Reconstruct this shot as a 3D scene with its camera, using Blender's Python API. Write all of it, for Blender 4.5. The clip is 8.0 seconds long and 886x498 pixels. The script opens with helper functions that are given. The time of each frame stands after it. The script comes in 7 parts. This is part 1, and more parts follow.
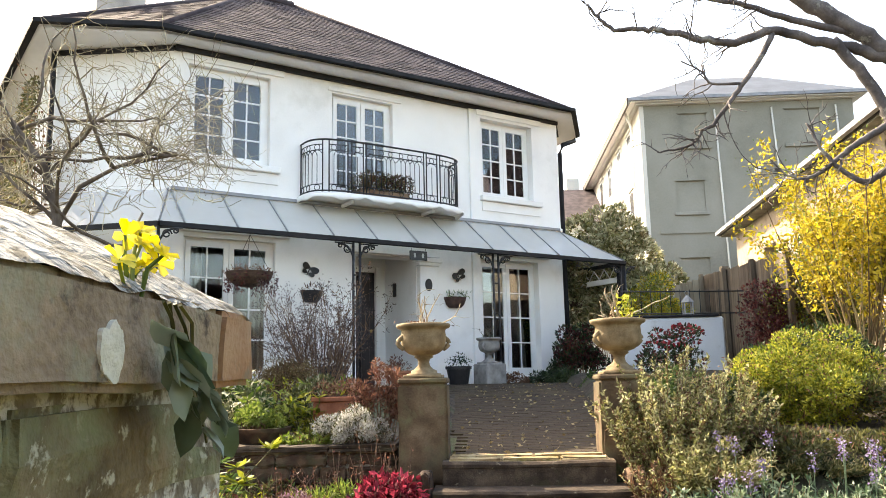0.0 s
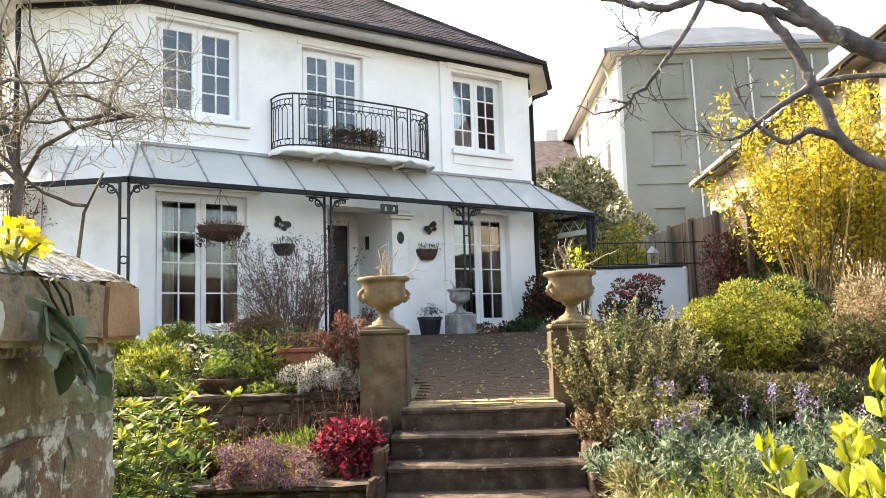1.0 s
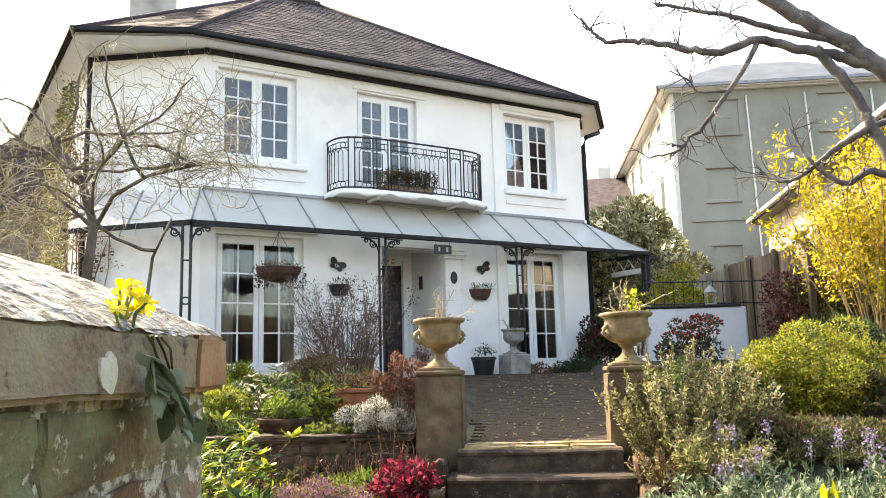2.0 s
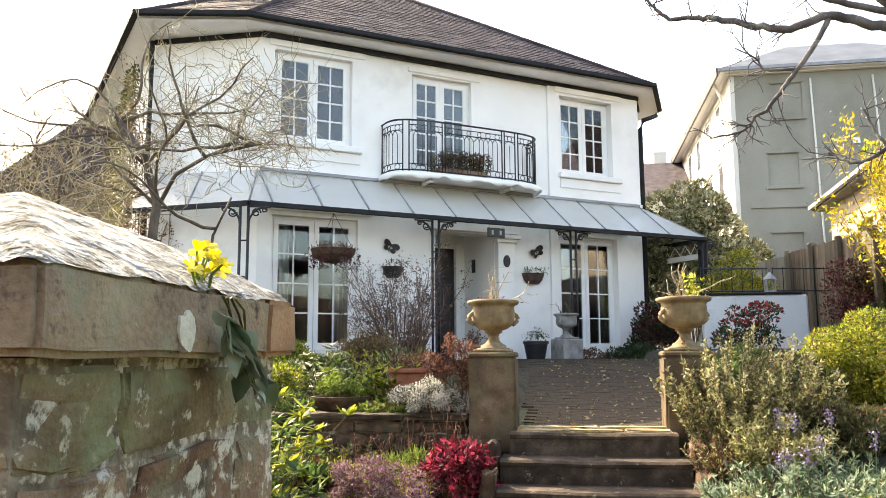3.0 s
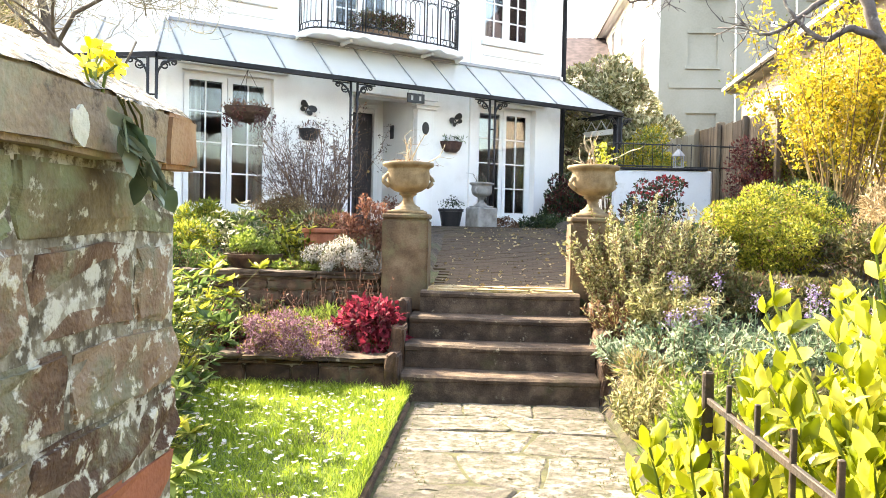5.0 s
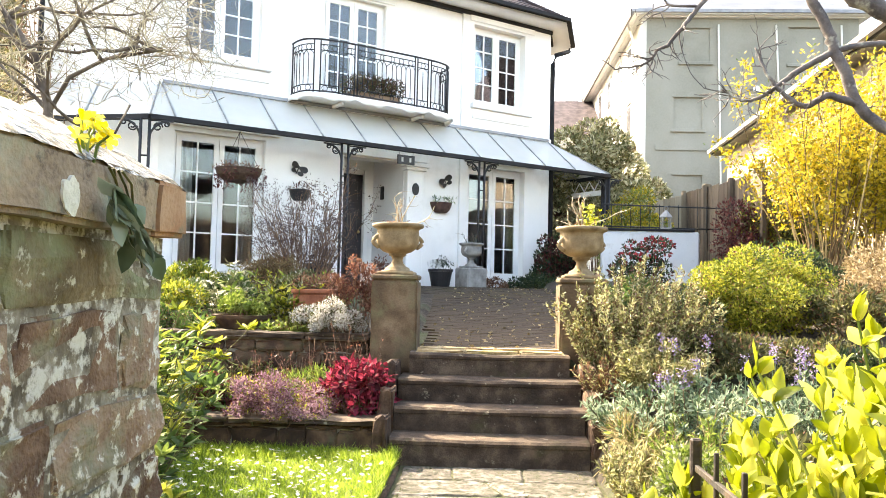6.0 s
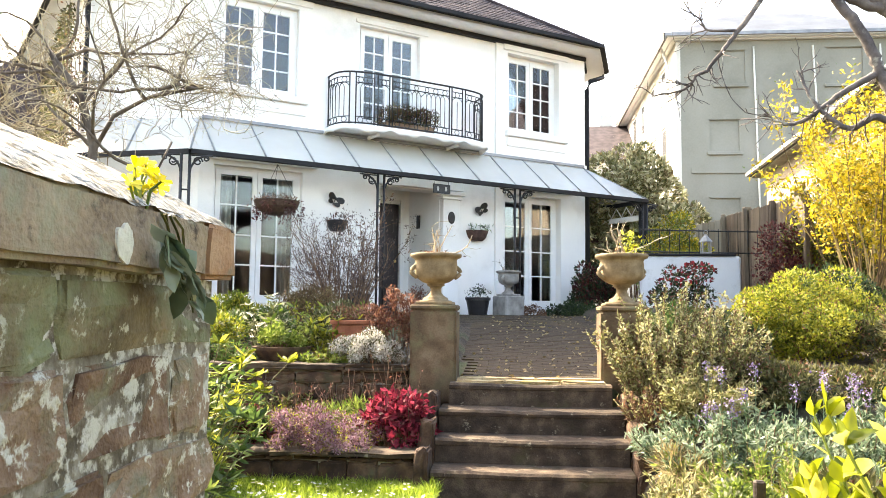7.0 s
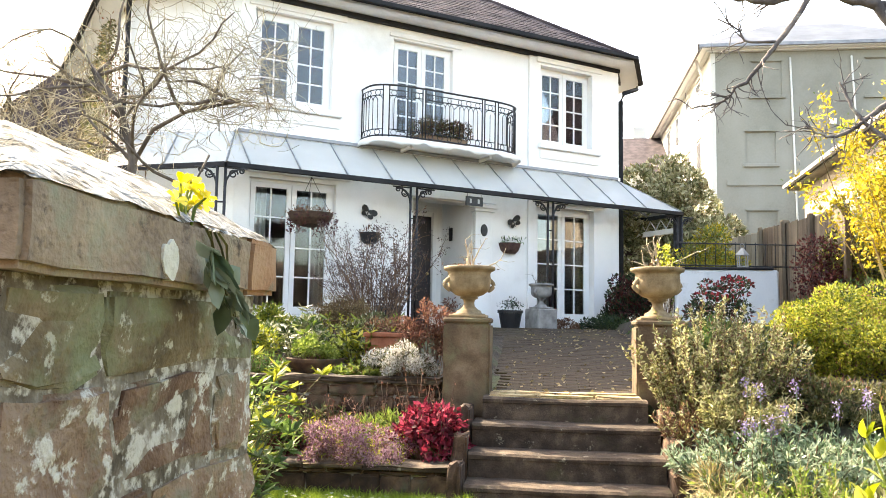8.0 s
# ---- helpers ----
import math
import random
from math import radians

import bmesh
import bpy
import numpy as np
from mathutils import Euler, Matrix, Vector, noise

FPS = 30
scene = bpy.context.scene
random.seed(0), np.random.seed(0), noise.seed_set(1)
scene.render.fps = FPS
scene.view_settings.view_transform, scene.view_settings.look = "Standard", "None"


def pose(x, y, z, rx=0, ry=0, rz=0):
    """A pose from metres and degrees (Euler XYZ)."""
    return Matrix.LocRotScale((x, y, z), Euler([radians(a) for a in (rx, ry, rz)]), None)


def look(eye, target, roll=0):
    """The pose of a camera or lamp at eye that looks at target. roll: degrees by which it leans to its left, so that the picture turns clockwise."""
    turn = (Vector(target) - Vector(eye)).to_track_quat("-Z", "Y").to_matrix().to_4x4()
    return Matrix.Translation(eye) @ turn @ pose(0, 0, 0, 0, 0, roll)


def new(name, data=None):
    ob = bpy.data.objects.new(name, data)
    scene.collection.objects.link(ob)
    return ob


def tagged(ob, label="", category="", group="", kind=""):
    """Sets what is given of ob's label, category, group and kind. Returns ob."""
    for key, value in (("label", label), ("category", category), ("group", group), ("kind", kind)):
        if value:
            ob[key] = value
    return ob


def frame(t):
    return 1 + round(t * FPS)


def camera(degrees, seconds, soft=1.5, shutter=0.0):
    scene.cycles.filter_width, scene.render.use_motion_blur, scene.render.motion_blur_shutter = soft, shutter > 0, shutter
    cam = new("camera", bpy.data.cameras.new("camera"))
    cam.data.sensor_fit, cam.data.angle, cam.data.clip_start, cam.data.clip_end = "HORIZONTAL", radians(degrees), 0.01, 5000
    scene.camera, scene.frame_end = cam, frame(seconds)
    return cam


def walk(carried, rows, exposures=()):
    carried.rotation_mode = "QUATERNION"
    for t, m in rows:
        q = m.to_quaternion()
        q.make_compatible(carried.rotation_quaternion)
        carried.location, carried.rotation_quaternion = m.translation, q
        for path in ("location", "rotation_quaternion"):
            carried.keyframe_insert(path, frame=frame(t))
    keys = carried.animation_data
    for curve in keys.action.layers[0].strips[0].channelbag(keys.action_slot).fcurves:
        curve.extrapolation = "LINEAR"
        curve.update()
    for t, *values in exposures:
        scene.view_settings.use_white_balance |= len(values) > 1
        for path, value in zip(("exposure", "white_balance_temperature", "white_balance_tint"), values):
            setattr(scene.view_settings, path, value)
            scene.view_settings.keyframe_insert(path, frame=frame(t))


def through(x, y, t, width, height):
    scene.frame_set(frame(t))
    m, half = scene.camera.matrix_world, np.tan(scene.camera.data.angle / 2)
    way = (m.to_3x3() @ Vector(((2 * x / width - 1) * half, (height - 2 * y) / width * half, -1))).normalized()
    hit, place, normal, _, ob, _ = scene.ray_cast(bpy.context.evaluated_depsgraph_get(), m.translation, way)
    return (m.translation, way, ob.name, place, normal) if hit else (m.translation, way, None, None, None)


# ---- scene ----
cam = camera(58.0, 8.0, soft=0.5)
EXPOSURE = [(0.0, 2.48, 8200, 10), (2.2, 2.6, 8200, 10), (3.5, 2.5, 8200, 10), (4.0, 3.08, 8200, 10), (4.5, 3.35, 8200, 10), (6.0, 3.2, 8200, 10), (8.0, 3.01, 8200, 10)]
PATH = [
    (0, (0.246, -0.86, 1.265), (1.319, 0.796, 1.589), -1.2),
    (0.5, (0.255, -1.033, 1.272), (1.354, 0.621, 1.511), -1.7),
    (1, (0.287, -1.144, 1.266), (1.403, 0.503, 1.467), -1.7),
    (1.5, (0.269, -1.183, 1.263), (1.353, 0.488, 1.455), -1.1),
    (2, (0.231, -1.188, 1.284), (1.233, 0.516, 1.584), -1.5),
    (2.2, (0.231, -1.167, 1.294), (1.173, 0.563, 1.642), -0.9),
    (3.3, (0.21, -1.164, 1.242), (1.103, 0.617, 1.413), 0.3),
    (3.5, (0.213, -1.172, 1.229), (1.149, 0.593, 1.317), 0.2),
    (4, (0.224, -1.182, 1.208), (1.211, 0.557, 1.183), -0.1),
    (4.5, (0.233, -1.19, 1.196), (1.277, 0.515, 1.133), 0.4),
    (4.7, (0.229, -1.202, 1.187), (1.288, 0.493, 1.119), 0.7),
    (5.8, (0.217, -1.207, 1.189), (1.328, 0.455, 1.235), 1.6),
    (6, (0.221, -1.216, 1.198), (1.316, 0.455, 1.291), 1.3),
    (6.5, (0.223, -1.195, 1.216), (1.263, 0.502, 1.404), 0.3),
    (7, (0.212, -1.188, 1.216), (1.229, 0.527, 1.376), 0.6),
    (7.5, (0.2, -1.189, 1.222), (1.156, 0.559, 1.391), 0.9),
    (8, (0.204, -1.169, 1.223), (1.151, 0.583, 1.412), 1.0),
]
walk(cam, [(t, look(eye, target, roll)) for t, eye, target, roll in PATH], EXPOSURE)

# ---- world, sun, exposure ----
world = bpy.data.worlds.new("sky")
scene.world = world
world.use_nodes = True
wn = world.node_tree.nodes
sky = wn.new("ShaderNodeTexSky")
sky.sky_type = "NISHITA"
sky.sun_disc = False
SUN_EL, SUN_AZ = radians(41.6), math.atan2(-0.27, 0.96)     # azimuth from +y towards +x
sky.sun_elevation, sky.sun_rotation = SUN_EL, SUN_AZ
sky.air_density, sky.dust_density, sky.ozone_density = 1.0, 3.0, 1.0
wn["Background"].inputs["Strength"].default_value = 0.15
world.node_tree.links.new(sky.outputs["Color"], wn["Background"].inputs["Color"])
sun_data = bpy.data.lights.new("sun", "SUN")
sun_data.energy, sun_data.angle, sun_data.color = 2.9, radians(0.53), (1.0, 0.93, 0.82)
sun = new("sun", sun_data)
sun_dir = Vector((math.sin(SUN_AZ) * math.cos(SUN_EL), math.cos(SUN_AZ) * math.cos(SUN_EL), math.sin(SUN_EL)))
sun.matrix_world = look(sun_dir * 60, (0, 0, 0))

# ---- helpers ----
# The garden's own frame: u across the path, v up the path, origin at the foot of the steps.
GARDEN = pose(3.46, 3.06, 0, 0, 0, -36)


def spot(u, v, z=0.0, turn=0.0):
    return GARDEN @ pose(u, v, z, 0, 0, turn)


def mesh(name, verts, faces, smooth=False):
    me = bpy.data.meshes.new(name)
    me.from_pydata([tuple(map(float, p)) for p in verts], [], [tuple(map(int, f)) for f in faces])
    if smooth:
        me.polygons.foreach_set("use_smooth", [True] * len(me.polygons))
    me.update()
    return me


def put(name, data, material=None, parent=None, label="", smooth=False):
    """Links a bmesh or a mesh as one object, under a thing or a part when a parent is given."""
    if isinstance(data, bmesh.types.BMesh):
        bm, data = data, bpy.data.meshes.new(name)
        bmesh.ops.recalc_face_normals(bm, faces=bm.faces[:])
        bm.to_mesh(data)
        bm.free()
        if smooth:
            data.polygons.foreach_set("use_smooth", [True] * len(data.polygons))
    if material and not data.materials:
        data.materials.append(material)
    ob = new(name, data)
    if parent:
        ob.parent = parent
    if label:
        tagged(ob, label)
    if name in ("stems", "canes", "twigs", "limbs", "stalks", "petals", "leaves", "trailing_stems"):
        tagged(ob, kind="stuff")
    return ob


part = put


def thing(name, m, label, category, group="", kind=""):
    ob = new(name)
    ob.empty_display_size = 0.1
    ob.matrix_world = m
    return tagged(ob, label, category, group, kind)


def box(bm, x0, x1, y0, y1, z0, z1, bevel=0.0, m=None):
    v = [bm.verts.new(p) for p in ((x0, y0, z0), (x1, y0, z0), (x1, y1, z0), (x0, y1, z0), (x0, y0, z1), (x1, y0, z1), (x1, y1, z1), (x0, y1, z1))]
    f = [bm.faces.new([v[i] for i in q]) for q in ((3, 2, 1, 0), (4, 5, 6, 7), (0, 1, 5, 4), (1, 2, 6, 5), (2, 3, 7, 6), (3, 0, 4, 7))]
    if m:
        for p in v:
            p.co = m @ p.co
    if bevel:
        edges = list({e for q in f for e in q.edges})
        bmesh.ops.bevel(bm, geom=edges, offset=bevel, segments=1, affect="EDGES")
    return bm


def boxes(*rows, bevel=0.0):
    bm = bmesh.new()
    for r in rows:
        box(bm, *r, bevel=bevel)
    return bm


def rough_block(rng, x0, x1, y0, y1, z0, z1, bevel=0.012, jit=0.008):
    """A hewn stone block with uneven worn corners."""
    bm = boxes((x0, x1, y0, y1, z0, z1))
    bmesh.ops.subdivide_edges(bm, edges=bm.edges[:], cuts=2, use_grid_fill=True)
    for p in bm.verts:
        p.co += Vector([rng.uniform(-jit, jit) for _ in range(3)])
    sharp = [e for e in bm.edges if len(e.link_faces) == 2 and e.calc_face_angle(0) > 0.9]
    bmesh.ops.bevel(bm, geom=sharp, offset=bevel, segments=2, affect="EDGES", clamp_overlap=True)
    return bm


def lathe(profile, seg=24, bm=None, cx=0.0, cy=0.0):
    bm = bm or bmesh.new()
    rings = [[bm.verts.new((cx + r * math.cos(2 * math.pi * k / seg), cy + r * math.sin(2 * math.pi * k / seg), z)) for k in range(seg)] for r, z in profile]
    for a, b in zip(rings, rings[1:]):
        for k in range(seg):
            bm.faces.new((a[k], a[(k + 1) % seg], b[(k + 1) % seg], b[k]))
    bm.faces.new(rings[0][::-1])
    bm.faces.new(rings[-1])
    return bm


def tubes(paths, sides=5):
    """Verts and faces of tapered tubes; each path is a list of (point, radius)."""
    verts, faces = [], []
    for path in paths:
        base = len(verts)
        pts = [Vector(p) for p, _ in path]
        for i, (p, r) in enumerate(path):
            d = (pts[min(i + 1, len(pts) - 1)] - pts[max(i - 1, 0)])
            d = d.normalized() if d.length > 1e-9 else Vector((0, 0, 1))
            a = d.cross(Vector((0.31, 0.17, 0.93)))
            a = a.normalized() if a.length > 1e-4 else Vector((1, 0, 0))
            b = d.cross(a)
            for k in range(sides):
                w = 2 * math.pi * k / sides
                verts.append(pts[i] + r * (math.cos(w) * a + math.sin(w) * b))
        for i in range(len(path) - 1):
            for k in range(sides):
                n = (k + 1) % sides
                faces.append((base + i * sides + k, base + i * sides + n, base + (i + 1) * sides + n, base + (i + 1) * sides + k))
        faces.append(tuple(base + k for k in range(sides))[::-1])
        faces.append(tuple(base + (len(path) - 1) * sides + k for k in range(sides)))
    return verts, faces


def bars(paths, sides=6):
    return mesh("bars", *tubes(paths, sides), smooth=True)


def arc(cx, cy, r, a0, a1, n, f):
    return [f(cx + r * math.cos(radians(a0 + (a1 - a0) * k / n)), cy + r * math.sin(radians(a0 + (a1 - a0) * k / n))) for k in range(n + 1)]


# ---- plants: tools ----
def leaf_cloud(rng, pts, outs, length, width, droop=0.0, wild=0.7, fold=0.25):
    """Many folded leaves at the points, leaning along outs."""
    pts, outs = np.asarray(pts, float), np.asarray(outs, float)
    n = len(pts)
    d = outs + wild * rng.normal(size=(n, 3))
    d[:, 2] -= droop
    d /= np.linalg.norm(d, axis=1, keepdims=True) + 1e-9
    s = np.cross(d, rng.normal(size=(n, 3)))
    s /= np.linalg.norm(s, axis=1, keepdims=True) + 1e-9
    u = np.cross(s, d)
    ln = length * rng.uniform(0.6, 1.3, (n, 1))
    wd = width * rng.uniform(0.7, 1.25, (n, 1)) / 2
    a, tip = pts, pts + d * ln
    mid = pts + d * ln * 0.45
    q = np.stack([a, mid + s * wd + u * wd * fold, tip, mid - s * wd + u * wd * fold], 1)
    i = np.arange(n)[:, None] * 4
    f = np.concatenate([i + [0, 1, 2], i + [0, 2, 3]], 0)
    return q.reshape(-1, 3), f


def ovate_leaves(rng, pts, dirs, length, width, wild=0.25, curl=0.25):
    """Broad leaves with a curved blade of eight corners each, for plants close by."""
    verts, faces = [], []
    for p, d in zip(pts, dirs):
        p, d = Vector(p), (Vector(d) + Vector(rng.normal(size=3)) * wild).normalized()
        s = d.cross(Vector(rng.normal(size=3))).normalized()
        if abs(s.z) > 0.7:
            s = d.cross(Vector((0, 0, 1))).normalized()
        u = s.cross(d)
        ln, wd, c = length * rng.uniform(0.65, 1.2), width * rng.uniform(0.8, 1.2) / 2, curl * rng.uniform(-0.3, 1.2)
        b = len(verts)
        verts.append(p)
        for t, w in ((0.2, 0.55), (0.5, 1.0), (0.8, 0.56)):
            c0 = p + d * (ln * t) - u * (c * ln * t * t)
            verts += [c0 + s * wd * w + u * wd * 0.3, c0, c0 - s * wd * w + u * wd * 0.3]
        verts.append(p + d * ln * 0.98 - u * (c * ln))
        faces += [(b, b + 1, b + 2), (b, b + 2, b + 3)]
        for k in (1, 4):
            faces += [(b + k, b + k + 3, b + k + 4, b + k + 1), (b + k + 1, b + k + 4, b + k + 5, b + k + 2)]
        faces += [(b + 7, b + 10, b + 8), (b + 8, b + 10, b + 9)]
    return verts, faces


def in_blobs(rng, blobs, n, shell=0.55):
    """Points and outward ways in a heap of ellipsoids (x, y, z, rx, ry, rz)."""
    w = np.array([b[3] * b[4] + b[3] * b[5] for b in blobs])
    pick = rng.choice(len(blobs), n, p=w / w.sum())
    bl = np.array(blobs)[pick]
    d = rng.normal(size=(n, 3))
    d /= np.linalg.norm(d, axis=1, keepdims=True)
    r = rng.uniform(shell, 1.0, (n, 1)) ** 0.6
    return bl[:, :3] + d * r * bl[:, 3:], d / bl[:, 3:] * bl[:, 3:].mean(1, keepdims=True)


def heap(rng, w, d, h, count, size):
    """A heap of small ellipsoids that fills a rounded mass w by d by h on the ground."""
    out = []
    for _ in range(count):
        a, r = rng.uniform(0, 2 * math.pi), math.sqrt(rng.uniform(0, 1)) * 0.8
        x, y = r * math.cos(a), r * math.sin(a)
        top = math.sqrt(max(0.05, 1 - r * r))
        z = h * top * rng.uniform(0.35, 0.9)
        s = size * rng.uniform(0.6, 1.25)
        out.append((x * w / 2, y * d / 2, max(z, s * 0.8), s, s, s * 0.9))
    return out


def limb(rng, p, d, length, r0, r1, bend=0.25, n=6, lift=0.0):
    """A crooked tapering limb."""
    p, d, path = Vector(p), Vector(d).normalized(), []
    for k in range(n + 1):
        t = k / n
        path.append((p.copy(), r0 + (r1 - r0) * t))
        d = (d + Vector(rng.normal(size=3)) * bend * 0.5 + Vector((0, 0, lift))).normalized()
        p = p + d * (length / n)
    return path


def twigs(rng, path, count, length, r, spread=0.9, bend=0.25, lift=0.0, first=0.25, n=5):
    out = []
    for _ in range(count):
        t = rng.uniform(first, 1.0) * (len(path) - 1)
        i = min(int(t), len(path) - 2)
        a, b = path[i][0], path[i + 1][0]
        p = a.lerp(b, t - i)
        d = (b - a).normalized() + Vector(rng.normal(size=3)) * spread
        out.append(limb(rng, p, d, length * rng.uniform(0.5, 1.2), min(r, path[i][1] * 0.8), r * 0.35, bend, n, lift))
    return out


# ---- materials ----
def material(name, stops, scale=6.0, fine=60.0, rough=0.8, bump=0.3, metal=0.0, island=0.0, each=0.0, through=0.0, spec=0.4,
             stain=None, stain_scale=2.0, stain_at=(0.55, 0.65), second=None, stretch=None, depth=0.01):
    """Two scales of noise over a colour ramp, with bump; island and each vary pieces; through lets light pass leaves."""
    mt = bpy.data.materials.new(name)
    mt.use_nodes = True
    nt = mt.node_tree
    nd, lk = nt.nodes, nt.links
    bs, outp = nd["Principled BSDF"], nd["Material Output"]
    tc = nd.new("ShaderNodeTexCoord")
    vec = tc.outputs["Object"]
    if stretch:
        mp = nd.new("ShaderNodeMapping")
        mp.inputs["Scale"].default_value = stretch
        lk.new(vec, mp.inputs["Vector"])
        vec = mp.outputs["Vector"]
    n1, n2 = nd.new("ShaderNodeTexNoise"), nd.new("ShaderNodeTexNoise")
    for nn, s, dt in ((n1, scale, 5), (n2, fine, 3)):
        nn.inputs["Scale"].default_value, nn.inputs["Detail"].default_value = s, dt
        lk.new(vec, nn.inputs["Vector"])
    mixf = nd.new("ShaderNodeMath")
    mixf.operation = "MULTIPLY_ADD"
    mixf.inputs[1].default_value = 0.35
    lk.new(n2.outputs["Fac"], mixf.inputs[0])
    sc = nd.new("ShaderNodeMath")
    sc.operation = "MULTIPLY_ADD"
    sc.inputs[1].default_value, sc.inputs[2].default_value = 1.5, -0.42
    lk.new(n1.outputs["Fac"], sc.inputs[0])
    lk.new(sc.outputs[0], mixf.inputs[2])
    fac = mixf.outputs[0]
    for amount, node, socket in ((island, "ShaderNodeNewGeometry", "Random Per Island"), (each, "ShaderNodeObjectInfo", "Random")):
        if amount:
            gi = nd.new(node)
            ma = nd.new("ShaderNodeMath")
            ma.operation = "MULTIPLY_ADD"
            ma.inputs[1].default_value = amount
            lk.new(gi.outputs[socket], ma.inputs[0])
            sh = nd.new("ShaderNodeMath")
            sh.operation = "SUBTRACT"
            sh.inputs[1].default_value = amount / 2
            lk.new(fac, ma.inputs[2])
            lk.new(ma.outputs[0], sh.inputs[0])
            fac = sh.outputs[0]
    rp = nd.new("ShaderNodeValToRGB")
    el = rp.color_ramp.elements
    while len(el) < len(stops):
        el.new(0.5)
    for k, c in enumerate(stops):
        el[k].position = 0.22 + 0.56 * k / max(1, len(stops) - 1)
        el[k].color = (*c, 1)
    lk.new(fac, rp.inputs["Fac"])
    col = rp.outputs["Color"]
    layers = [(stain, stain_scale, stain_at)] if stain else []
    if second:
        layers.insert(0, second)
    for tint, size, span in layers:
        n3 = nd.new("ShaderNodeTexNoise")
        n3.inputs["Scale"].default_value, n3.inputs["Detail"].default_value, n3.inputs["Roughness"].default_value = size, 6, 0.65
        lk.new(tc.outputs["Object"], n3.inputs["Vector"])
        r3 = nd.new("ShaderNodeValToRGB")
        r3.color_ramp.elements[0].position, r3.color_ramp.elements[1].position = span
        lk.new(n3.outputs["Fac"], r3.inputs["Fac"])
        mx = nd.new("ShaderNodeMix")
        mx.data_type = "RGBA"
        lk.new(r3.outputs["Color"], mx.inputs["Factor"])
        lk.new(col, mx.inputs["A"])
        mx.inputs["B"].default_value = (*tint, 1)
        col = mx.outputs["Result"]
    lk.new(col, bs.inputs["Base Color"])
    bs.inputs["Roughness"].default_value, bs.inputs["Metallic"].default_value = rough, metal
    bs.inputs["Specular IOR Level"].default_value = spec
    if bump:
        bp = nd.new("ShaderNodeBump")
        bp.inputs["Strength"].default_value, bp.inputs["Distance"].default_value = bump, depth
        lk.new(mixf.outputs[0], bp.inputs["Height"])
        lk.new(bp.outputs["Normal"], bs.inputs["Normal"])
    if through:
        tr = nd.new("ShaderNodeBsdfTranslucent")
        lk.new(col, tr.inputs["Color"])
        ms = nd.new("ShaderNodeMixShader")
        ms.inputs["Fac"].default_value = through
        lk.new(bs.outputs[0], ms.inputs[1])
        lk.new(tr.outputs[0], ms.inputs[2])
        lk.new(ms.outputs[0], outp.inputs["Surface"])
    return mt


def leaf(name, *stops, through=0.45, rough=0.5, depth=0.82):
    stops = [tuple(c * depth for c in q) for q in stops]
    return material(name, stops, scale=3, fine=40, rough=rough, bump=0, island=0.8, through=through, spec=0.35)


def glass_material(name, tint, clear, rough=0.03, milk=None):
    mt = bpy.data.materials.new(name)
    mt.use_nodes = True
    nd, lk = mt.node_tree.nodes, mt.node_tree.links
    nd.remove(nd["Principled BSDF"])
    tp, gl, ms, fr = nd.new("ShaderNodeBsdfTransparent"), nd.new("ShaderNodeBsdfGlossy"), nd.new("ShaderNodeMixShader"), nd.new("ShaderNodeFresnel")
    tp.inputs["Color"].default_value = (*tint, 1)
    gl.inputs["Roughness"].default_value = rough
    fr.inputs["IOR"].default_value = 1.6
    first = tp.outputs[0]
    if milk:
        df, tl, m2, m3 = nd.new("ShaderNodeBsdfDiffuse"), nd.new("ShaderNodeBsdfTranslucent"), nd.new("ShaderNodeMixShader"), nd.new("ShaderNodeMixShader")
        ns, rp, tc = nd.new("ShaderNodeTexNoise"), nd.new("ShaderNodeValToRGB"), nd.new("ShaderNodeTexCoord")
        ns.inputs["Scale"].default_value, ns.inputs["Detail"].default_value = 3.0, 5
        rp.color_ramp.elements[0].color, rp.color_ramp.elements[1].color = (*[c * 0.85 for c in milk], 1), (*milk, 1)
        lk.new(tc.outputs["Object"], ns.inputs["Vector"])
        lk.new(ns.outputs["Fac"], rp.inputs["Fac"])
        lk.new(rp.outputs["Color"], df.inputs["Color"])
        lk.new(rp.outputs["Color"], tl.inputs["Color"])
        m2.inputs["Fac"].default_value = 0.15
        lk.new(df.outputs[0], m2.inputs[1])
        lk.new(tl.outputs[0], m2.inputs[2])
        m3.inputs["Fac"].default_value = clear
        lk.new(m2.outputs[0], m3.inputs[1])
        lk.new(tp.outputs[0], m3.inputs[2])
        first = m3.outputs[0]
    if milk:
        ms.inputs["Fac"].default_value = 0.07
    else:
        lk.new(fr.outputs[0], ms.inputs["Fac"])
    lk.new(first, ms.inputs[1])
    lk.new(gl.outputs[0], ms.inputs[2])
    lk.new(ms.outputs[0], nd["Material Output"].inputs["Surface"])
    return mt


STUCCO = material("white_stucco", [(0.76, 0.755, 0.74), (0.83, 0.825, 0.81), (0.87, 0.865, 0.85)], 1.2, 45, 0.85, 0.35, stain=(0.60, 0.59, 0.55), stain_scale=0.9, stain_at=(0.6, 0.85))
WHITE = material("white_gloss_paint", [(0.76, 0.76, 0.75), (0.82, 0.82, 0.81)], 4, 80, 0.35, 0.05)
SLATE = material("roof_slate", [(0.034, 0.027, 0.031), (0.056, 0.044, 0.049), (0.085, 0.068, 0.070)], 2.5, 50, 0.8, 0.3, island=0.35, spec=0.2, stain=(0.22, 0.20, 0.17), stain_scale=9, stain_at=(0.66, 0.72))
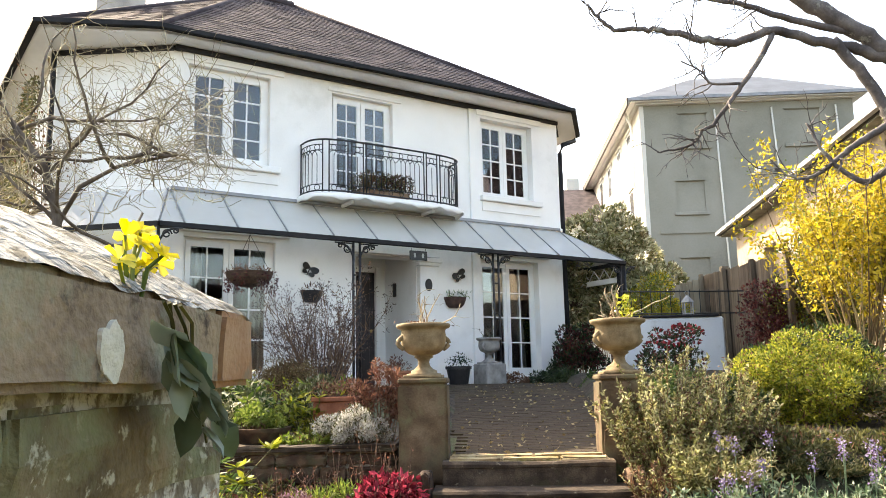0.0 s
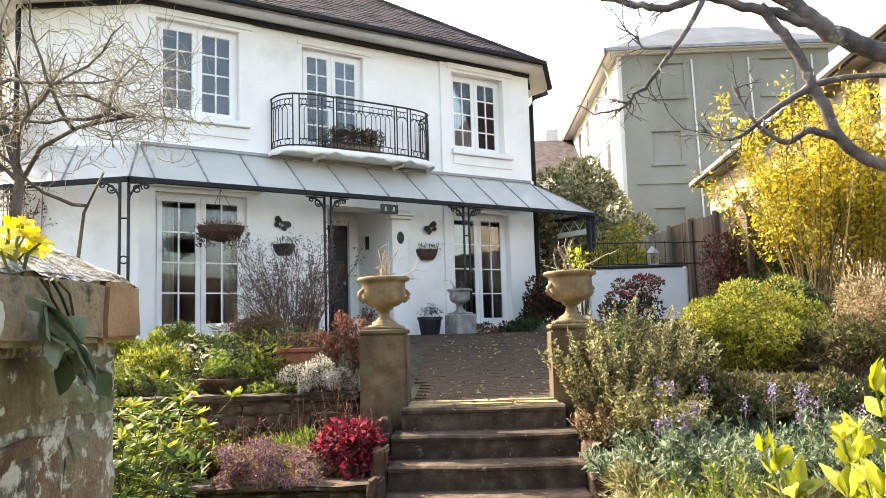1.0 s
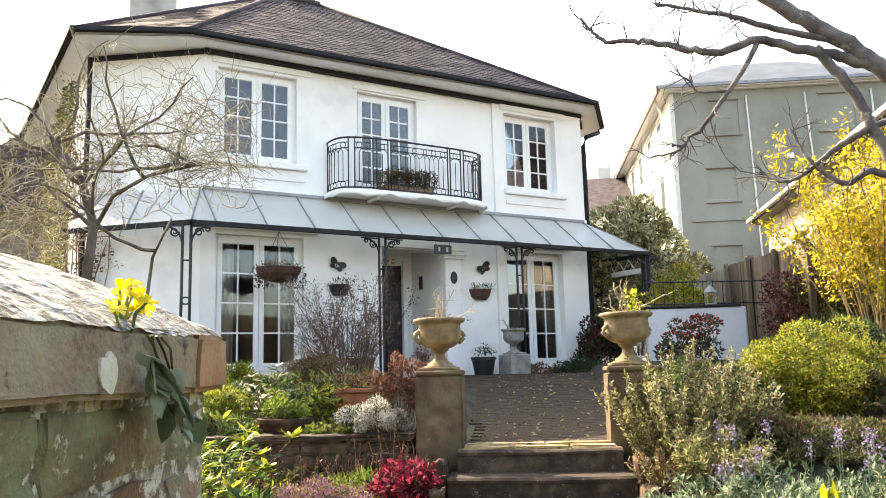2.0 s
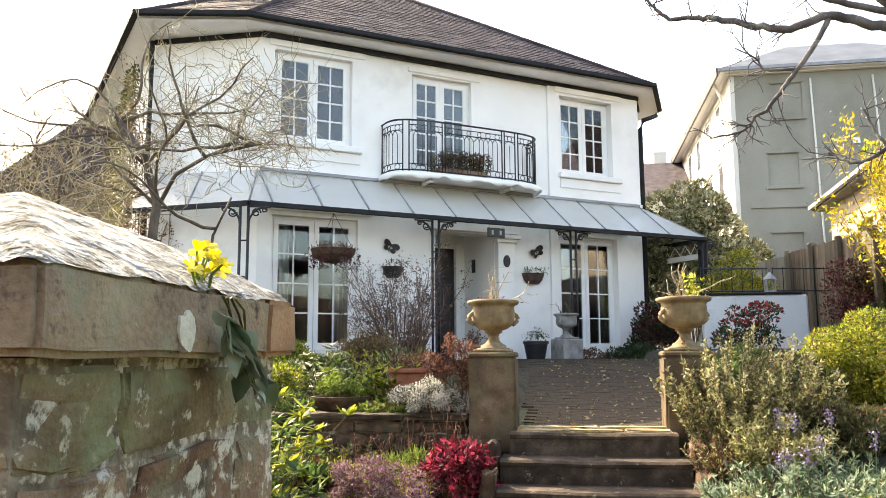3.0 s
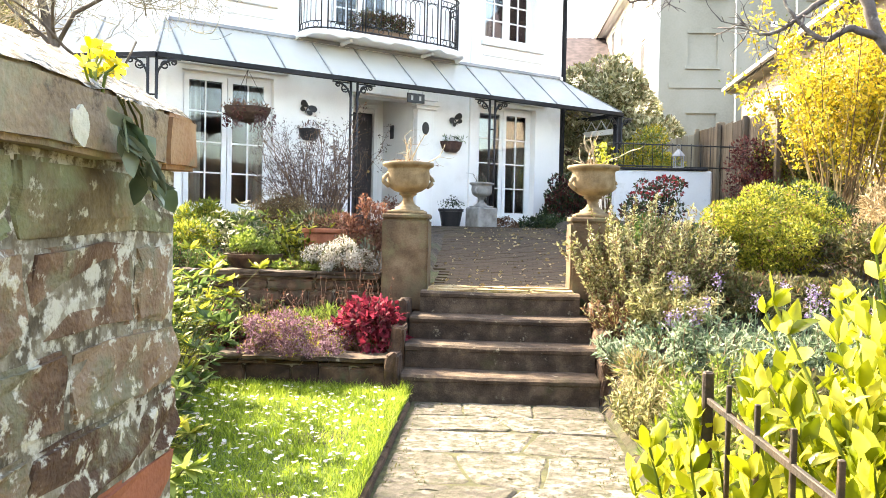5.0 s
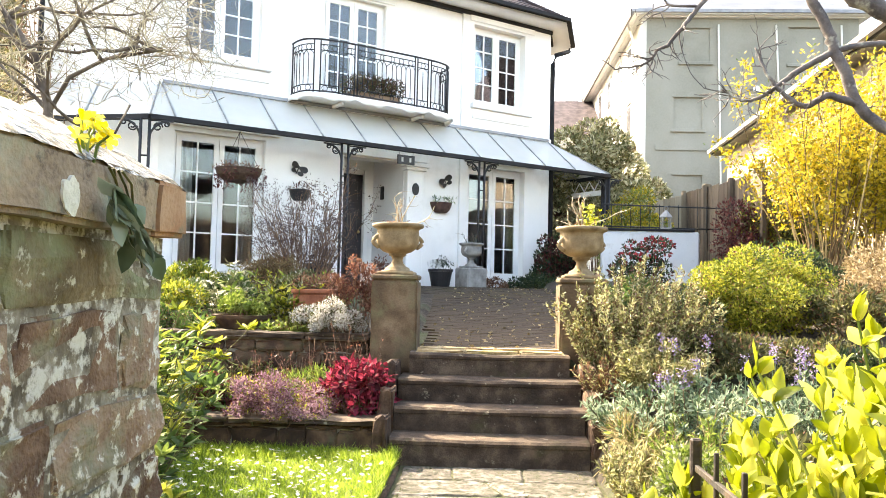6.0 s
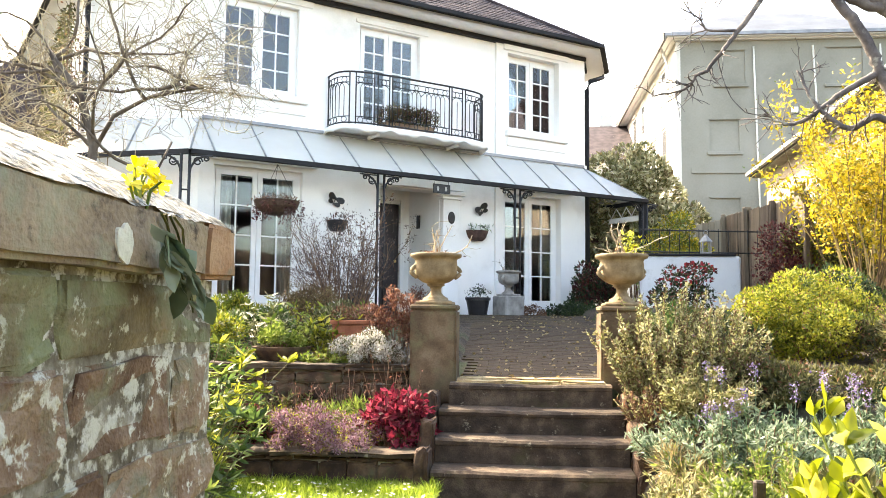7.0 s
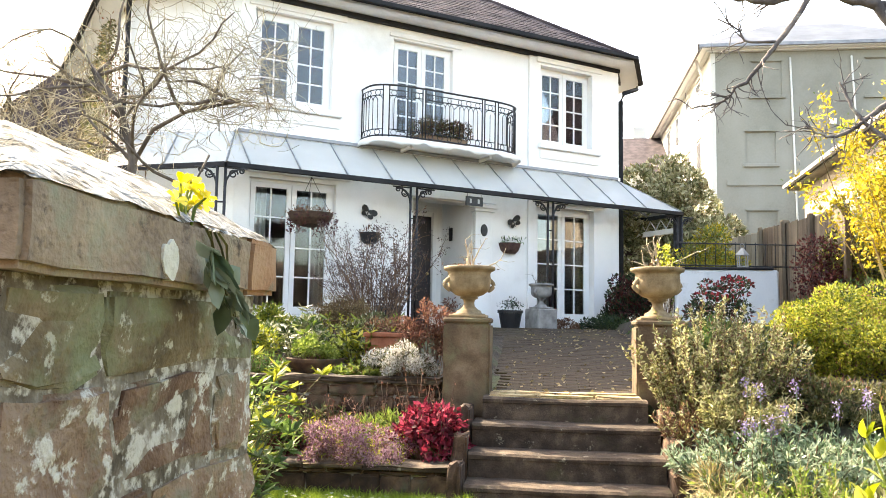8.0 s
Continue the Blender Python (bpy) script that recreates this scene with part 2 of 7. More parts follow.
LEAD = material("lead_sheet", [(0.20, 0.21, 0.23), (0.32, 0.33, 0.35)], 3, 40, 0.55, 0.2)
BLACK = material("black_iron", [(0.012, 0.012, 0.014), (0.03, 0.03, 0.032)], 20, 120, 0.45, 0.15, metal=0.2)
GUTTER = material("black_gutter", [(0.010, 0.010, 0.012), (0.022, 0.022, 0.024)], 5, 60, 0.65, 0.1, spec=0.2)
DARKROOM = material("dim_room_surface", [(0.10, 0.09, 0.085), (0.16, 0.145, 0.13)], 2, 30, 0.9, 0.1)
CURTAIN = material("cream_curtain", [(0.42, 0.37, 0.30), (0.58, 0.53, 0.46)], 3, 90, 0.9, 0.2, through=0.2)
DOORPAINT = material("dark_door_paint", [(0.018, 0.014, 0.016), (0.03, 0.024, 0.026)], 6, 60, 0.4, 0.1)
GLASS = glass_material("window_glass", (0.86, 0.9, 0.92), 1.0, 0.02)
CANOPYGLASS = glass_material("weathered_canopy_glass", (0.95, 0.96, 0.95), 0.62, 0.10, milk=(0.86, 0.85, 0.83))
LIMESTONE = material("weathered_limestone", [(0.062, 0.038, 0.020), (0.115, 0.075, 0.041), (0.185, 0.132, 0.08)], 7, 80, 0.9, 0.6, second=(((0.13, 0.12, 0.06), 5, (0.5, 0.7))), stain=(0.05, 0.038, 0.02), stain_scale=3.5, stain_at=(0.5, 0.72))
URNSTONE = material("cast_stone_urn", [(0.13, 0.088, 0.042), (0.21, 0.148, 0.078), (0.29, 0.22, 0.13)], 9, 90, 0.85, 0.5, stain=(0.10, 0.078, 0.04), stain_scale=6, stain_at=(0.55, 0.75))
STEPSTONE = material("step_stone", [(0.024, 0.015, 0.009), (0.053, 0.035, 0.022), (0.110, 0.078, 0.052)], 8, 90, 0.92, 0.8, each=0.35, second=((0.20, 0.175, 0.13), 14, (0.62, 0.70)), depth=0.012, stain=(0.045, 0.040, 0.015), stain_scale=5, stain_at=(0.58, 0.75))
FLAG = material("flagstone", [(0.048, 0.042, 0.034), (0.105, 0.094, 0.078), (0.20, 0.188, 0.165)], 16, 110, 0.92, 1.0, each=0.5, second=((0.055, 0.05, 0.036), 5, (0.42, 0.60)), stain=(0.034, 0.036, 0.019), stain_scale=20, stain_at=(0.50, 0.6), depth=0.016)
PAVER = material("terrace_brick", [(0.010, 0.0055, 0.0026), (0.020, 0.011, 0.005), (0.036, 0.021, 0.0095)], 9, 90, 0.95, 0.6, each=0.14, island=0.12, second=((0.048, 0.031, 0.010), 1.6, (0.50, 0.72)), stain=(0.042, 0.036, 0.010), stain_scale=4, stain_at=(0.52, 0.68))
SOIL = material("bed_soil", [(0.014, 0.010, 0.007), (0.030, 0.022, 0.015), (0.055, 0.042, 0.028)], 9, 90, 0.95, 0.8, depth=0.03, second=((0.035, 0.048, 0.016), 0.6, (0.5, 0.62)))
MOSSJOINT = material("mossy_joint", [(0.018, 0.020, 0.007), (0.035, 0.038, 0.012), (0.06, 0.06, 0.022)], 12, 90, 0.95, 0.8)
TURF = material("turf_ground", [(0.05, 0.075, 0.018), (0.09, 0.13, 0.03)], 6, 60, 0.95, 0.6)
MORTAR = material("lime_mortar", [(0.16, 0.145, 0.115), (0.27, 0.25, 0.20)], 14, 110, 0.95, 0.6)
RETAIN = material("retaining_stone", [(0.028, 0.015, 0.009), (0.062, 0.034, 0.019), (0.120, 0.072, 0.042)], 9, 90, 0.92, 0.8, each=0.3, stain=(0.065, 0.07, 0.035), stain_scale=4, stain_at=(0.55, 0.72))
TERRACOTTA = material("terracotta", [(0.22, 0.075, 0.04), (0.32, 0.12, 0.065), (0.38, 0.18, 0.11)], 7, 80, 0.85, 0.25, stain=(0.34, 0.26, 0.2), stain_scale=5, stain_at=(0.62, 0.8))
PLASTICPOT = material("black_plastic", [(0.012, 0.012, 0.013), (0.022, 0.022, 0.024)], 6, 60, 0.45, 0.05)
BARK = material("bark", [(0.05, 0.04, 0.033), (0.10, 0.082, 0.066), (0.17, 0.145, 0.12)], 14, 90, 0.9, 0.6, stretch=(1, 1, 0.4))
TWIG = material("pale_twig", [(0.26, 0.20, 0.13), (0.42, 0.34, 0.22), (0.54, 0.46, 0.31)], 6, 60, 0.8, 0.1, island=0.6)
GREYBARK = material("grey_bark", [(0.05, 0.044, 0.044), (0.10, 0.088, 0.085), (0.17, 0.152, 0.142)], 10, 90, 0.9, 0.6, stain=(0.34, 0.34, 0.29), stain_scale=9, stain_at=(0.58, 0.7))
GREYTWIG = material("grey_cream_twig", [(0.15, 0.125, 0.085), (0.30, 0.255, 0.17), (0.50, 0.45, 0.31)], 6, 60, 0.85, 0.1, island=0.8)
DRYSTEM = material("dry_stem", [(0.085, 0.05, 0.032), (0.16, 0.095, 0.06), (0.24, 0.16, 0.10)], 6, 60, 0.9, 0.1, island=0.6)
RENDERGREY = material("shaded_grey_render", [(0.21, 0.20, 0.165), (0.275, 0.265, 0.22), (0.315, 0.30, 0.255)], 0.35, 12, 0.9, 0.2, stain=(0.18, 0.175, 0.14), stain_scale=0.25, stain_at=(0.55, 0.8))
PALERENDER = material("cream_render", [(0.60, 0.57, 0.50), (0.70, 0.68, 0.62)], 0.5, 15, 0.9, 0.2)
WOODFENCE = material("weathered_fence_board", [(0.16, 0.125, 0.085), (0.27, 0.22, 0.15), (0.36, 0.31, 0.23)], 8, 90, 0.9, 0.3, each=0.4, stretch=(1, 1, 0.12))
HOUSESTONE = material("brown_stone_wall", [(0.10, 0.075, 0.055), (0.19, 0.15, 0.11), (0.27, 0.22, 0.17)], 3, 30, 0.9, 0.6, island=0.7)

# ---- ground ----
def ease(a, b, x):
    t = min(1.0, max(0.0, (x - a) / (b - a)))
    return t * t * (3 - 2 * t)


def land(u, v):
    """Height of the ground in the garden's frame."""
    slope = 0.66 + 0.50 * ease(0.9, 7.5, v)
    if -0.72 < u < 0.66:
        z = -0.05 if v < 0.93 else slope - 0.03
    elif u <= -0.72:
        z = 0.05 if v < 0.16 else (0.20 if v < 1.24 else slope + 0.10 * (1 - ease(3, 7, v)))
    else:
        near = ease(0.66, 1.1, u)
        z = (0.03 + 0.16 * near) * ease(-4.5, -0.8, v) + (0.62 * near + 0.45 * (1 - near)) * ease(-0.9, 1.5, v) + (slope - 0.66) + 0.02
    return z + 0.02 * noise.noise(Vector((u * 2.1, v * 2.1, 0)))


def spaced(lo, hi, step, far):
    core = list(np.arange(lo, hi + 1e-6, step))
    ext, g = [], step * 2
    while sum(ext) < far:
        ext.append(g)
        g *= 1.35
    e = np.cumsum(ext)
    return [lo - q for q in e[::-1]] + core + [hi + q for q in e]


us, vs = spaced(-6, 7, 0.125, 600), spaced(-7, 11, 0.125, 600)
gv = [(u, v, land(u, v)) for v in vs for u in us]
nu = len(us)
gf = [(j * nu + i, j * nu + i + 1, (j + 1) * nu + i + 1, (j + 1) * nu + i) for j in range(len(vs) - 1) for i in range(nu - 1)]
ground = put("ground", mesh("ground", gv, gf, True), SOIL)
ground.matrix_world = GARDEN
tagged(ground, "dark bare soil of the garden beds and beyond", "ground", kind="structure")

# ---- the house ----
FY, GZ, TOP = 10.67, 1.14, 6.32
C0, C1 = (3.05, FY), (1.62, 11.75)
C2 = (1.5, 14.2)
RX, BAYX = 10.40, 8.31                  # the wall's corner; where the slightly proud end bay begins
CANT = (10.93, 11.22)                   # far end of the canted corner
house = thing("house", pose(0, 0, 0), "white stucco villa with a hipped slate roof and a glass verandah", "house")


def wall_cells(x0, x1, z0, z1, holes, y0, y1):
    """A wall with openings right through it."""
    xs = sorted({x0, x1, *[h[0] for h in holes], *[h[1] for h in holes]})
    zs = sorted({z0, z1, *[h[2] for h in holes], *[h[3] for h in holes]})
    bm = bmesh.new()
    solid = {(i, k) for i in range(len(xs) - 1) for k in range(len(zs) - 1)
             if not any(h[0] <= (xs[i] + xs[i + 1]) / 2 <= h[1] and h[2] <= (zs[k] + zs[k + 1]) / 2 <= h[3] for h in holes)}
    for i, k in solid:
        a, b, c, d = xs[i], xs[i + 1], zs[k], zs[k + 1]
        def quad(*p):
            bm.faces.new([bm.verts.new(q) for q in p])
        quad((a, y0, c), (b, y0, c), (b, y0, d), (a, y0, d))
        quad((b, y1, c), (a, y1, c), (a, y1, d), (b, y1, d))
        if (i - 1, k) not in solid:
            quad((a, y1, c), (a, y0, c), (a, y0, d), (a, y1, d))
        if (i + 1, k) not in solid:
            quad((b, y0, c), (b, y1, c), (b, y1, d), (b, y0, d))
        if (i, k - 1) not in solid:
            quad((a, y1, c), (b, y1, c), (b, y0, c), (a, y0, c))
        if (i, k + 1) not in solid:
            quad((a, y0, d), (b, y0, d), (b, y1, d), (a, y1, d))
    bmesh.ops.remove_doubles(bm, verts=bm.verts[:], dist=1e-5)
    return bm


W_UL, W_UM, W_UR = (3.27, 4.54, 4.58, 6.02), (5.60, 6.74, 4.20, 5.98), (8.56, 9.76, 4.56, 6.02)
W_FL, W_DOOR, W_FR = (3.27, 4.66, 1.22, 3.40), (6.02, 7.16, 1.14, 3.32), (8.48, 9.80, 1.22, 3.40)
part("wall", wall_cells(C0[0], RX, GZ - 0.3, TOP, [W_UL, W_UM, W_UR, W_FL, W_DOOR, W_FR], FY, FY + 0.3), STUCCO, house, "white painted stucco front wall")


def wall_between(a, b, z0, z1, t=0.3):
    a, b = Vector((*a, 0)), Vector((*b, 0))
    d = (b - a).normalized()
    n = Vector((d.y, -d.x, 0)) * t
    bm = bmesh.new()
    lo = [a, b, b + n, a + n]
    q = [bm.verts.new((p.x, p.y, z0)) for p in lo] + [bm.verts.new((p.x, p.y, z1)) for p in lo]
    for f in ((3, 2, 1, 0), (4, 5, 6, 7), (0, 1, 5, 4), (1, 2, 6, 5), (2, 3, 7, 6), (3, 0, 4, 7)):
        bm.faces.new([q[i] for i in f])
    return bm


BACK = 17.0
part("wall", wall_between(C0, C1, GZ - 0.3, TOP), STUCCO, house)
part("wall", wall_between(C1, C2, GZ - 0.3, TOP), STUCCO, house)
part("wall", wall_between(C2, (C2[0], BACK), GZ - 0.3, TOP), STUCCO, house)
part("wall", wall_between((C2[0], BACK), (CANT[0], BACK), GZ - 0.3, TOP), STUCCO, house)
part("wall", wall_between((CANT[0], BACK), CANT, GZ - 0.3, TOP), STUCCO, house)
part("wall", wall_between(CANT, (RX, FY + 0.002), GZ - 0.3, TOP), STUCCO, house)
BAY = 0.05
part("end_bay", wall_cells(BAYX, RX, GZ - 0.3, TOP - 0.001, [W_UR, W_FR], FY - BAY, FY - 0.001), STUCCO, house, "slightly proud stucco end bay")
# unseen rooms behind the windows, indoor shade put into their dark colour
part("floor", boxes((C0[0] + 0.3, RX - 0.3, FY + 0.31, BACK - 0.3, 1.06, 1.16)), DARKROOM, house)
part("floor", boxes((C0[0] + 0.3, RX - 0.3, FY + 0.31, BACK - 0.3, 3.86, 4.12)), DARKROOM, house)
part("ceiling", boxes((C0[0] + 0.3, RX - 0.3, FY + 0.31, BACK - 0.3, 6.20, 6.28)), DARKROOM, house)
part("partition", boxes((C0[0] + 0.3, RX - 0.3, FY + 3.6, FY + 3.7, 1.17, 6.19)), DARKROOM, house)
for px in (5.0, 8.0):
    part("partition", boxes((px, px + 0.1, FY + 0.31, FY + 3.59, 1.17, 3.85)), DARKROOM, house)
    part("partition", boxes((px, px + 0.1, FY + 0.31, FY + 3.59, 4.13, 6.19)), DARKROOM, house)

# raised stucco bands: string course, window surrounds
part("string_course", boxes((C0[0] - 0.02, RX + 0.03, FY - 0.075, FY - 0.002, 4.03, 4.10), bevel=0.008), STUCCO, house)
for w in (W_UL, W_UR):
    f = FY - (BAY if w[0] > BAYX else 0)
    part("lintel", boxes((w[0] - 0.10, w[1] + 0.22, f - 0.03, f - 0.002, w[3] + 0.05, w[3] + 0.20), bevel=0.006), STUCCO, house)
part("lintel", boxes((W_UM[0] - 0.08, W_UM[1] + 0.16, FY - 0.03, FY - 0.002, W_UM[3] + 0.03, W_UM[3] + 0.1), bevel=0.006), STUCCO, house)


def lights(name, w, rows, kerb, reveal=0.10, curtain=(), label=""):
    """A pair of glazed leaves in a frame; each pane, sash and sill a part of its own."""
    x0, x1, z0, z1 = w
    y = FY + reveal
    win = part(name, boxes((x0, x0 + 0.05, y, y + 0.08, z0, z1), (x1 - 0.05, x1, y, y + 0.08, z0, z1), (x0 + 0.05, x1 - 0.05, y, y + 0.08, z1 - 0.05, z1), (x0 + 0.05, x1 - 0.05, y, y + 0.08, z0, z0 + kerb), bevel=0.004), WHITE, house, label)
    xm = (x0 + x1) / 2
    for a, b in ((x0 + 0.052, xm - 0.004), (xm + 0.004, x1 - 0.052)):
        za, zb = z0 + kerb + 0.002, z1 - 0.052
        st, rt = 0.075, 0.075 if kerb < 0.1 else 0.12
        ga, gb, gc, gd = a + st, b - st, za + rt, zb - st
        rows_m = [(a, ga, y - 0.012, y + 0.03, za, zb), (gb, b, y - 0.012, y + 0.03, za, zb), (ga, gb, y - 0.012, y + 0.03, za, gc), (ga, gb, y - 0.012, y + 0.03, gd, zb)]
        gm = (ga + gb) / 2
        rows_m.append((gm - 0.011, gm + 0.011, y - 0.006, y + 0.022, gc, gd))
        step = (gd - gc) / rows
        for k in range(1, rows):
            for p, q in ((ga, gm - 0.011), (gm + 0.011, gb)):
                rows_m.append((p, q, y - 0.006, y + 0.022, gc + k * step - 0.011, gc + k * step + 0.011))
        part("sash", boxes(*rows_m), WHITE, win)
        pane = None
        for k in range(rows):
            for p in (ga, gm):
                if pane is None:
                    pane = put("pane", boxes((0, gm - ga, 0, 0.004, 0, step)), GLASS, win)
                    one = pane
                else:
                    one = put("pane", pane.data, None, win)
                one.location = (p, y + 0.006, gc + k * step)
                one.visible_shadow = False
    if curtain:
        for a, b in [((x0 + 0.02, x0 + 0.34), (x1 - 0.30, x1 - 0.02))[q] for q in curtain]:
            n = 25
            vs_, fs_ = [], []
            for k in range(n):
                t = k / (n - 1)
                yy = y + 0.16 + 0.03 * math.sin(t * 24)
                vs_ += [(a + (b - a) * t, yy, z0 + 0.05), (a + (b - a) * t, yy, z1)]
            fs_ = [(2 * k, 2 * k + 2, 2 * k + 3, 2 * k + 1) for k in range(n - 1)]
            cu = part("curtain", mesh("curtain", vs_, fs_, True), CURTAIN, win, "cream hanging curtain")
            cu.modifiers.new("thickness", "SOLIDIFY").thickness = 0.004
    return win


lights("window", W_UL, 4, 0.03, label="white casement window with eight small panes a leaf")
lights("window", W_UR, 4, 0.03, curtain=(0, 1), label="white casement window with small panes and curtains")
lights("balcony_door", W_UM, 5, 0.10, label="white glazed balcony door")
lights("french_window", W_FL, 4, 0.12, label="white glazed french window", curtain=(0, 1))
lights("french_window", W_FR, 4, 0.12, label="white glazed french window with a curtain", curtain=(1,))
for w in (W_UL, W_UR):
    f = FY - (BAY if w[0] > BAYX else 0)
    part("window_sill", boxes((w[0] - 0.06, w[1] + 0.16, f - 0.09, FY + 0.09, w[2] - 0.10, w[2] - 0.002), bevel=0.01), WHITE, house)
    part("apron", boxes((w[0] - 0.02, w[1] + 0.14, f - 0.025, f - 0.002, w[2] - 0.28, w[2] - 0.11), bevel=0.005), STUCCO, house)
for w in (W_FL, W_FR):
    part("doorstep", boxes((w[0] - 0.05, w[1] + 0.05, FY - 0.28, FY + 0.09, 1.08, 1.20), bevel=0.012), LIMESTONE, house)
    f = FY - (BAY if w[0] > BAYX else 0)
    part("blind_box", boxes((w[0] - 0.10, w[1] + 0.22, f - 0.11, f - 0.003, w[3] + 0.07, w[3] + 0.12), bevel=0.01), WHITE, house, "white awning box over the window")

# recessed porch with its dark door
part("porch_wall", boxes((W_DOOR[0] - 0.06, W_DOOR[0] - 0.002, FY + 0.302, FY + 1.1, 1.17, 3.5)), STUCCO, house)
part("porch_wall", boxes((W_DOOR[1] + 0.002, W_DOOR[1] + 0.06, FY + 0.302, FY + 1.1, 1.17, 3.5)), STUCCO, house)
part("porch_wall", wall_cells(W_DOOR[0] - 0.06, W_DOOR[1] + 0.06, 1.17, 3.5, [(W_DOOR[0] + 0.06, W_DOOR[0] + 0.94, 1.17, 3.2)], FY + 1.102, FY + 1.2), STUCCO, house)
part("porch_ceiling", boxes((W_DOOR[0] - 0.06, W_DOOR[1] + 0.06, FY + 0.302, FY + 1.2, 3.502, 3.56)), STUCCO, house)
dx, dy = W_DOOR[0] + 0.06, FY + 1.13
fd = part("front_door", boxes((dx, dx + 0.88, dy, dy + 0.05, 1.17, 3.2), bevel=0.004), DOORPAINT, house, "dark painted panelled front door")
for k, (za, zb) in enumerate(((1.32, 1.85), (2.0, 2.55), (2.68, 3.08))):
    for xa in (dx + 0.1, dx + 0.49):
        part("door_panel", boxes((xa, xa + 0.29, dy - 0.014, dy - 0.001, za, zb), bevel=0.01), DOORPAINT, fd)
part("door_handle", lathe([(0.0, 0), (0.02, 0.005), (0.028, 0.02), (0.028, 0.035), (0.015, 0.045), (0.002, 0.048)], 12), material("brass", [(0.5, 0.36, 0.14), (0.6, 0.44, 0.2)], rough=0.3, metal=1.0), fd).matrix_local = pose(dx + 0.8, dy, 2.15, 90)
part("architrave", boxes((dx + 0.884, dx + 0.96, FY + 1.06, FY + 1.1, 1.17, 3.28), (dx - 0.05, dx + 0.96, FY + 1.06, FY + 1.1, 3.282, 3.36), bevel=0.006), WHITE, house)
part("porch_step", boxes((W_DOOR[0] - 0.1, W_DOOR[1] + 0.1, FY - 0.4, FY + 1.1, 1.0, 1.165), bevel=0.015), LIMESTONE, house)
# pilaster with its moulded cap
part("pilaster", boxes((7.17, 7.50, FY - 0.12, FY - 0.002, 1.1, 3.18), (7.13, 7.54, FY - 0.16, FY - 0.002, 3.18, 3.24), (7.09, 7.58, FY - 0.20, FY - 0.002, 3.24, 3.31), (7.13, 7.54, FY - 0.16, FY - 0.002, 1.1, 1.3), bevel=0.008), STUCCO, house, "white pilaster with a moulded cap")
part("porch_beam", boxes((5.95, 7.6, FY - 0.10, FY - 0.002, 3.34, 3.50), bevel=0.008), STUCCO, house)

# roof: eaves, slopes of slates, ridge, gutter
OV = 0.37
E0, E1, E2, E3 = (10.38, FY - 0.52), (2.74, FY - OV), (1.27, 10.97), (1.06, 14.6)
E4, E5, E6 = (0.88, BACK + OV), (11.52, BACK + OV), (11.52, 11.28)
EZ = 6.34
RA, RB = (6.0, 13.4), (5.07, 13.4)
RZ = 8.76
EAVES = (E0, E1, E2, E3, E4, E5, E6)
NE = len(EAVES)
part("soffit", mesh("soffit", [(*e, EZ - 0.09) for e in EAVES] + [(*e, EZ - 0.05) for e in EAVES], [tuple(range(NE)), tuple(range(2 * NE - 1, NE - 1, -1))]), WHITE, house, "white boarded soffit")
slopes = [[E1, E0, RA, RB], [E2, E1, RB], [E3, E2, RB], [E4, E3, RB], [E5, E4, RB, RA], [E0, E6, RA], [E6, E5, RA]]


def slated(poly, rng, gauge=0.13, wide=0.22):
    """Rows of single slates on a slope whose lower edge runs from poly[0] to poly[1]."""
    lo = [Vector((*p, EZ)) for p in poly[:2]]
    hi = [Vector((*p, RZ)) for p in poly[2:]]
    hi = hi if len(hi) == 2 else [hi[0], hi[0]]
    a0, b0, b1, a1 = lo[0], lo[1], hi[0], hi[1]
    n = (b0 - a0).cross(b1 - b0).normalized()
    if n.z < 0:
        n = -n
    rows = max(2, int(((a1 + b1) / 2 - (a0 + b0) / 2).length / gauge))
    vs_, fs_ = [], []
    for r in range(rows):
        t0, t1 = r / rows, min(1.0, (r + 1.35) / rows)
        p, q = a0.lerp(a1, t0), b0.lerp(b1, t0)
        p1, q1 = a0.lerp(a1, t1), b0.lerp(b1, t1)
        cnt = max(1, int((q - p).length / wide))
        for c in range(cnt):
            s0, s1 = (c + (0.5 if r % 2 and c else 0)) / cnt, min(1.0, (c + 1 + (0.5 if r % 2 else 0)) / cnt)
            if s1 - s0 < 0.02:
                continue
            g = 0.004 / max(0.3, (q - p).length)
            up, j = 0.014 + rng.uniform(-0.003, 0.005), rng.uniform(-0.003, 0.003)
            k = len(vs_)
            w1, w2 = p.lerp(q, s0 + g), p.lerp(q, s1 - g)
            w3, w4 = p1.lerp(q1, s1 - g), p1.lerp(q1, s0 + g)
            vs_ += [w1 + n * (up + j), w2 + n * (up - j), w3 + n * 0.004, w4 + n * 0.004, w1 + n * (up - 0.009), w2 + n * (up - 0.009)]
            fs_ += [(k, k + 1, k + 2, k + 3), (k + 4, k + 5, k + 1, k)]
    return vs_, fs_


rng = np.random.default_rng(3)
for s in slopes:
    lo = [(*p, EZ) for p in s[:2]] + [(*p, RZ) for p in s[2:]]
    deck = part("roof", mesh("roof", lo + [(x, y, z - 0.05) for x, y, z in lo], [tuple(range(len(lo))), tuple(range(2 * len(lo) - 1, len(lo) - 1, -1))]), SLATE, house, "dark slate hipped roof")
    tagged(part("slates", mesh("slates", *slated(s, rng)), SLATE, deck), kind="stuff")
for a, b in ((E0, RA), (E1, RB), (E2, RB), (E6, RA)):
    part("hip_tile", bars([[(Vector((*a, EZ + 0.01)), 0.045), (Vector((*b, RZ + 0.01)), 0.045)]], 8), SLATE, house)
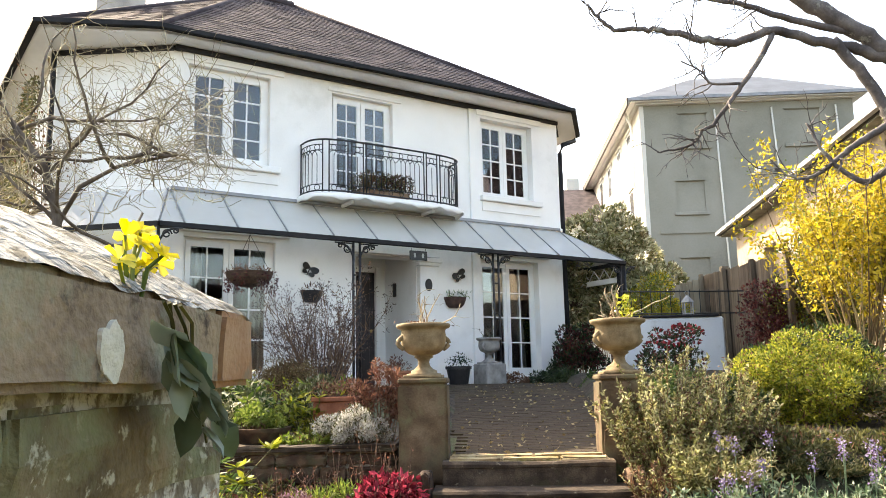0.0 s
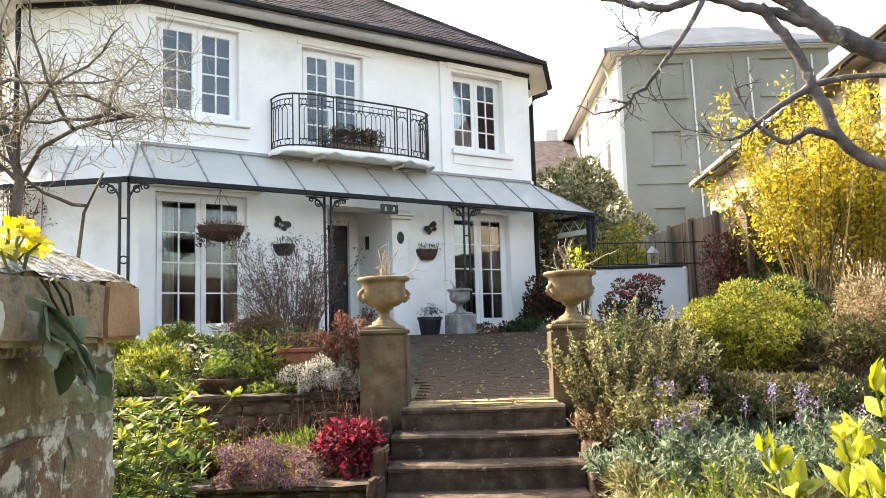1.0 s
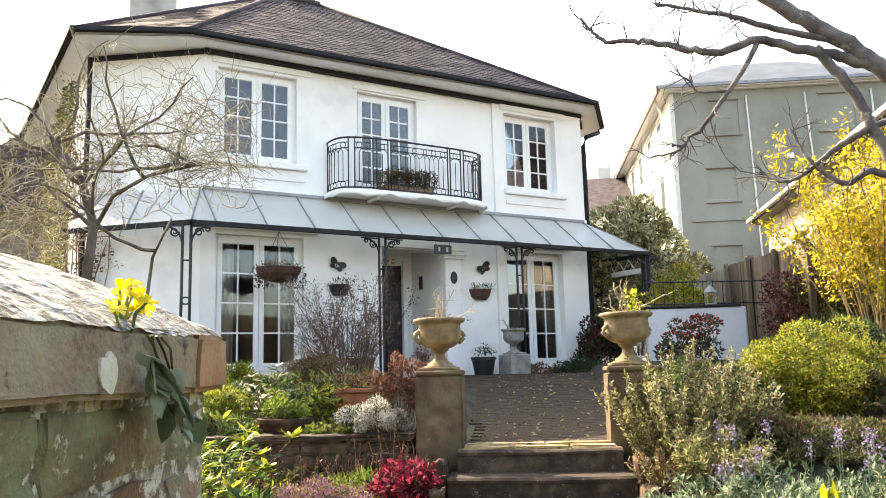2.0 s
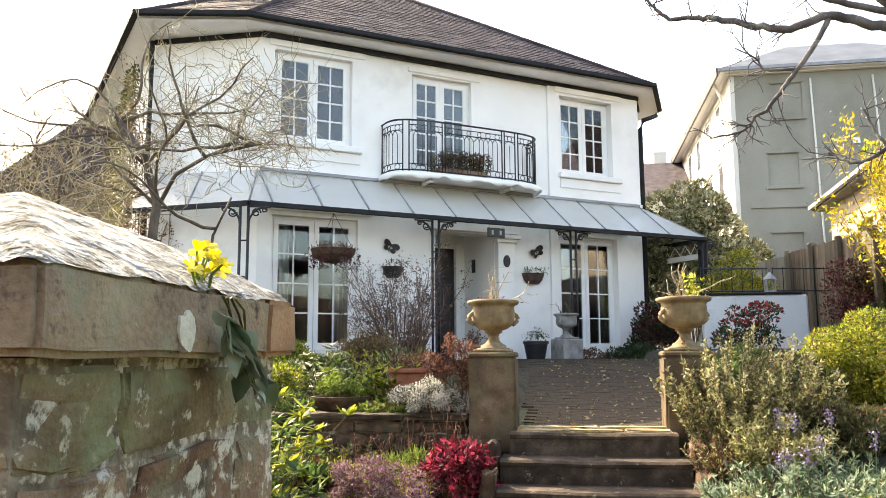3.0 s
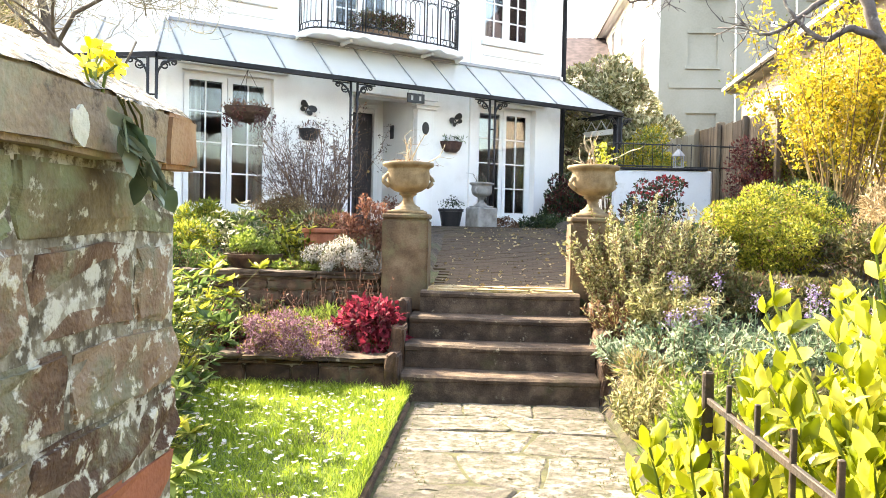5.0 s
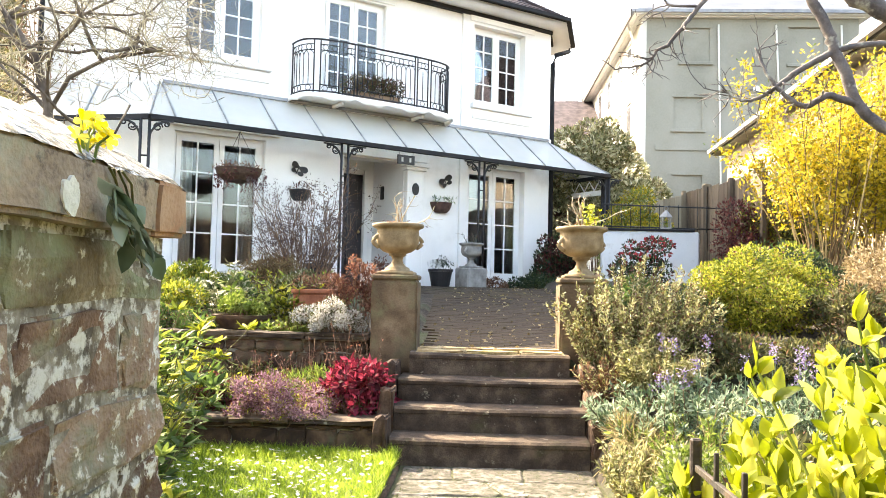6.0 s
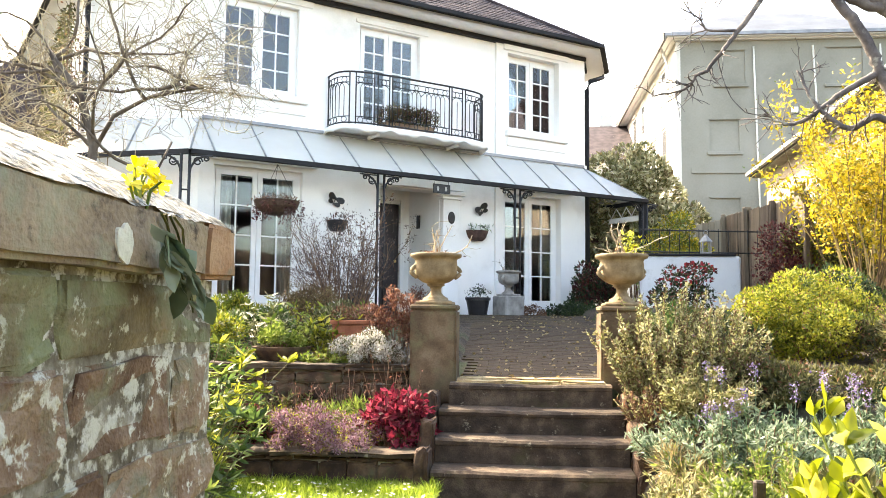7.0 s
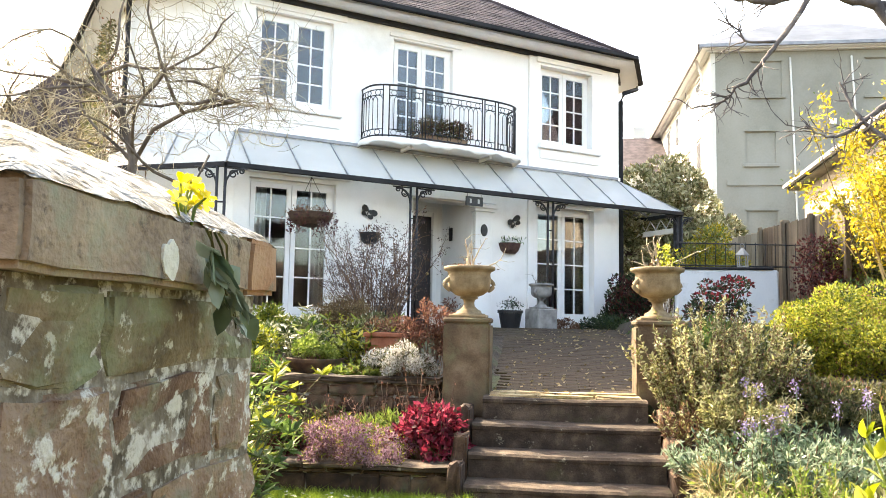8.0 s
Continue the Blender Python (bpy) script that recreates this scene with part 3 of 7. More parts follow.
part("ridge", bars([[(Vector((*RA, RZ + 0.03)), 0.07), (Vector((*RB, RZ + 0.03)), 0.07)]], 8), SLATE, house)


def eave_bar(name, pts, w, z0, z1, mat, label=""):
    """A bar along the eaves with mitred corners."""
    bm = bmesh.new()
    rings = []
    for i, p in enumerate(pts):
        p = Vector((*p, 0))
        d0 = (p - Vector((*pts[i - 1], 0))).normalized() if i else None
        d1 = (Vector((*pts[i + 1], 0)) - p).normalized() if i < len(pts) - 1 else None
        d = ((d0 or d1) + (d1 or d0)).normalized()
        n = Vector((-d.y, d.x, 0))
        k = 1 / max(0.5, n.dot(Vector((-(d0 or d1).y, (d0 or d1).x, 0))))
        a, b = p, p + n * w * k
        rings.append([bm.verts.new((q.x, q.y, z)) for q, z in ((a, z0), (b, z0), (b, z1), (a, z1))])
    for r, s in zip(rings, rings[1:]):
        for k in range(4):
            bm.faces.new((r[k], r[(k + 1) % 4], s[(k + 1) % 4], s[k]))
    bm.faces.new(rings[0][::-1])
    bm.faces.new(rings[-1])
    return part(name, bm, mat, house, label)


RING = [E4, E3, E2, E1, E0, E6, E5]
eave_bar("gutter", RING, -0.09, EZ - 0.045, EZ + 0.02, GUTTER, "black cast gutter")
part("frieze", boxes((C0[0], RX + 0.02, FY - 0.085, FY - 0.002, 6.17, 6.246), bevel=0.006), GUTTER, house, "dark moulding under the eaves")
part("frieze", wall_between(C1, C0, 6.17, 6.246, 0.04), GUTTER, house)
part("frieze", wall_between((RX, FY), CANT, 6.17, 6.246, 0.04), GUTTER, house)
dp = [(E6[0] - 0.05, E6[1] - 0.02, EZ - 0.05), (E6[0] - 0.07, E6[1] - 0.02, 6.18), (RX + 0.16, FY - 0.03, 5.80), (RX + 0.06, FY - 0.05, 5.6), (RX + 0.06, FY - 0.05, 1.2)]
part("downpipe", bars([[(Vector(p), 0.045) for p in dp]], 10), GUTTER, house, "black downpipe")
d2 = [(C1[0] - 0.06, C1[1] - 0.08, 6.2), (C1[0] - 0.06, C1[1] - 0.08, 1.2)]
part("downpipe", bars([[(Vector(p), 0.04) for p in d2]], 10), GUTTER, house)
CHIMNEY = material("stained_chimney_render", [(0.30, 0.26, 0.23), (0.42, 0.37, 0.33), (0.52, 0.47, 0.42)], 3, 50, 0.9, 0.4)
ch = part("chimney", boxes((2.28, 3.08, 12.9, 13.6, 6.9, 8.30), (2.24, 3.12, 12.86, 13.64, 8.302, 8.38), bevel=0.01), CHIMNEY, house, "rendered chimney stack")
put("chimney_pot", lathe([(0.13, 8.381), (0.12, 8.5), (0.10, 8.75), (0.125, 8.76), (0.125, 8.82), (0.09, 8.82)], 16, cx=2.62, cy=13.25), STUCCO, ch)

# ---- verandah: glazed lean-to on iron posts ----
verandah = thing("verandah", pose(0, 0, 1.14), "glazed lean-to verandah on slender black iron posts", "verandah")
VZ = -1.14


def vpart(name, data, mat, label="", parent=None):
    ob = part(name, data, mat, parent or verandah, label)
    if not parent:
        ob.location.z = VZ
    return ob


ZI, ZO, PR = 4.045, 3.40, 0.87
cant = (Vector((*C1, 0)) - Vector((*C0, 0))).normalized()
cn = Vector((cant.y, -cant.x, 0))
cn = cn if cn.y < 0 else -cn
VR = 10.35                              # where the front slope ends
O_L, O_K, O_R = Vector((1.28, 11.18, 0)), Vector((2.72, FY - PR, 0)), Vector((VR + PR, FY - PR, 0))
O_B, I_B = Vector((VR + PR, 12.6, 0)), Vector((VR, 12.6, 0))


def slab(quad, t=0.008):
    a = [Vector(p) for p in quad]
    n = (a[1] - a[0]).cross(a[2] - a[0]).normalized() * t
    k = len(a)
    return mesh("pane", a + [p + n for p in a], [tuple(range(k - 1, -1, -1)), tuple(range(k, 2 * k))] + [(i, (i + 1) % k, k + (i + 1) % k, k + i) for i in range(k)])


xs = [C0[0] + (VR - C0[0]) * k / 10 for k in range(11)]
ribs = []
for a, b in zip(xs, xs[1:]):
    q = [(a, FY - 0.05, ZI), (a, FY - PR, ZO), (b, FY - PR, ZO), (b, FY - 0.05, ZI)]
    vpart("glass_pane", slab(q), CANOPYGLASS)
    ribs.append(((a, FY - 0.04, ZI + 0.02), (a, FY - PR, ZO + 0.02)))
vpart("glass_pane", slab([(VR, FY - 0.05, ZI), (VR, FY - PR, ZO), (*O_R[:2], ZO)]), CANOPYGLASS)
ribs += [((VR, FY - 0.04, ZI + 0.02), (VR, FY - PR, ZO + 0.02)), ((VR, FY, ZI + 0.02), (*O_R[:2], ZO + 0.02))]


def inner(y):
    """A point of the side slope's upper edge, along the canted corner and the wall behind it."""
    x = VR + 0.05 + max(0.0, min(CANT[0] + 0.05 - VR, y - FY))
    return (x, y, ZI - (x - VR - 0.05) / PR * (ZI - ZO))


for k in range(3):
    y0, y1 = FY + (12.6 - FY) * k / 3, FY + (12.6 - FY) * (k + 1) / 3
    o0, o1 = (FY - PR if k == 0 else y0), y1
    vpart("glass_pane", slab([inner(y0), (VR + PR, o0, ZO), (VR + PR, o1, ZO), inner(y1)]), CANOPYGLASS)
    ribs.append((Vector(inner(y1)) + Vector((0, 0, 0.02)), (VR + PR, y1, ZO + 0.02)))
vpart("glass_pane", slab([(C0[0], FY - 0.05, ZI), (C0[0] - 0.001, FY - PR, ZO), (*O_K[:2], ZO)]), CANOPYGLASS)
for k in range(2):
    a, b = Vector((*C0, 0)).lerp(Vector((*C1, 0)), k / 2), Vector((*C0, 0)).lerp(Vector((*C1, 0)), (k + 1) / 2)
    c, d = O_K.lerp(O_L, k / 2), O_K.lerp(O_L, (k + 1) / 2)
    a, b = a + cn * 0.05, b + cn * 0.05
    vpart("glass_pane", slab([(a.x, a.y, ZI), (b.x, b.y, ZI), (d.x, d.y, ZO), (c.x, c.y, ZO)]), CANOPYGLASS)
    ribs.append(((a.x, a.y, ZI + 0.02), (c.x, c.y, ZO + 0.02)))
IRONGREY = material("grey_glazing_bar", [(0.16, 0.17, 0.18), (0.26, 0.27, 0.28)], 6, 60, 0.5, 0.1)
for a, b in ribs:
    vpart("glazing_bar", bars([[(Vector(a), 0.014), (Vector(b), 0.014)]], 6), IRONGREY)
vpart("flashing", boxes((C0[0], VR, FY - 0.10, FY - 0.047, ZI - 0.005, ZI + 0.05), bevel=0.008), LEAD, "grey lead flashing")
front = [O_L, O_K, O_R, O_B]
for a, b in zip(front, front[1:]):
    d = (b - a).normalized()
    n = Vector((d.y, -d.x, 0)) * 0.05
    q = [a - n, b - n, b + n, a + n]
    ob = mesh("beam", [(p.x, p.y, ZO - 0.055) for p in q] + [(p.x, p.y, ZO + 0.006) for p in q], [(3, 2, 1, 0), (4, 5, 6, 7), (0, 1, 5, 4), (1, 2, 6, 5), (2, 3, 7, 6), (3, 0, 4, 7)])
    vpart("gutter", ob, GUTTER, "black gutter along the verandah")


def scroll(f, cx, cz, r, a0, turns, n=14):
    return [(f(cx + r * (1 - 0.7 * k / n) * math.cos(radians(a0 + 360 * turns * k / n)), cz + r * (1 - 0.7 * k / n) * math.sin(radians(a0 + 360 * turns * k / n))), 0.012) for k in range(n + 1)]


post_rows = [(2.665, -18), (5.62, 0), (8.22, 0), (VR + PR - 0.03, 0)]
for px, turn in post_rows:
    py = FY - PR + 0.03
    m = pose(px, py, 0, 0, 0, turn)
    at = lambda x, z, m=m: m @ Vector((x, 0, z))
    post = vpart("post", bars([[(at(s, 1.14), 0.021), (at(s, 3.34), 0.021)] for s in (-0.055, 0.055)], 6), BLACK, "slender double iron post")
    put("foot", lathe([(0.09, 1.10), (0.09, 1.16), (0.05, 1.20), (0.035, 1.24)], 10), BLACK, post).matrix_local = Matrix.Translation((px, py, 0))
    put("boss", bars([arc(0, 2.30, 0.05, 0, 360, 12, lambda x, z: (at(x, z), 0.012))], 5), BLACK, post)
    for zz in (1.75, 2.85):
        put("tie", bars([[(at(-0.05, zz), 0.012), (at(0.05, zz), 0.012)]], 6), BLACK, post)
    for s in (-1, 1):
        br = [arc(s * 0.30, 3.08, 0.24, 180 if s > 0 else 0, 90, 8, lambda x, z: (at(x, z), 0.016))]
        br.append(scroll(lambda x, z: at(x, z), s * 0.16, 3.24, 0.065, 0, 1.4 * s))
        br.append(scroll(lambda x, z: at(x, z), s * 0.27, 3.285, 0.04, 90, -1.3 * s))
        br.append([(at(s * 0.05, 3.325), 0.012), (at(s * 0.36, 3.325), 0.012)])
        put("bracket", bars(br, 5), BLACK, post, "scrolled iron bracket")
# white side rail with a zigzag lattice beyond the corner
sr = VR + PR - 0.03
vpart("side_rail", boxes((sr - 0.03, sr + 0.03, FY - PR + 0.1, 12.6, 3.02, 3.12), bevel=0.006), WHITE, "white painted side rail")
zig = [[(Vector((sr, FY - PR + 0.1 + 0.28 * k, 3.13)), 0.012), (Vector((sr, FY - PR + 0.24 + 0.28 * k, 3.31)), 0.012), (Vector((sr, FY - PR + 0.38 + 0.28 * k, 3.13)), 0.012)] for k in range(9)]
vpart("lattice", bars(zig, 5), WHITE)
vpart("corner_screen", boxes((sr - 0.07, sr + 0.07, FY - PR + 0.03, FY - PR + 0.13, 1.16, 3.33), bevel=0.01), GUTTER, "dark timber corner post")

# ---- balcony ----
balcony = thing("balcony", pose(0, 0, 4.1), "bowed balcony with a black wrought iron railing", "balcony")
BX, BW, BD = 6.45, 1.40, 0.60


def bow(s, grow=0.0):
    a = math.pi * (1 + s)
    c, q = math.cos(a), abs(math.sin(a))
    return Vector((BX + (BW + grow) * math.copysign(abs(c) ** 0.5, c), FY - 0.01 - (BD + grow) * q ** 0.5, 0))


# even steps along the bow
dense = [bow(k / 600) for k in range(601)]
run = np.concatenate([[0], np.cumsum([(b - a).length for a, b in zip(dense, dense[1:])])])


def along(t, z, grow=0.0):
    s = float(np.interp(t * run[-1], run, np.arange(601) / 600))
    p = bow(s, grow)
    return Vector((p.x, p.y, z - 4.1))


N = 60
sl_v = [along(k / N, 4.105, 0.05) for k in range(N + 1)] + [along(k / N, 4.15, 0.05) for k in range(N + 1)]
sl_f = [(k, k + 1, N + 2 + k, N + 1 + k) for k in range(N)] + [tuple(range(N, -1, -1)), tuple(range(N + 1, 2 * N + 2))]
part("slab", mesh("slab", sl_v, sl_f), STUCCO, balcony, "white painted balcony slab")
va_v, va_f = [], []
M_ = 96
for k in range(M_ + 1):
    dip = 0.02 + 0.045 * abs(math.sin(math.pi * 5.5 * k / M_ + 0.4)) + 0.012 * math.sin(k * 0.9)
    va_v += [along(k / M_, 4.12, 0.08), along(k / M_, 4.10 - dip, 0.09), along(k / M_, 4.12, 0.06), along(k / M_, 4.10 - dip, 0.075)]
for k in range(M_):
    b = 4 * k
    va_f += [(b, b + 4, b + 5, b + 1), (b + 2, b + 3, b + 7, b + 6), (b, b + 2, b + 6, b + 4), (b + 1, b + 5, b + 7, b + 3)]
part("valance", mesh("valance", va_v, va_f, True), WHITE, balcony, "white scalloped lead valance")
for z, r in ((5.0, 0.015), (4.185, 0.012)):
    part("rail", bars([[(along(k / N, z), r) for k in range(N + 1)]], 6), BLACK, balcony)
PANELS = ((0.004, 0.15, 6), (0.178, 0.262, 4), (0.28, 0.335, 2), (0.35, 0.648, 12), (0.662, 0.722, 2), (0.74, 0.845, 4), (0.862, 0.996, 6))
for t0, t1, bays in PANELS:
    for t in (t0, t1):
        part("standard", bars([[(along(t, 4.15), 0.012), (along(t, 5.0), 0.012)]], 5), BLACK, balcony)
    for z in (4.92, 4.83, 4.285):
        part("panel_rail", bars([[(along(t0 + (t1 - t0) * j / 8, z), 0.008) for j in range(9)]], 5), BLACK, balcony)
    step_ = (t1 - t0) / bays
    for k in range(1, bays):
        part("baluster", bars([[(along(t0 + k * step_, 4.285), 0.0065), (along(t0 + k * step_, 4.76), 0.0065)]], 5), BLACK, balcony)
    for k in range(bays - 1):
        hoop = [(along(t0 + step_ * (k + 1 - math.cos(math.pi * j / 8)), 4.74 + 0.088 * math.sin(math.pi * j / 8)), 0.0065) for j in range(9)]
        part("hoop", bars([hoop], 4), BLACK, balcony)
    for k in range(bays // 2):
        tc_ = t0 + (2 * k + 1) * step_
        for zc in (4.875, 4.236):
            ring = [(along(tc_ + 0.045 / run[-1] * math.cos(2 * math.pi * j / 12), zc + 0.043 * math.sin(2 * math.pi * j / 12)), 0.0065) for j in range(13)]
            part("ring", bars([ring], 4), BLACK, balcony)
for bx in (5.75, 7.25):
    part("corbel", boxes((bx - 0.03, bx + 0.03, FY - 0.45, FY - 0.002, -0.06, -0.008), bevel=0.01), STUCCO, balcony)

# ---- gate pier of rough stone, close by ----
rng = np.random.default_rng(11)
prng = random.Random(5)
LICHEN = material("lichened_stone", [(0.070, 0.038, 0.022), (0.135, 0.080, 0.047), (0.21, 0.145, 0.095)], 12, 120, 0.92, 0.9, each=0.7, second=((0.15, 0.14, 0.09), 9, (0.50, 0.62)), stain=(0.44, 0.43, 0.36), stain_scale=30, stain_at=(0.55, 0.61), depth=0.02)
CAPSTONE = material("mossy_cap_stone", [(0.088, 0.096, 0.092), (0.19, 0.20, 0.194), (0.31, 0.325, 0.31)], 20, 140, 0.95, 0.9, stain=(0.055, 0.054, 0.042), stain_scale=34, stain_at=(0.50, 0.58), depth=0.018)
SLABSTONE = material("brown_slab_stone", [(0.125, 0.092, 0.06), (0.235, 0.18, 0.118), (0.34, 0.27, 0.18)], 7, 120, 0.92, 0.7, second=((0.05, 0.036, 0.024), 22, (0.56, 0.66)), stain=(0.20, 0.21, 0.14), stain_scale=9, stain_at=(0.5, 0.66), depth=0.015)
GREENSTONE = material("algae_green_stone", [(0.058, 0.046, 0.023), (0.12, 0.092, 0.048), (0.20, 0.155, 0.09)], 11, 120, 0.92, 0.9, each=0.3, second=((0.36, 0.35, 0.27), 38, (0.57, 0.63)), stain=(0.15, 0.165, 0.085), stain_scale=8, stain_at=(0.43, 0.62), depth=0.015)
REDBRICK = material("red_brick", [(0.22, 0.07, 0.035), (0.30, 0.105, 0.055)], 10, 110, 0.9, 0.5)
pier = thing("gate_pier", spot(-0.84, -4.43), "weathered sandstone gate pier with a lichened pyramid cap", "gate pier")
HU, HV = 0.24, 0.293
part("core", boxes((-HU + 0.004, HU - 0.004, -HV + 0.004, HV - 0.004, -0.1, 1.262)), material("pier_mortar", [(0.06, 0.048, 0.03), (0.13, 0.11, 0.075), (0.25, 0.23, 0.18)], 22, 120, 0.95, 0.9, stain=(0.40, 0.39, 0.33), stain_scale=30, stain_at=(0.50, 0.58)), pier, "dirty lime mortar core")
zt = 1.255
for c, h in enumerate((0.092, 0.122, 0.105, 0.098, 0.11, 0.10, 0.115, 0.10, 0.11, 0.10, 0.11)):
    z1, z0 = zt - 0.006, zt - h
    zt -= h
    mat_c = GREENSTONE if c == 0 else LICHEN
    cuts = (-HV, -HV * 0.35, HV * 0.52, HV) if c % 2 else (-HV, -0.02, HV)
    if c == 0:
        cuts = (-HV, -HV * 0.45, HV)
    for a, b in zip(cuts, cuts[1:]):
        for s in (-1, 1):
            lap = 0.0 if c == 0 else 0.004
            bm = rough_block(prng, 0.0, HU, a + 0.003 + lap * (a > -HV), b - 0.003 - lap * (b < HV), z0 + lap, z1 + 0.003 - lap, 0.006, 0.006)
            if s < 0:
                for p in bm.verts:
                    p.co.x = -p.co.x
            brick_mat = REDBRICK if (c == 4 and b == HV) else mat_c
            part("stone", bm, brick_mat, pier, smooth=False)
# cap slab and its low rounded pyramid
SLABORANGE = material("orange_sandstone", [(0.17, 0.085, 0.042), (0.27, 0.145, 0.075), (0.33, 0.21, 0.125)], 8, 120, 0.92, 0.7, stain=(0.16, 0.14, 0.09), stain_scale=12, stain_at=(0.58, 0.7))
for va, vb, mt, lab in ((-HV - 0.02, 0.205, SLABSTONE, "brown stone cap slab"), (0.207, HV + 0.022, SLABORANGE, "orange sandstone end of the slab")):
    bm = boxes((-HU - 0.025, HU + 0.025, va, vb, 1.262, 1.345))
    bmesh.ops.subdivide_edges(bm, edges=bm.edges[:], cuts=7, use_grid_fill=True)
    for p in bm.verts:
        p.co += Vector((noise.noise(p.co * 9), noise.noise(p.co * 9 + Vector((5, 0, 0))), 0.6 * noise.noise(p.co * 9 + Vector((0, 7, 0))))) * 0.009
    bmesh.ops.bevel(bm, geom=[e for e in bm.edges if len(e.link_faces) == 2 and e.calc_face_angle(0) > 0.9], offset=0.007, segments=2, affect="EDGES")
    part("slab", bm, mt, pier, lab)
n = 40
cv, cf = [], []
for j in range(n + 1):
    for i in range(n + 1):
        a, b = 2 * i / n - 1, 2 * j / n - 1
        m1 = max(abs(a), abs(b))
        h = 1 - 0.8 * m1 - 0.2 * m1 * m1
        p = Vector((a * (HU + 0.022), b * (HV + 0.018), 0))
        z = 1.341 + 0.130 * max(0, h) ** 0.9 + 0.006 * noise.noise(p * 22) + 0.004 * noise.noise(p * 60)
        cv.append((p.x, p.y, z))
for j in range(n):
    for i in range(n):
        k = j * (n + 1) + i
        cf.append((k, k + 1, k + n + 2, k + n + 1))
part("cap", mesh("cap", cv, cf, True), CAPSTONE, pier, "grey lichen-covered pyramid cap")
# a round pale lichen on the slab's face
PALE = material("pale_lichen", [(0.42, 0.42, 0.34), (0.55, 0.55, 0.47)], 30, 160, 0.95, 0.6)
bm = bmesh.new()
ring = []
for k in range(40):
    w = 2 * math.pi * k / 40
    r = 1 + 0.3 * noise.noise(Vector((math.cos(w) * 1.3, math.sin(w) * 1.3, 3))) + 0.12 * noise.noise(Vector((math.cos(w) * 4, math.sin(w) * 4, 7)))
    ring.append(bm.verts.new((HU + 0.0295, -0.055 + 0.020 * r * math.cos(w), 1.292 + 0.0215 * r * math.sin(w))))
f = bm.faces.new(ring)
ex = bmesh.ops.extrude_face_region(bm, geom=[f])
for p in [q for q in ex["geom"] if isinstance(q, bmesh.types.BMVert)]:
    p.co.x -= 0.012
part("lichen", bm, PALE, pier, "pale round lichen patch")

# ---- path, kerb, steps, terrace edge, retaining walls ----
path = put("path", boxes((-0.62, 0.66, -7.0, 0.04, -0.09, -0.009)), MOSSJOINT)
path.matrix_world = GARDEN
tagged(path, "garden path of old sunlit flagstones with mossy joints", "path", kind="structure")


def flag_slab(corners, top):
    """An irregular flagstone with an uneven worn edge."""
    bm = bmesh.new()
    c = sum((Vector(p) for p in corners), Vector((0, 0))) / len(corners)
    rim = []
    for k, p in enumerate(corners):
        p, q = Vector(p), Vector(corners[(k + 1) % len(corners)])
        for f in (0.08, 0.30, 0.5, 0.72, 0.92):
            a = p.lerp(q, f)
            rim.append(a + (c - a).normalized() * (0.006 + prng.uniform(-0.006, 0.008)))
    lo = [bm.verts.new((p.x, p.y, -0.06)) for p in rim]
    mid = [bm.verts.new((p.x, p.y, top - 0.008 + prng.uniform(-0.002, 0.002))) for p in rim]
    hi = [bm.verts.new((*(p + (c - p) * 0.05), top + prng.uniform(-0.003, 0.003))) for p in rim]
    inn = [bm.verts.new((*(p + (c - p) * 0.5), top + prng.uniform(-0.005, 0.004))) for p in rim]
    n = len(rim)
    for a, b in ((lo, mid), (mid, hi), (hi, inn)):
        for k in range(n):
            bm.faces.new((a[k], a[(k + 1) % n], b[(k + 1) % n], b[k]))
    bm.faces.new(inn)
    return bm


v = 0.02
edge = ([-0.6, 0.645], [0, 0])            # the last row's lower edge
while v > -6.9:
    d = prng.uniform(0.32, 0.55)
    cuts = sorted([-0.60, 0.645, prng.uniform(-0.28, -0.08), prng.uniform(0.12, 0.35)] if prng.random() < 0.6 else [-0.60, 0.645, prng.uniform(-0.15, 0.2)])
    lean = [prng.uniform(-0.07, 0.07) for _ in cuts]
    drop = [prng.uniform(-0.05, 0.05) for _ in cuts]
    for k in range(len(cuts) - 1):
        la, lb = (0 if k == 0 else lean[k]), (0 if k == len(cuts) - 2 else lean[k + 1])
        q = [(cuts[k] - la, v - d + drop[k]), (cuts[k + 1] - lb, v - d + drop[k + 1]), (cuts[k + 1] + lb, v + np.interp(cuts[k + 1] + lb, *edge)), (cuts[k] + la, v + np.interp(cuts[k] + la, *edge))]
        part("flagstone", flag_slab(q, prng.uniform(-0.005, 0.006)), FLAG, path)
    edge = ([c - (0 if i_ in (0, len(cuts) - 1) else lean[i_]) for i_, c in enumerate(cuts)], drop)
    v -= d
kerb = thing("kerb", spot(-0.66, -2.2), "low stone kerb between lawn and path", "kerb", kind="structure")
v = -4.4
while v < 2.05:
    d = prng.uniform(0.5, 0.8)
    bm = rough_block(prng, 0.016, 0.042, v, min(v + d, 2.12) - 0.006, -0.1, 0.026 + prng.uniform(-0.008, 0.006), 0.005, 0.003)
    part("kerbstone", bm, RETAIN, kerb)
    v += d

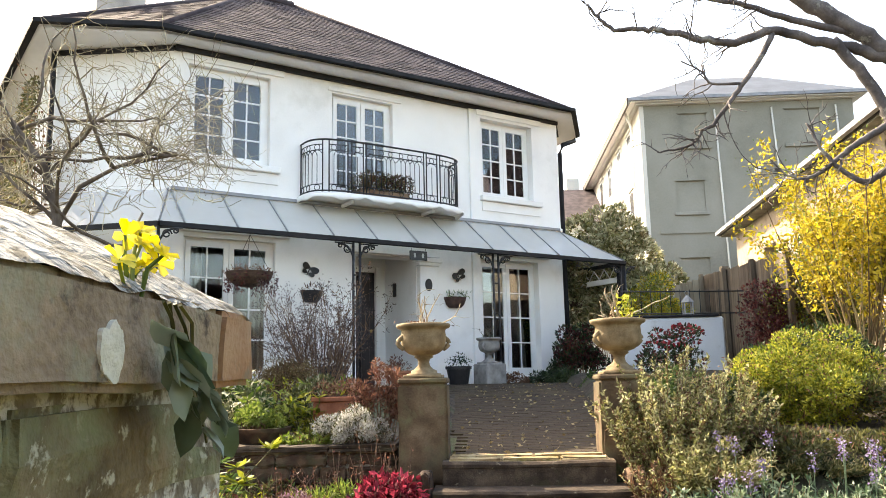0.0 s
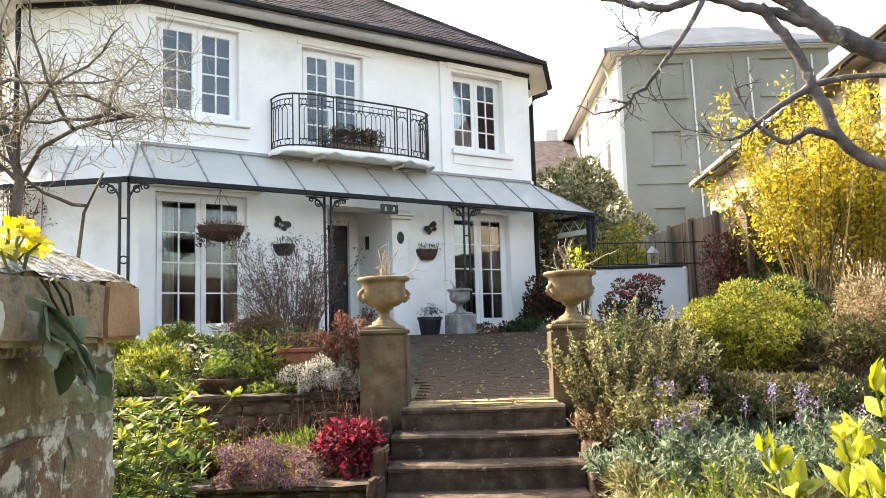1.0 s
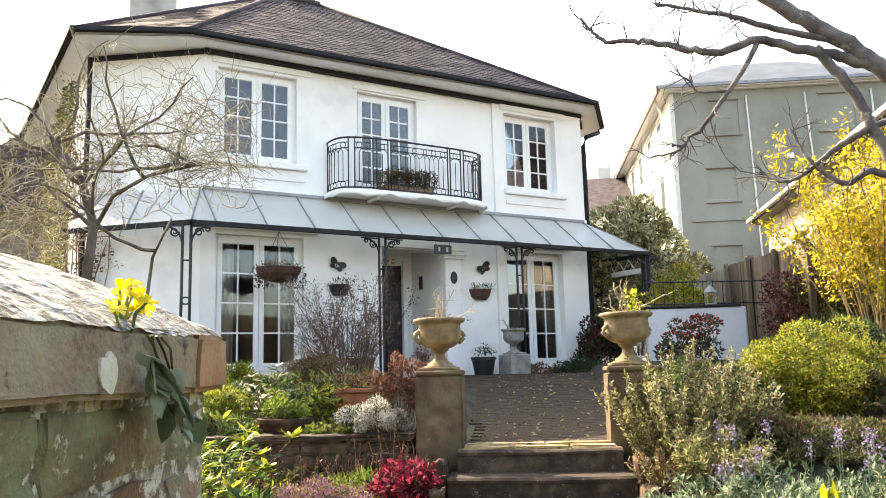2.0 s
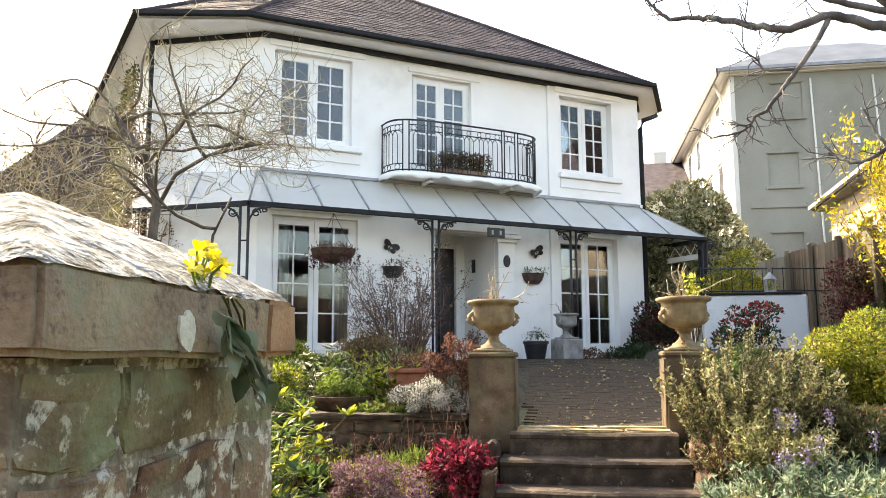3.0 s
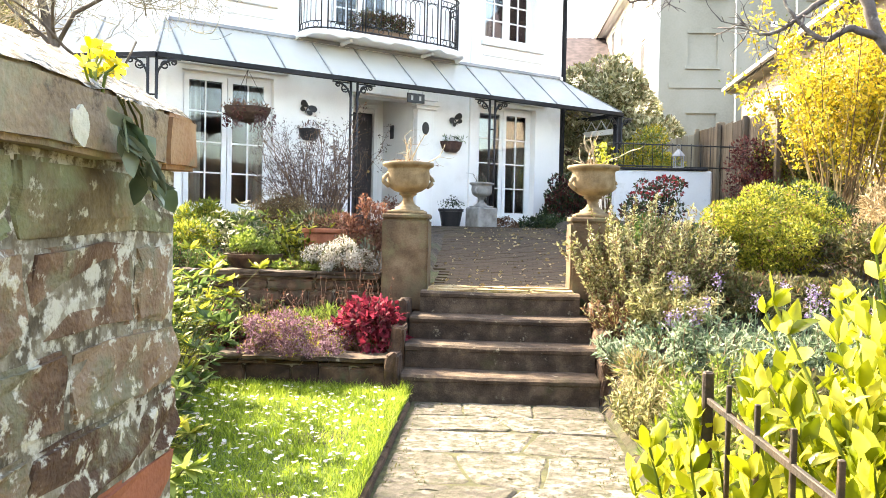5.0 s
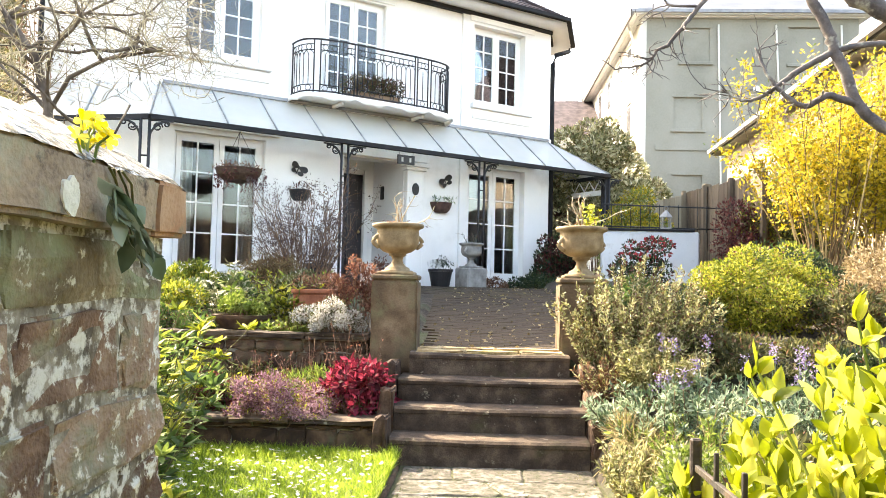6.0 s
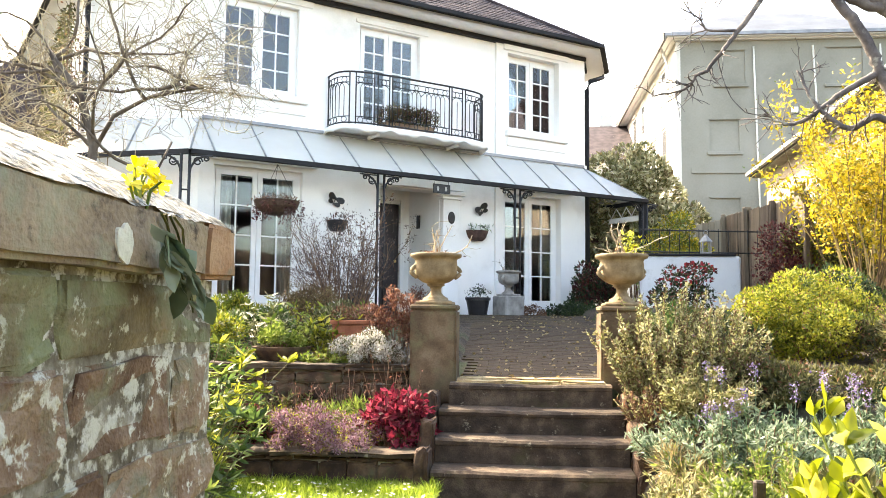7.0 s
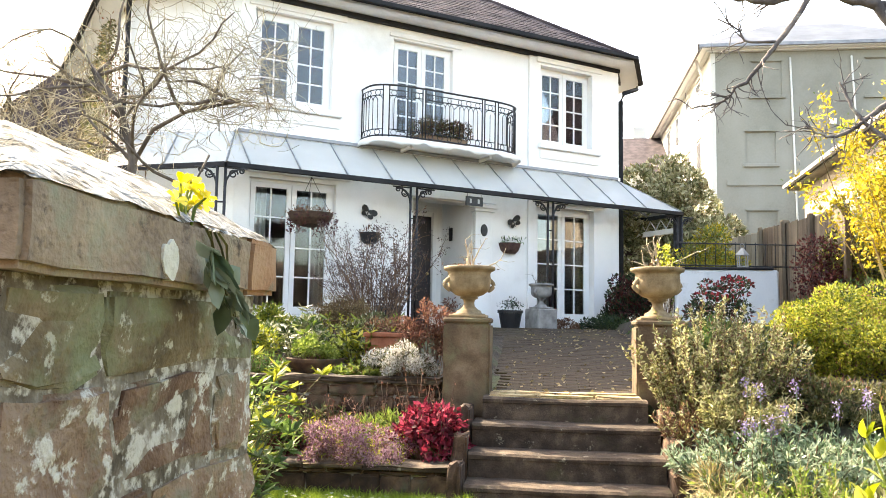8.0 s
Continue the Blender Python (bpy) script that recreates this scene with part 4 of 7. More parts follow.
steps = thing("garden_steps", spot(-0.03, 0.0), "four worn stone garden steps up to the terrace", "steps")
# mossy stone whose pale gold colour holds the sunlight of the terrace's front strip
SUNSTRIP = material("sunlit_strip_stone", [(0.18, 0.12, 0.06), (0.34, 0.245, 0.125), (0.48, 0.38, 0.23)], 8, 90, 0.92, 0.7, second=((0.15, 0.12, 0.03), 5, (0.52, 0.66)), stain=(0.05, 0.036, 0.022), stain_scale=9, stain_at=(0.55, 0.7), depth=0.012)
NOSE = (0.06, 0.33, 0.60, 0.87)
for k, vn in enumerate(NOSE):
    half = 0.675 if k < 3 else 0.62
    z = 0.17 * (k + 1)
    bm = bmesh.new()
    seg = 22
    rows = []
    for j in range(seg + 1):
        u = -half + 2 * half * j / seg
        w = 0.010 * noise.noise(Vector((u * 4, k * 3.1, 0)))
        dip = -0.008 * math.exp(-(u / 0.35) ** 2) + 0.005 * noise.noise(Vector((u * 7, k, 2)))
        face = 0.012 * noise.noise(Vector((u * 9, k * 5.3, 1)))
        prof = [(vn + 0.004 + face * 0.6, z - 0.19), (vn + 0.006 + face, z - 0.10), (vn + 0.004 + face * 0.5, z - 0.048), (vn - 0.004 + w, z - 0.042), (vn - 0.007 + w, z - 0.016 + dip), (vn + 0.012 + w, z + dip), (vn + 0.15, z + dip + 0.003), (vn + 0.36, z + 0.002), (vn + 0.36, z - 0.19)]
        rows.append([bm.verts.new((u, a, b)) for a, b in prof])
    for r, s in zip(rows, rows[1:]):
        for q in range(len(r)):
            bm.faces.new((r[q], r[(q + 1) % len(r)], s[(q + 1) % len(r)], s[q]))
    bm.faces.new(rows[0][::-1])
    bm.faces.new(rows[-1])
    part("step", bm, STEPSTONE, steps)
for s in (-1, 1):
    for k in range(3):
        bm = rough_block(prng, -0.05, 0.05, 0, 0.30, 0, 0.30 + 0.1 * k, 0.015, 0.012)
        ob = part("cheek_stone", bm, RETAIN, steps)
        ob.location = (s * 0.735, 0.02 + 0.3 * k, 0.06 * k)


def dry_wall(name, u0, u1, v, z0, z1, label, course=0.12, cap=0.05, thick=0.22):
    w = thing(name, spot((u0 + u1) / 2, v), label, "retaining wall", kind="structure")
    half = (u1 - u0) / 2
    part("backing", boxes((-half + 0.02, half - 0.02, 0.03, thick, z0, z1 - cap)), MORTAR, w)
    z = z0
    while z < z1 - cap - 0.02:
        h = min(course * prng.uniform(0.8, 1.2), z1 - cap - z)
        u = -half
        while u < half - 0.04:
            d = min(prng.uniform(0.16, 0.42), half - u)
            part("stone", rough_block(prng, u + 0.005, u + d - 0.005, prng.uniform(-0.012, 0.012), 0.12, z + 0.004, z + h - 0.004, 0.012, 0.008), RETAIN, w)
            u += d
        z += h
    u = -half
    while u < half - 0.04:
        d = min(prng.uniform(0.35, 0.7), half - u)
        part("capstone", rough_block(prng, u + 0.004, u + d - 0.004, -0.03, thick + 0.03, z1 - cap + 0.004, z1, 0.012, 0.008), STEPSTONE, w)
        u += d
    return w


dry_wall("retaining_wall", -2.3, -0.80, 0.10, -0.05, 0.27, "low stone retaining wall beside the lawn", course=0.26, cap=0.035)
dry_wall("retaining_wall", -3.4, -1.02, 1.16, 0.12, 0.79, "upper stone retaining wall with flat capstones")
dry_wall("retaining_wall", 0.66, 1.15, 0.30, 0.0, 0.30, "rough stones edging the planted bank")

# ---- pedestals and urns ----
def pedestal(u, v, turn):
    t = thing("stone_pedestal", spot(u, v, 0.60, turn), "square weathered stone pedestal with an urn on it", "pedestal", "pedestals beside the steps")
    part("cap", boxes((-0.189, 0.189, -0.189, 0.189, 0.642, 0.685), bevel=0.012), LIMESTONE, t)
    bm = boxes((-0.186, 0.186, -0.186, 0.186, -0.1, 0.641))
    bmesh.ops.subdivide_edges(bm, edges=bm.edges[:], cuts=5, use_grid_fill=True)
    for p in bm.verts:
        p.co += Vector((noise.noise(p.co * 8 + Vector((u, 0, 0))), noise.noise(p.co * 8 + Vector((u, 5, 0))), 0)) * 0.006
    bmesh.ops.bevel(bm, geom=[e for e in bm.edges if len(e.link_faces) == 2 and e.calc_face_angle(0) > 0.9], offset=0.016, segments=2, affect="EDGES")
    part("shaft", bm, LIMESTONE, t)
    return t


URN = [(0.13, 0.0), (0.135, 0.03), (0.105, 0.035), (0.10, 0.055), (0.075, 0.065), (0.05, 0.09), (0.042, 0.12), (0.05, 0.145), (0.075, 0.155), (0.07, 0.17), (0.115, 0.185), (0.155, 0.215),
       (0.172, 0.25), (0.178, 0.29), (0.176, 0.33), (0.172, 0.36), (0.18, 0.375), (0.205, 0.385), (0.214, 0.40), (0.21, 0.415), (0.185, 0.42), (0.165, 0.41), (0.155, 0.36), (0.05, 0.35)]


def urn(name, m, size, mat, label, group=""):
    t = thing(name, m, label, "urn", group)
    s = size
    part("bowl", lathe([(r * s, z * s) for r, z in URN[8:]], 40), mat, t, smooth=True)
    part("foot", lathe([(r * s, z * s) for r, z in URN[:9]], 32), mat, t, smooth=True)
    part("base", boxes((-0.15 * s, 0.15 * s, -0.15 * s, 0.15 * s, -0.002, 0.022 * s), bevel=0.006), mat, t)
    for a in (205, 25):
        m2 = Matrix.Rotation(radians(a), 4, "Z")
        h = [(m2 @ Vector(((0.165 + 0.05 * math.sin(math.pi * k / 8)) * s, 0, (0.22 + 0.10 * k / 8) * s)), 0.018 * s) for k in range(9)]
        part("handle", bars([h], 8), mat, t)
    return t


pedestal(-0.80, 1.22, 0)
pedestal(0.71, 1.22, 0)
urn("garden_urn", spot(-0.80, 1.22, 1.287), 1.0, URNSTONE, "pale cast stone urn holding bare twigs", "urns beside the steps")
urn("garden_urn", spot(0.71, 1.22, 1.287), 1.0, URNSTONE, "pale cast stone urn holding yellow leaves", "urns beside the steps")

# ---- plants ----
G_MID = leaf("leaf_mid_green", (0.035, 0.07, 0.016), (0.075, 0.13, 0.028), (0.12, 0.19, 0.05))
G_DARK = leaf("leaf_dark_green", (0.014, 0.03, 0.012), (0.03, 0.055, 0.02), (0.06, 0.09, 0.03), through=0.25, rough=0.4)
G_LIME = leaf("leaf_lime", (0.11, 0.17, 0.025), (0.20, 0.27, 0.045), (0.30, 0.36, 0.09))
G_GREY = leaf("leaf_grey_green", (0.075, 0.125, 0.065), (0.19, 0.275, 0.16), (0.44, 0.52, 0.36), through=0.35)
G_OLIVE = leaf("leaf_olive", (0.05, 0.055, 0.018), (0.10, 0.105, 0.035), (0.17, 0.165, 0.065))
G_GOLD = leaf("leaf_golden", (0.11, 0.145, 0.007), (0.34, 0.37, 0.020), (0.62, 0.59, 0.11), through=0.38, rough=0.28, depth=1.0)
G_SAGE = leaf("leaf_sage", (0.105, 0.11, 0.036), (0.25, 0.25, 0.092), (0.48, 0.46, 0.25), depth=1.0)
G_BUSH = leaf("leaf_yellow_green", (0.085, 0.11, 0.010), (0.215, 0.235, 0.022), (0.40, 0.39, 0.055), depth=0.95)
Y_FORS = leaf("leaf_amber_yellow", (0.22, 0.17, 0.015), (0.46, 0.36, 0.022), (0.64, 0.51, 0.06), through=0.5, depth=1.0)
R_ACER = leaf("leaf_crimson", (0.07, 0.008, 0.014), (0.18, 0.016, 0.034), (0.40, 0.055, 0.095), through=0.5, rough=0.75)
R_DARK = leaf("leaf_dark_red", (0.05, 0.012, 0.014), (0.10, 0.022, 0.022), (0.16, 0.05, 0.04), through=0.35)
P_HEATH = leaf("flower_mauve", (0.13, 0.06, 0.085), (0.26, 0.13, 0.18), (0.42, 0.26, 0.32), through=0.35)
W_HEATH = leaf("flower_white", (0.50, 0.48, 0.42), (0.68, 0.66, 0.60), (0.8, 0.79, 0.74), through=0.3)
PURPLE = leaf("flower_purple", (0.17, 0.12, 0.26), (0.29, 0.22, 0.40), (0.42, 0.35, 0.52), through=0.3)
REDFL = leaf("flower_red", (0.20, 0.012, 0.02), (0.35, 0.02, 0.035), (0.45, 0.05, 0.06), through=0.3)
YELLOW = leaf("flower_yellow", (0.60, 0.50, 0.01), (0.75, 0.64, 0.03), (0.82, 0.74, 0.12), through=0.45)
B_DRY = leaf("leaf_dry_brown", (0.085, 0.036, 0.020), (0.17, 0.080, 0.042), (0.28, 0.155, 0.088), through=0.3)
B_RUST = leaf("leaf_rust", (0.12, 0.045, 0.030), (0.22, 0.092, 0.060), (0.34, 0.17, 0.12), through=0.35)
CREAM = leaf("leaf_cream_green", (0.12, 0.14, 0.06), (0.28, 0.29, 0.16), (0.50, 0.50, 0.36), through=0.3)
STRAW = leaf("leaf_straw", (0.20, 0.15, 0.07), (0.34, 0.27, 0.13), (0.46, 0.39, 0.22), through=0.35)


def foliage(t, mat, pts, outs, rng, length, width, name="foliage", droop=0.0, wild=0.7, label=""):
    ob = part(name, mesh(name, *leaf_cloud(rng, pts, outs, length, width, droop, wild)), mat, t, label)
    return tagged(ob, kind="stuff")


def stems_of(rng, blobs, r=0.006, wood=DRYSTEM, base=0.08):
    out = []
    for b in blobs:
        top = Vector(b[:3])
        foot = Vector((b[0] * base * 4, b[1] * base * 4, -0.03))
        mid = foot.lerp(top, 0.5) + Vector(rng.normal(size=3)) * 0.04
        out.append([(foot, r), (mid, r * 0.8), (top, r * 0.4)])
    return mesh("stems", *tubes(out, 4))


def shrub(name, label, category, m, w, d, h, n, length, width, mat, seed, clumps=22, size=0.16, wood=DRYSTEM, extra=(), droop=0.0, wild=0.7, shell=0.3, group=""):
    """A shrub: stems from one foot and a crown of many leaves in uneven clumps."""
    rng = np.random.default_rng(seed)
    t = thing(name, m, label, category, group)
    blobs = heap(rng, w, d, h, clumps, size)
    part("stems", stems_of(rng, blobs, wood=wood), wood, t)
    p, o = in_blobs(rng, blobs, n, shell)
    o[:, 2] += 0.35
    p[:, 2] = np.maximum(p[:, 2], 0.01)
    foliage(t, mat, p, o, rng, length, width, droop=droop, wild=wild)
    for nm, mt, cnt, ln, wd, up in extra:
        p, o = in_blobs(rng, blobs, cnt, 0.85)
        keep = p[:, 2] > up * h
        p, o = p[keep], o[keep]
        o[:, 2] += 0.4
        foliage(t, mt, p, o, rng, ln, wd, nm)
    return t


def tufted(name, label, category, m, w, d, h, stems, leaves, length, width, mat, seed, wood=DRYSTEM, lean=0.55, low=0.2, extra=(), wild=0.55, foot=0.22):
    """A plant of many upright stems, each clothed in narrow leaves."""
    rng = np.random.default_rng(seed)
    t = thing(name, m, label, category)
    ways, pts, outs = [], [], []
    for _ in range(stems):
        a, r = rng.uniform(0, 6.28), math.sqrt(rng.uniform(0, 1))
        root = (foot * w * r * math.cos(a), foot * d * r * math.sin(a), -0.03)
        q = limb(rng, root, (lean * r * w / h * math.cos(a), lean * r * d / h * math.sin(a), 1), h * rng.uniform(0.55, 1.05) * (1.08 - 0.3 * r * r), 0.005, 0.002, 0.2, 6, 0.03)
        ways.append(q)
        for _ in range(leaves):
            f = rng.uniform(low, 1.0) * (len(q) - 1.001)
            k = int(f)
            p = q[k][0].lerp(q[k + 1][0], f - k)
            pts.append(p)
            outs.append((q[k + 1][0] - q[k][0]).normalized() * 0.55)
    part("stems", mesh("stems", *tubes(ways, 4)), wood, t)
    pts, outs = np.array(pts), np.array(outs)
    pts[:, 2] = np.maximum(pts[:, 2], 0.01)
    foliage(t, mat, pts, outs, rng, length, width, wild=wild)
    for nm, mt, share, ln, wd, up in extra:
        keep = (rng.uniform(size=len(pts)) < share) & (pts[:, 2] > up * h)
        foliage(t, mt, pts[keep] + rng.normal(0, 0.008, (int(keep.sum()), 3)), outs[keep], rng, ln, wd, nm)
    return t


# right of the steps
TANPINK = leaf("leaf_pale_tan", (0.15, 0.105, 0.05), (0.29, 0.21, 0.11), (0.44, 0.34, 0.20), through=0.4)
tufted("rosemary_bush", "tall loose rosemary bush with pale green tips", "bush", spot(1.10, 0.92, 0.44), 1.05, 0.85, 1.0, 190, 120, 0.036, 0.016, G_SAGE, 21, foot=0.26, extra=(("tips", CREAM, 0.22, 0.03, 0.010, 0.3), ("dry_leaves", B_DRY, 0.28, 0.035, 0.01, 0.0), ("flowers", P_HEATH, 0.01, 0.022, 0.018, 0.4)))
tufted("rosemary_bush", "bronze-green tufted bush beside the pedestal", "bush", spot(0.95, 0.55, 0.22), 0.60, 0.5, 0.62, 80, 70, 0.04, 0.010, B_DRY, 22, extra=(("tips", G_SAGE, 0.6, 0.04, 0.011, 0.25),))
tufted("wallflower_clump", "grey-green wallflowers with mauve flower spikes", "flowers", spot(1.28, -0.05, 0.20), 1.2, 0.85, 0.46, 300, 50, 0.052, 0.016, G_GREY, 23, lean=0.5, foot=0.42, low=0.3, extra=(("pale_leaves", CREAM, 0.05, 0.05, 0.010, 0.4),))
tufted("wallflower_clump", "grey-green wallflowers with mauve flower spikes", "flowers", spot(2.05, 0.05, 0.24), 1.2, 0.85, 0.44, 300, 50, 0.052, 0.016, G_GREY, 24, lean=0.5, foot=0.42, low=0.3, extra=(("pale_leaves", CREAM, 0.05, 0.05, 0.010, 0.4),))
rngf = np.random.default_rng(77)
for k in range(17):
    u, v = rngf.uniform(1.0, 2.4), rngf.uniform(-0.3, 0.3)
    z0 = land(u, v)
    sp = thing("flower_spike", spot(u, v, z0), "upright mauve wallflower spike", "flower", "mauve flower spikes")
    h = rngf.uniform(0.30, 0.44)
    part("stalk", mesh("stalk", *tubes([[(Vector((0, 0, -0.02)), 0.004), (Vector((0.01, 0, h)), 0.003)]], 4)), G_GREY, sp)
    p = np.stack([rngf.normal(0, 0.017, 46), rngf.normal(0, 0.017, 46), rngf.uniform(h - 0.10, h + 0.02, 46)], 1)
    foliage(sp, PURPLE, p, rngf.normal(size=(46, 3)), rngf, 0.018, 0.014, "petals")
shrub("round_bush", "rounded yellow-green clipped shrub", "bush", spot(2.42, 1.95, 0.60), 1.42, 1.25, 1.06, 26000, 0.034, 0.017, G_BUSH, 25, 64, 0.17, shell=0.62, extra=(("new_growth", G_LIME, 5000, 0.03, 0.014, 0.45), ("dry_tips", B_RUST, 2600, 0.03, 0.012, 0.3)))
shrub("bank_shrub", "loose bronze-green shrub on the bank", "bush", spot(3.65, 2.2, 0.72), 1.1, 1.1, 1.05, 7000, 0.045, 0.016, TANPINK, 26, 50, 0.16, extra=(("dry_tips", STRAW, 2500, 0.04, 0.012, 0.3),))
shrub("bank_shrub", "low dark green ground cover on the bank", "bush", spot(2.3, 1.05, 0.55), 1.9, 0.8, 0.26, 8000, 0.05, 0.018, G_OLIVE, 27, 40, 0.12, extra=(("dry_tips", B_DRY, 900, 0.04, 0.012, 0.2),))
# sunlight on the upper leaves is painted as a lighter leaf colour
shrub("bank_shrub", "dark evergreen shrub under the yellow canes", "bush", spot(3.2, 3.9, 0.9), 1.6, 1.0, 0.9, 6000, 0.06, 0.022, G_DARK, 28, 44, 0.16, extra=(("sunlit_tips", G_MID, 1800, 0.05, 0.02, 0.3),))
shrub("path_edging_plant", "dry straw-coloured tufts at the path's edge", "plant", spot(0.86, -0.42, 0.0), 0.45, 0.7, 0.42, 2200, 0.12, 0.007, STRAW, 29, 20, 0.07, wild=0.5, extra=(("fresh", G_LIME, 700, 0.05, 0.015, 0.1),))
shrub("path_edging_plant", "variegated yellow-green groundcover beside the path", "plant", spot(0.98, -1.35, 0.0), 0.55, 1.0, 0.42, 5200, 0.035, 0.02, G_LIME, 30, 34, 0.08, extra=(("pale_leaves", CREAM, 1800, 0.03, 0.018, 0.1),))
shrub("path_edging_plant", "brown and green tufts below the rosemary", "plant", spot(0.98, 0.12, 0.1), 0.5, 0.5, 0.34, 2200, 0.06, 0.012, B_DRY, 31, 22, 0.07, extra=(("fresh", G_BUSH, 900, 0.05, 0.014, 0.1),))
shrub("grey_foliage_plant", "low grey-green foliage along the bank", "plant", spot(1.75, -0.75, 0.08), 1.3, 0.8, 0.34, 4500, 0.06, 0.012, G_GREY, 32, 40, 0.08, extra=(("fresh", G_BUSH, 1200, 0.05, 0.014, 0.1),))

shrub("ground_cover", "olive ground cover on the bank", "plant", spot(1.75, 0.75, land(1.75, 0.75) - 0.02), 1.0, 0.7, 0.2, 4200, 0.045, 0.018, G_OLIVE, 130, 36, 0.10, extra=(("dry_tips", B_DRY, 700, 0.045, 0.012, 0.2),))
shrub("ground_cover", "dark leafy ground cover on the bank", "plant", spot(2.9, 0.5, land(2.9, 0.5) - 0.02), 1.3, 1.0, 0.26, 4200, 0.055, 0.018, G_DARK, 131, 36, 0.10, extra=(("dry_tips", B_DRY, 700, 0.045, 0.012, 0.2),))
shrub("ground_cover", "olive ground cover on the bank", "plant", spot(3.0, 1.4, land(3.0, 1.4) - 0.02), 1.3, 0.8, 0.45, 4200, 0.055, 0.018, G_OLIVE, 132, 36, 0.10, extra=(("dry_tips", B_DRY, 700, 0.045, 0.012, 0.2),))
shrub("ground_cover", "dark leafy ground cover on the bank", "plant", spot(1.55, 1.7, land(1.55, 1.7) - 0.02), 0.9, 0.9, 0.4, 4200, 0.055, 0.018, G_DARK, 133, 36, 0.10, extra=(("dry_tips", B_DRY, 700, 0.045, 0.012, 0.2),))
shrub("ground_cover", "green leafy ground cover on the bank", "plant", spot(2.8, -0.6, land(2.8, -0.6) - 0.02), 1.4, 1.0, 0.4, 4200, 0.055, 0.018, G_MID, 134, 36, 0.10, extra=(("dry_tips", B_DRY, 700, 0.045, 0.012, 0.2),))
shrub("ground_cover", "olive ground cover beside the path", "plant", spot(1.4, -1.7, land(1.4, -1.7) - 0.02), 0.9, 1.2, 0.35, 4200, 0.055, 0.018, G_OLIVE, 135, 36, 0.10, extra=(("dry_tips", B_DRY, 700, 0.045, 0.012, 0.2),))
shrub("ground_cover", "yellow-green ground cover beside the path", "plant", spot(1.3, -2.8, land(1.3, -2.8) - 0.02), 1.2, 1.2, 0.45, 4200, 0.055, 0.018, G_LIME, 136, 36, 0.10, extra=(("dry_tips", B_DRY, 700, 0.045, 0.012, 0.2),))
shrub("ground_cover", "green leafy ground cover by the terrace", "plant", spot(1.5, 2.9, land(1.5, 2.9) - 0.02), 0.9, 1.4, 0.4, 4200, 0.055, 0.018, G_MID, 137, 36, 0.10, extra=(("dry_tips", B_DRY, 700, 0.045, 0.012, 0.2),))
for k, (u, v, w, d, h, mt) in enumerate(((0.80, -2.1, 0.34, 0.7, 0.30, G_LIME), (0.82, -2.9, 0.36, 0.8, 0.34, G_BUSH), (0.80, -0.85, 0.34, 0.6, 0.34, G_SAGE), (1.25, -0.75, 0.6, 0.7, 0.34, G_LIME), (1.15, 0.35, 0.5, 0.4, 0.36, G_SAGE), (1.55, -1.3, 0.8, 0.8, 0.32, G_BUSH), (2.2, -0.9, 1.0, 0.7, 0.36, G_SAGE), (2.35, 0.62, 1.1, 0.5, 0.16, G_DARK), (1.8, 0.58, 0.9, 0.5, 0.16, G_OLIVE), (2.9, 0.7, 1.0, 0.6, 0.2, G_DARK), (3.0, 0.0, 1.0, 0.8, 0.42, G_SAGE))):
    tufted("bank_plant", "mixed yellow-green and straw tufts on the bank", "plant", spot(u, v, land(u, v) - 0.01), w, d, h, 90, 34, 0.045, 0.014, mt, 150 + k, STRAW, 0.6, 0.1, foot=0.42, extra=(("straw_leaves", STRAW, 0.18, 0.06, 0.008, 0.1),))
# left of the steps
for k, (u, v, w, d, h, mt) in enumerate(((-1.75, 1.42, 0.45, 0.25, 0.14, G_LIME), (-2.75, 1.45, 0.6, 0.3, 0.26, G_MID), (-3.2, 1.5, 0.5, 0.3, 0.34, G_LIME), (-1.95, 0.85, 0.6, 0.35, 0.36, G_BUSH), (-2.3, 0.6, 0.5, 0.5, 0.42, G_LIME), (-1.15, 0.9, 0.4, 0.25, 0.30, G_OLIVE), (-1.55, 0.98, 0.55, 0.22, 0.40, G_MID), (-2.1, 1.02, 0.6, 0.2, 0.46, G_OLIVE), (-2.7, 1.0, 0.6, 0.22, 0.5, G_MID), (-1.78, 2.35, 0.5, 0.4, 0.36, CREAM), (-2.55, 3.1, 0.6, 0.5, 0.5, G_BUSH))):
    tufted("bed_plant", "fresh green and yellow border plants", "plant", spot(u, v, land(u, v) - 0.01), w, d, h, 70, 30, 0.05, 0.018, mt, 170 + k, DRYSTEM, 0.6, 0.1, foot=0.42, extra=(("dry_leaves", B_DRY, 0.15, 0.05, 0.012, 0.1), ("pale_leaves", CREAM, 0.12, 0.045, 0.016, 0.2)))
shrub("red_acer", "small crimson-leaved acer in the lower bed", "shrub", spot(-1.02, 0.50, 0.22), 0.60, 0.45, 0.46, 1100, 0.062, 0.036, R_ACER, 41, 24, 0.09, droop=0.25)
shrub("heather", "mauve winter heather spilling over the low wall", "heather", spot(-1.52, 0.30, 0.14), 1.05, 0.72, 0.44, 12000, 0.022, 0.010, P_HEATH, 42, 44, 0.08, extra=(("brown_sprigs", B_DRY, 1500, 0.03, 0.008, 0.1), ("green_sprigs", G_BUSH, 1500, 0.03, 0.008, 0.2),))
shrub("heather", "dark red leafy plant in the lower bed", "plant", spot(-2.0, 0.45, 0.16), 0.5, 0.4, 0.40, 900, 0.05, 0.022, R_DARK, 43, 18, 0.09, extra=(("fresh", G_MID, 400, 0.06, 0.016, 0.1),))
